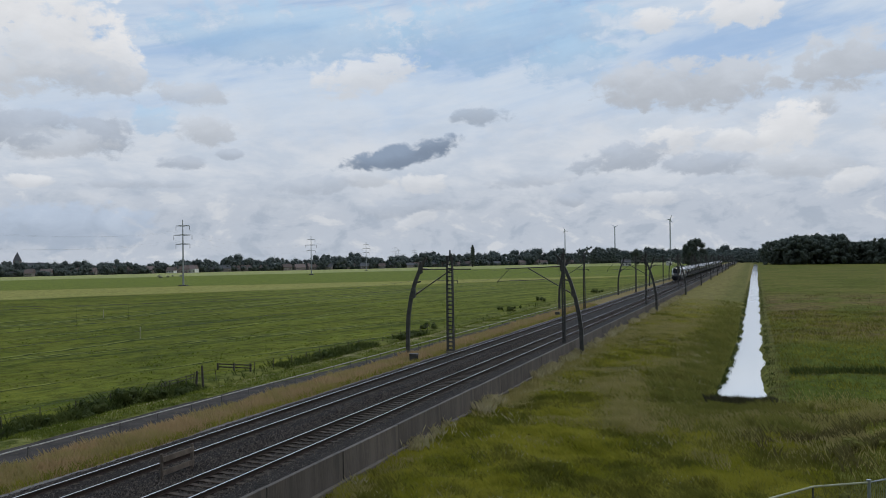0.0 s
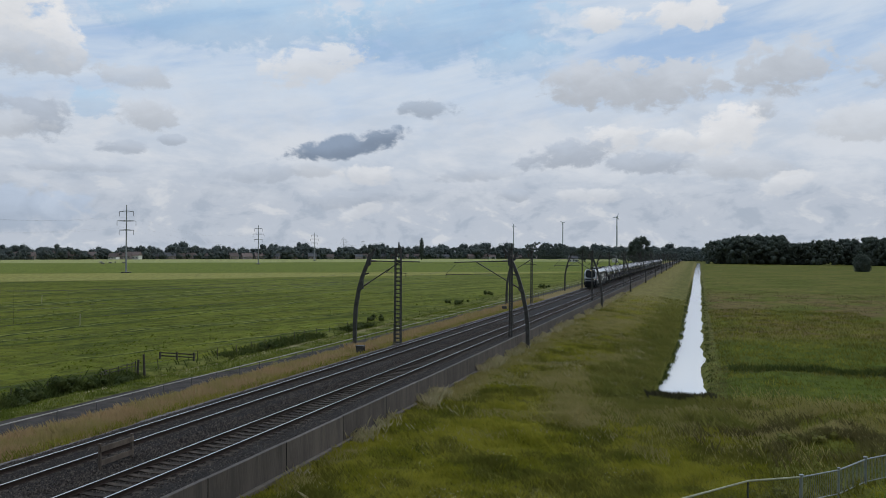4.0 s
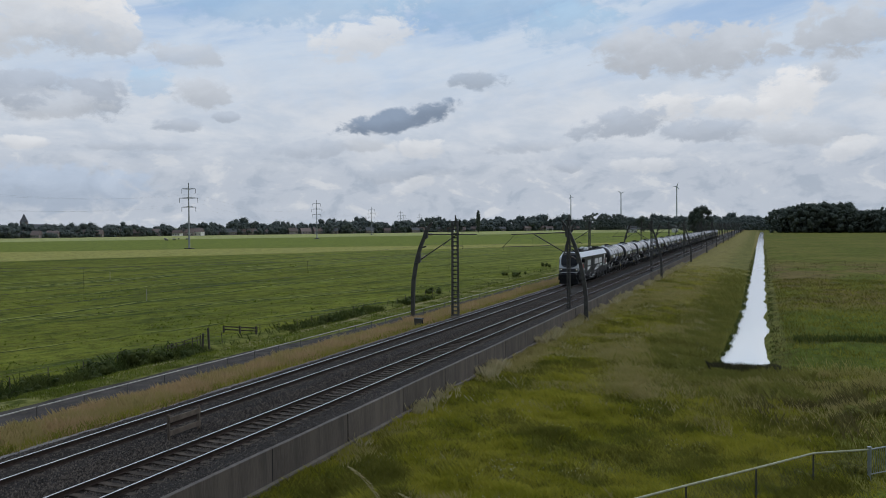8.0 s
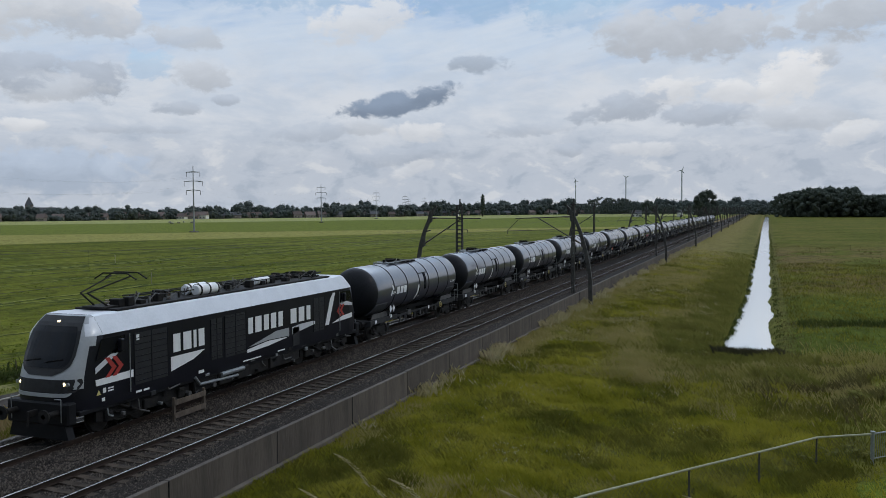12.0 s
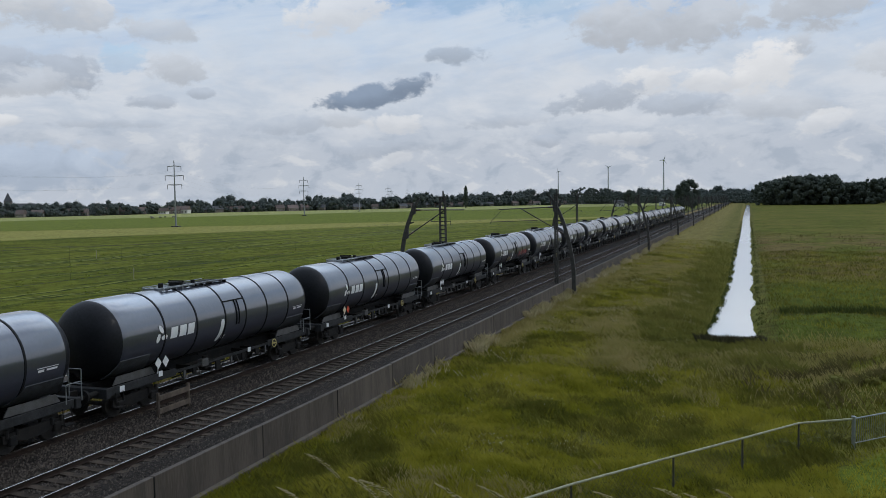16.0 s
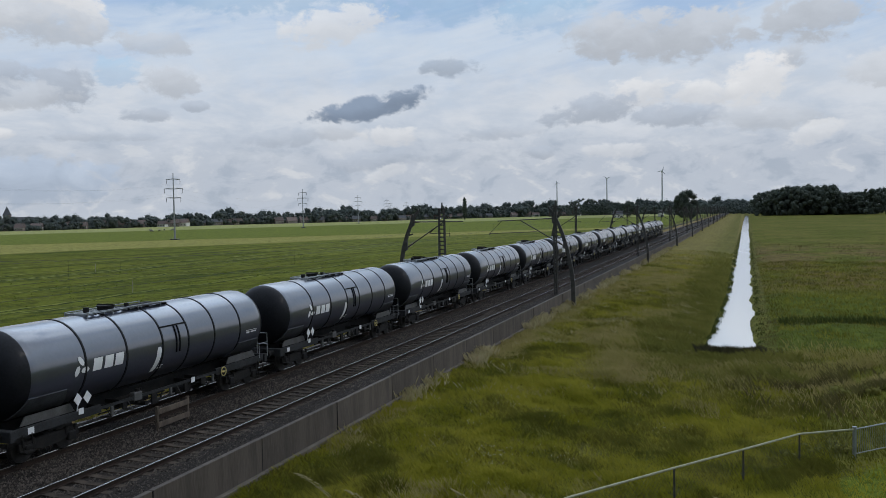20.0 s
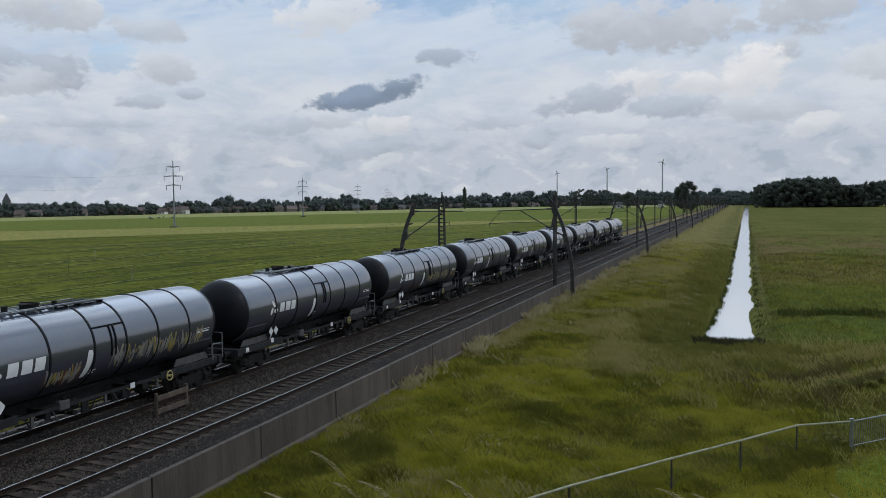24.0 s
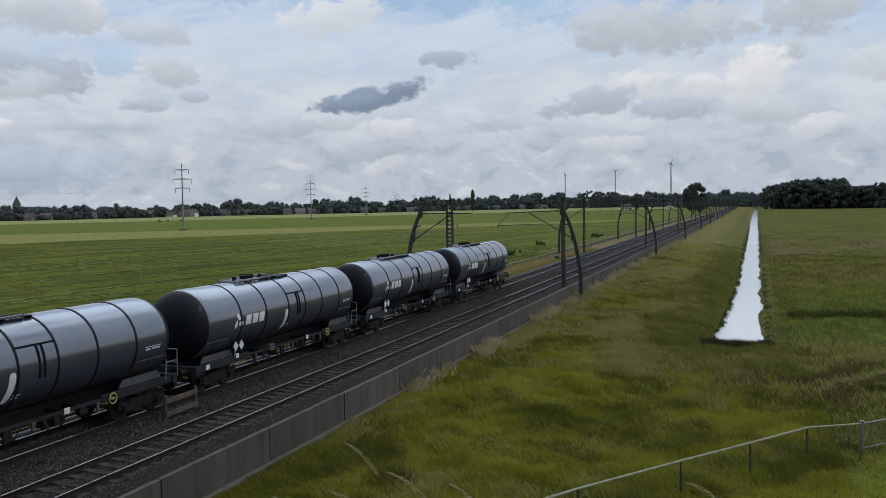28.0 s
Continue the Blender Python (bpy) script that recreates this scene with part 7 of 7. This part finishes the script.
def crown_cloud(lobes, leaf, per, squash=1.0, core=0.70):
    """Leaf clumps on the skins of overlapping lobes: vertices and triangles."""
    vs = []
    for cx, cy, cz, r in lobes:
        if core:      # the dense inside of the crown
            c = np.array([cx, cy, cz]) + BALL_V * (r * core * (0.76 + 0.48 * RNG.random((len(BALL_V), 1)))) * np.array([1, 1, squash])
            vs.append(c[BALL_F].reshape(-1, 3))
        n = max(int(per * r * r), 8)
        d = RNG.normal(size=(n, 3))
        d /= np.linalg.norm(d, axis=1)[:, None]
        rad = r * (0.70 + 0.34 * RNG.random(n))
        c = np.array([cx, cy, cz]) + d * rad[:, None] * np.array([1, 1, squash])
        e = RNG.normal(size=(n, 3, 3))
        e -= 0.7 * (e * d[:, None, :]).sum(-1, keepdims=True) * d[:, None, :]
        e /= np.linalg.norm(e, axis=2)[:, :, None]
        vs.append((c[:, None, :] + e * leaf * RNG.uniform(0.6, 1.3, (n, 1, 1))).reshape(-1, 3))
    v = np.concatenate(vs)
    return v, np.arange(len(v)).reshape(-1, 3)


def lobes_for(h, w, n, rnd, low=0.25, size=1.0):
    out = []
    for k in range(n):
        u = rnd.random()
        z = h * (low + (0.92 - low) * u)
        wide = w * math.sin(math.pi * (0.18 + 0.72 * u)) * (0.62 if size == 1.0 else 0.74) * (1.0 if size == 1.0 else math.sqrt(rnd.uniform(0.3, 1.0)))
        a = rnd.uniform(0, 2 * math.pi)
        out.append((wide * math.cos(a), wide * math.sin(a), z, w * rnd.uniform(0.24, 0.42) * size))
    return out


def tree(x, y, h, w, label, name="tree", lean=0.0, n=16, leaf=0.55, low=0.25, per=60, size=1.0):
    rnd = random.Random(int(x * 7 + y))
    e = empty(name, label, "tree", at=pose(x, y, float(lie(x, y))))
    bm = tube(B(), (0, 0, -0.3), (lean, 0, h * 0.55), h * 0.022, 9, h * 0.012)
    for k in range(7):
        a, z = rnd.uniform(0, 6.28), h * rnd.uniform(0.25, 0.5)
        tube(bm, (lean * z / h, 0, z), (w * 0.4 * math.cos(a) + lean, w * 0.4 * math.sin(a), z + h * rnd.uniform(0.15, 0.35)), h * 0.009, 6, h * 0.003)
    part("trunk", bm, M["trunk"], e, "dark trunk with limbs")
    if name == "poplar":
        lb = [(0.2 * w * math.sin(2.4 * k), 0.2 * w * math.cos(3.1 * k), h * (0.10 + 0.86 * k / 17), w * (0.22 + 0.55 * math.sin(math.pi * (0.12 + 0.80 * k / 17)))) for k in range(18)]
    else:
        lb = [(a + lean, b, c, d) for a, b, c, d in lobes_for(h, w, n, rnd, low, size)]
    v, f = crown_cloud(lb, leaf, per)
    link_mesh("crown", mesh_from("crown", v, f), M["leaf"], e, "dense dark green crown")


def far_trees():
    """The village's trees, as one belt of crowns."""
    rnd = random.Random(3)
    vs = []
    for k in range(640):
        az = rnd.uniform(-62, 3)
        D = far_distance(az) + rnd.uniform(-12, 70)
        h = rnd.uniform(7.2, 13.6) * (D / 950) * (1.25 if rnd.random() < 0.12 else 1)
        if -46 < az < -36:
            h *= 0.9
        w = h * rnd.uniform(0.8, 1.25)
        a = radians(az)
        v, f = crown_cloud(lobes_for(h, w, 16, rnd, 0.06, 0.72), 0.036 * h, 1300 / (h * h))
        vs.append(v + np.array([D * math.sin(a), D * math.cos(a), -2.0]))
    v = np.concatenate(vs)
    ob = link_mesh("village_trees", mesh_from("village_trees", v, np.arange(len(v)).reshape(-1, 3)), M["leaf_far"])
    tagged(ob, "belt of garden trees round the far village, haze in their leaf colour", "trees", kind="stuff")
    vs = []
    for k in range(520):      # hedges and scrub below the trees
        az = rnd.uniform(-62, 3)
        D = far_distance(az) + rnd.uniform(-16, 20)
        h = rnd.uniform(3.0, 6.5)
        a = radians(az)
        v, f = crown_cloud([(rnd.uniform(-4, 4), rnd.uniform(-2, 2), h * 0.45, h * 0.55) for _ in range(3)], 0.8, 9)
        vs.append(v + np.array([D * math.sin(a), D * math.cos(a), -2.0]))
    v = np.concatenate(vs)
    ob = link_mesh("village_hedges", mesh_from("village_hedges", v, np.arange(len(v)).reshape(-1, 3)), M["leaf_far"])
    tagged(ob, "dark hedges and scrub at the edge of the village", "hedge", kind="stuff")
    # taller open rows near the railway
    vs = []
    for k in range(30):
        az = -10.8 + 0.17 * k + rnd.uniform(-0.1, 0.1)
        D = 1250 + rnd.uniform(-30, 30)
        h = rnd.uniform(20, 27) if k < 16 else rnd.uniform(12, 18)
        a = radians(az)
        v, f = crown_cloud(lobes_for(h, h * 0.50, 30, rnd, 0.14, 0.62), 0.7, 1500 / (h * h), 1.0, 0.6)
        vs.append(v + np.array([D * math.sin(a), D * math.cos(a), -2.0]))
    for k in range(46):
        az = -4.6 + 0.125 * k
        D = 1150 + rnd.uniform(-40, 120)
        h = rnd.uniform(9, 17)
        a = radians(az)
        v, f = crown_cloud(lobes_for(h, h * 0.7, 18, rnd, 0.08, 0.7), 0.8, 900 / (h * h))
        vs.append(v + np.array([D * math.sin(a), D * math.cos(a), -2.0]))
    v = np.concatenate(vs)
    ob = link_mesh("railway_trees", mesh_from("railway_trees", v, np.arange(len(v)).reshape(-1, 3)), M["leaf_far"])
    tagged(ob, "tall open-crowned trees beyond the meadow by the railway", "trees", kind="stuff")


def wood():
    rnd = random.Random(8)
    vs = []
    for k in range(190):
        az = rnd.uniform(0.9, 22)
        D = 905 + rnd.uniform(0, 60)
        h = 29.5 * (0.86 + 0.2 * rnd.random()) * float(np.interp(az, [0.8, 1.5, 3, 5.0, 5.9, 6.6, 9, 12, 22], [0.72, 0.9, 1.0, 1.0, 0.72, 0.78, 0.95, 0.86, 0.8]))
        a = radians(az)
        v, f = crown_cloud(lobes_for(h, h * 0.66, 40, rnd, 0.04, 0.46), 0.55, 4600 / (h * h))
        vs.append(v + np.array([D * math.sin(a), D * math.cos(a), -2.1]))
    v = np.concatenate(vs)
    ob = link_mesh("wood", mesh_from("wood", v, np.arange(len(v)).reshape(-1, 3)), M["leaf"])
    tagged(ob, "dense dark deciduous wood behind the meadow", "wood", kind="stuff")


def shrub(x, y, h, w, label="dark green shrub by the meadow ditch", m="reed"):
    e = empty("shrub", label, "shrub", "ditch shrubs", pose(x, y, float(lie(x, y)) - 0.1))
    rnd = random.Random(int(x * 13 + y * 3))
    v, f = crown_cloud([(rnd.uniform(-w, w) * 0.5, rnd.uniform(-w, w) * 0.5, h * rnd.uniform(0.3, 0.7), h * 0.42) for _ in range(7)], 0.10, 420, 1.0, 0.7)
    link_mesh("foliage", mesh_from("foliage", v, f), M[m], e)
    bm = B()
    for k in range(5):
        tube(bm, (0, 0, 0), (rnd.uniform(-w, w) * 0.4, rnd.uniform(-w, w) * 0.4, h * 0.7), 0.025, 5, 0.008)
    part("stems", bm, M["trunk"], e)


def stalks():
    """Tall grass stalks close to the camera, on the slope on which it stands."""
    made = []
    spots = [(-2.17, 6.24), (-2.05, 6.06), (-1.81, 6.12), (-1.5, 6.10), (-0.18, 6.22), (-0.12, 6.18), (-0.22, 6.16), (-0.5, 6.12), (-0.74, 6.04), (0.36, 6.20), (-2.5, 5.97), (-1.2, 6.08)]
    rnd = random.Random(21)
    for k, (x, z) in enumerate(spots):
        y = 4.3
        gz = float(lie(x + 0.25, y))
        e = empty("grass_stalk", "tall bleached grass stalk with a nodding seed head", "grass stalk", "tall grass stalks", pose(x + 0.45, y, gz))
        h = z - gz
        bend = rnd.uniform(0.35, 0.6)

        def arch(u):
            return Vector((-bend * u**2.4, 0.0, h * (u - 0.16 * u**4) / 0.84))
        pts = [arch(u / 10) for u in range(11)]
        bm = B()
        for p, q in zip(pts, pts[1:]):
            tube(bm, p, q, 0.0038, 5, 0.003)
        part("stem", bm, M["grass_green"], e)
        vs = []
        for j in range(140):
            u = 0.82 + 0.22 * j / 140
            c = arch(u)
            sp = 0.009 * math.sin(math.pi * (j + 8) / 156)
            o = Vector((rnd.uniform(-1, 1), rnd.uniform(-1, 1), rnd.uniform(-1, 1))) * sp
            d = Vector((-0.016 + rnd.uniform(-0.004, 0.004), rnd.uniform(-0.005, 0.005), 0.004))
            n = Vector((rnd.uniform(-1, 1), rnd.uniform(-1, 1), 0)).normalized() * 0.0045
            vs += [c + o - n, c + o + n, c + o + d * 1.6]
        v = np.array([tuple(p) for p in vs])
        link_mesh("seed_head", mesh_from("seed_head", v, np.arange(len(v)).reshape(-1, 3)), M["grass_seed"], e)
        made.append((e, x + 0.45, y, gz, rnd.uniform(0, 6.28), rnd.uniform(4, 8)))
    return made


bank_grass()
verge_grass()
meadow_grass()
reeds()
ballast_stones()
flowers()
far_trees()
wood()
tree(-40, 640, 24.0, 11.5, "lone full-crowned dark green tree beside the railway", lean=1.4, n=64, leaf=0.40, low=0.14, per=70, size=0.56)
tree(-321, 1000, 27, 3.6, "slim dark poplar rising above the village", "poplar", leaf=0.6, per=30)
tree(-121, 985, 17, 11, "round garden tree near a white house", n=12, leaf=0.6, per=30)
tree(95, 560, 9, 6, "young pale poplar in front of the wood", "poplar", n=10, leaf=0.4, low=0.1)
for k in range(9):      # low clumps among the reeds
    shrub(-41.0 + 0.5 * math.sin(k * 2.3), 37.5 + 1.75 * k, 0.65 + 0.2 * math.sin(k * 1.7), 1.9, "low dark green clump of willowherb and reeds")
for sx, sy, sh, sw in ((-38.9, 52.6, 1.3, 1.8), (-41.5, 49.5, 1.1, 2.0), (-41.3, 46.0, 1.0, 2.2), (-41.0, 77.0, 0.9, 2.6), (-40.8, 84.0, 0.9, 3.0), (-40.5, 99.0, 1.4, 2.4), (-41.0, 103.5, 1.2, 2.0), (-42.4, 113, 1.0, 2.6), (-43.3, 154, 1.0, 3.4), (-43.0, 159, 0.8, 2.4), (-44.3, 188, 1.1, 3.0), (-41.0, 240, 1.2, 4.0)):
    shrub(sx, sy, sh, sw)
for sx, sy, sh, sw in ((0.9, 35.0, 0.35, 0.9), (1.8, 35.6, 0.40, 1.0), (2.7, 36.2, 0.45, 1.1), (3.6, 37.0, 0.5, 1.0), (4.6, 47.2, 0.85, 1.0), (0.2, 33.8, 0.3, 0.7), (6.2, 48.6, 0.6, 1.6), (-2.0, 57.0, 0.5, 1.6), (-4.2, 58.6, 0.6, 1.8), (-0.6, 57.2, 0.5, 1.5)):
    shrub(sx, sy, sh, sw, "low dark bramble in the rough grass", "sedge")
STALKS = stalks()

# ---------------------------------------------------------------- what moves
SECONDS = 28.0
# front of the train along the track: seconds, metres
RUN = [(0.0, 273.9), (4.0, 189.4), (8.0, 105.0), (12.0, 20.6), (17.0, -84.9), (21.0, -169.2), (24.0, -232.0), (26.0, -274.0), (27.0, -295.0), (28.0, -315.9)]


def front_at(t):
    """Cubic through RUN, with the slopes of its neighbours."""
    ts, ps = [r[0] for r in RUN], [r[1] for r in RUN]
    sl = [(ps[min(i + 1, len(ps) - 1)] - ps[max(i - 1, 0)]) / (ts[min(i + 1, len(ts) - 1)] - ts[max(i - 1, 0)]) for i in range(len(ts))]
    i = max(k for k in range(len(ts) - 1) if ts[k] <= t)
    h = ts[i + 1] - ts[i]
    u = (t - ts[i]) / h
    return ((2 * u**3 - 3 * u**2 + 1) * ps[i] + (u**3 - 2 * u**2 + u) * h * sl[i] + (-2 * u**3 + 3 * u**2) * ps[i + 1] + (u**3 - u**2) * h * sl[i + 1])


def motions():
    times = [0.5 * k for k in range(57)]
    walk(LOCO, [(t, pose(TRACKS[0], front_at(t), 0)) for t in times])
    for k, w in enumerate(WAGONS):
        walk(w, [(t, pose(TRACKS[0], front_at(t) + 23.0 + LENGTH * k, 0)) for t in times])
    for e, x, y, z, ph, amp in STALKS:
        walk(e, [(0.5 * k, pose(x, y, z, 2 * math.sin(1.3 * k + ph), -3 + amp * math.sin(0.9 * k + ph) + 2 * math.sin(2.3 * k), 0)) for k in range(57)])
    for r, hub in ROTORS:
        walk(r, [(0.5 * k, pose(0, -3.6, hub, 0, 30 * k, 0)) for k in range(57)])
    walk(BACKDROP, [(t, pose(EYE.x, EYE.y, EYE.z, 0, 0, -0.58 + 2.05 * t / SECONDS)) for t in (0.0, 7.0, 14.0, 21.0, 28.0)])


motions()
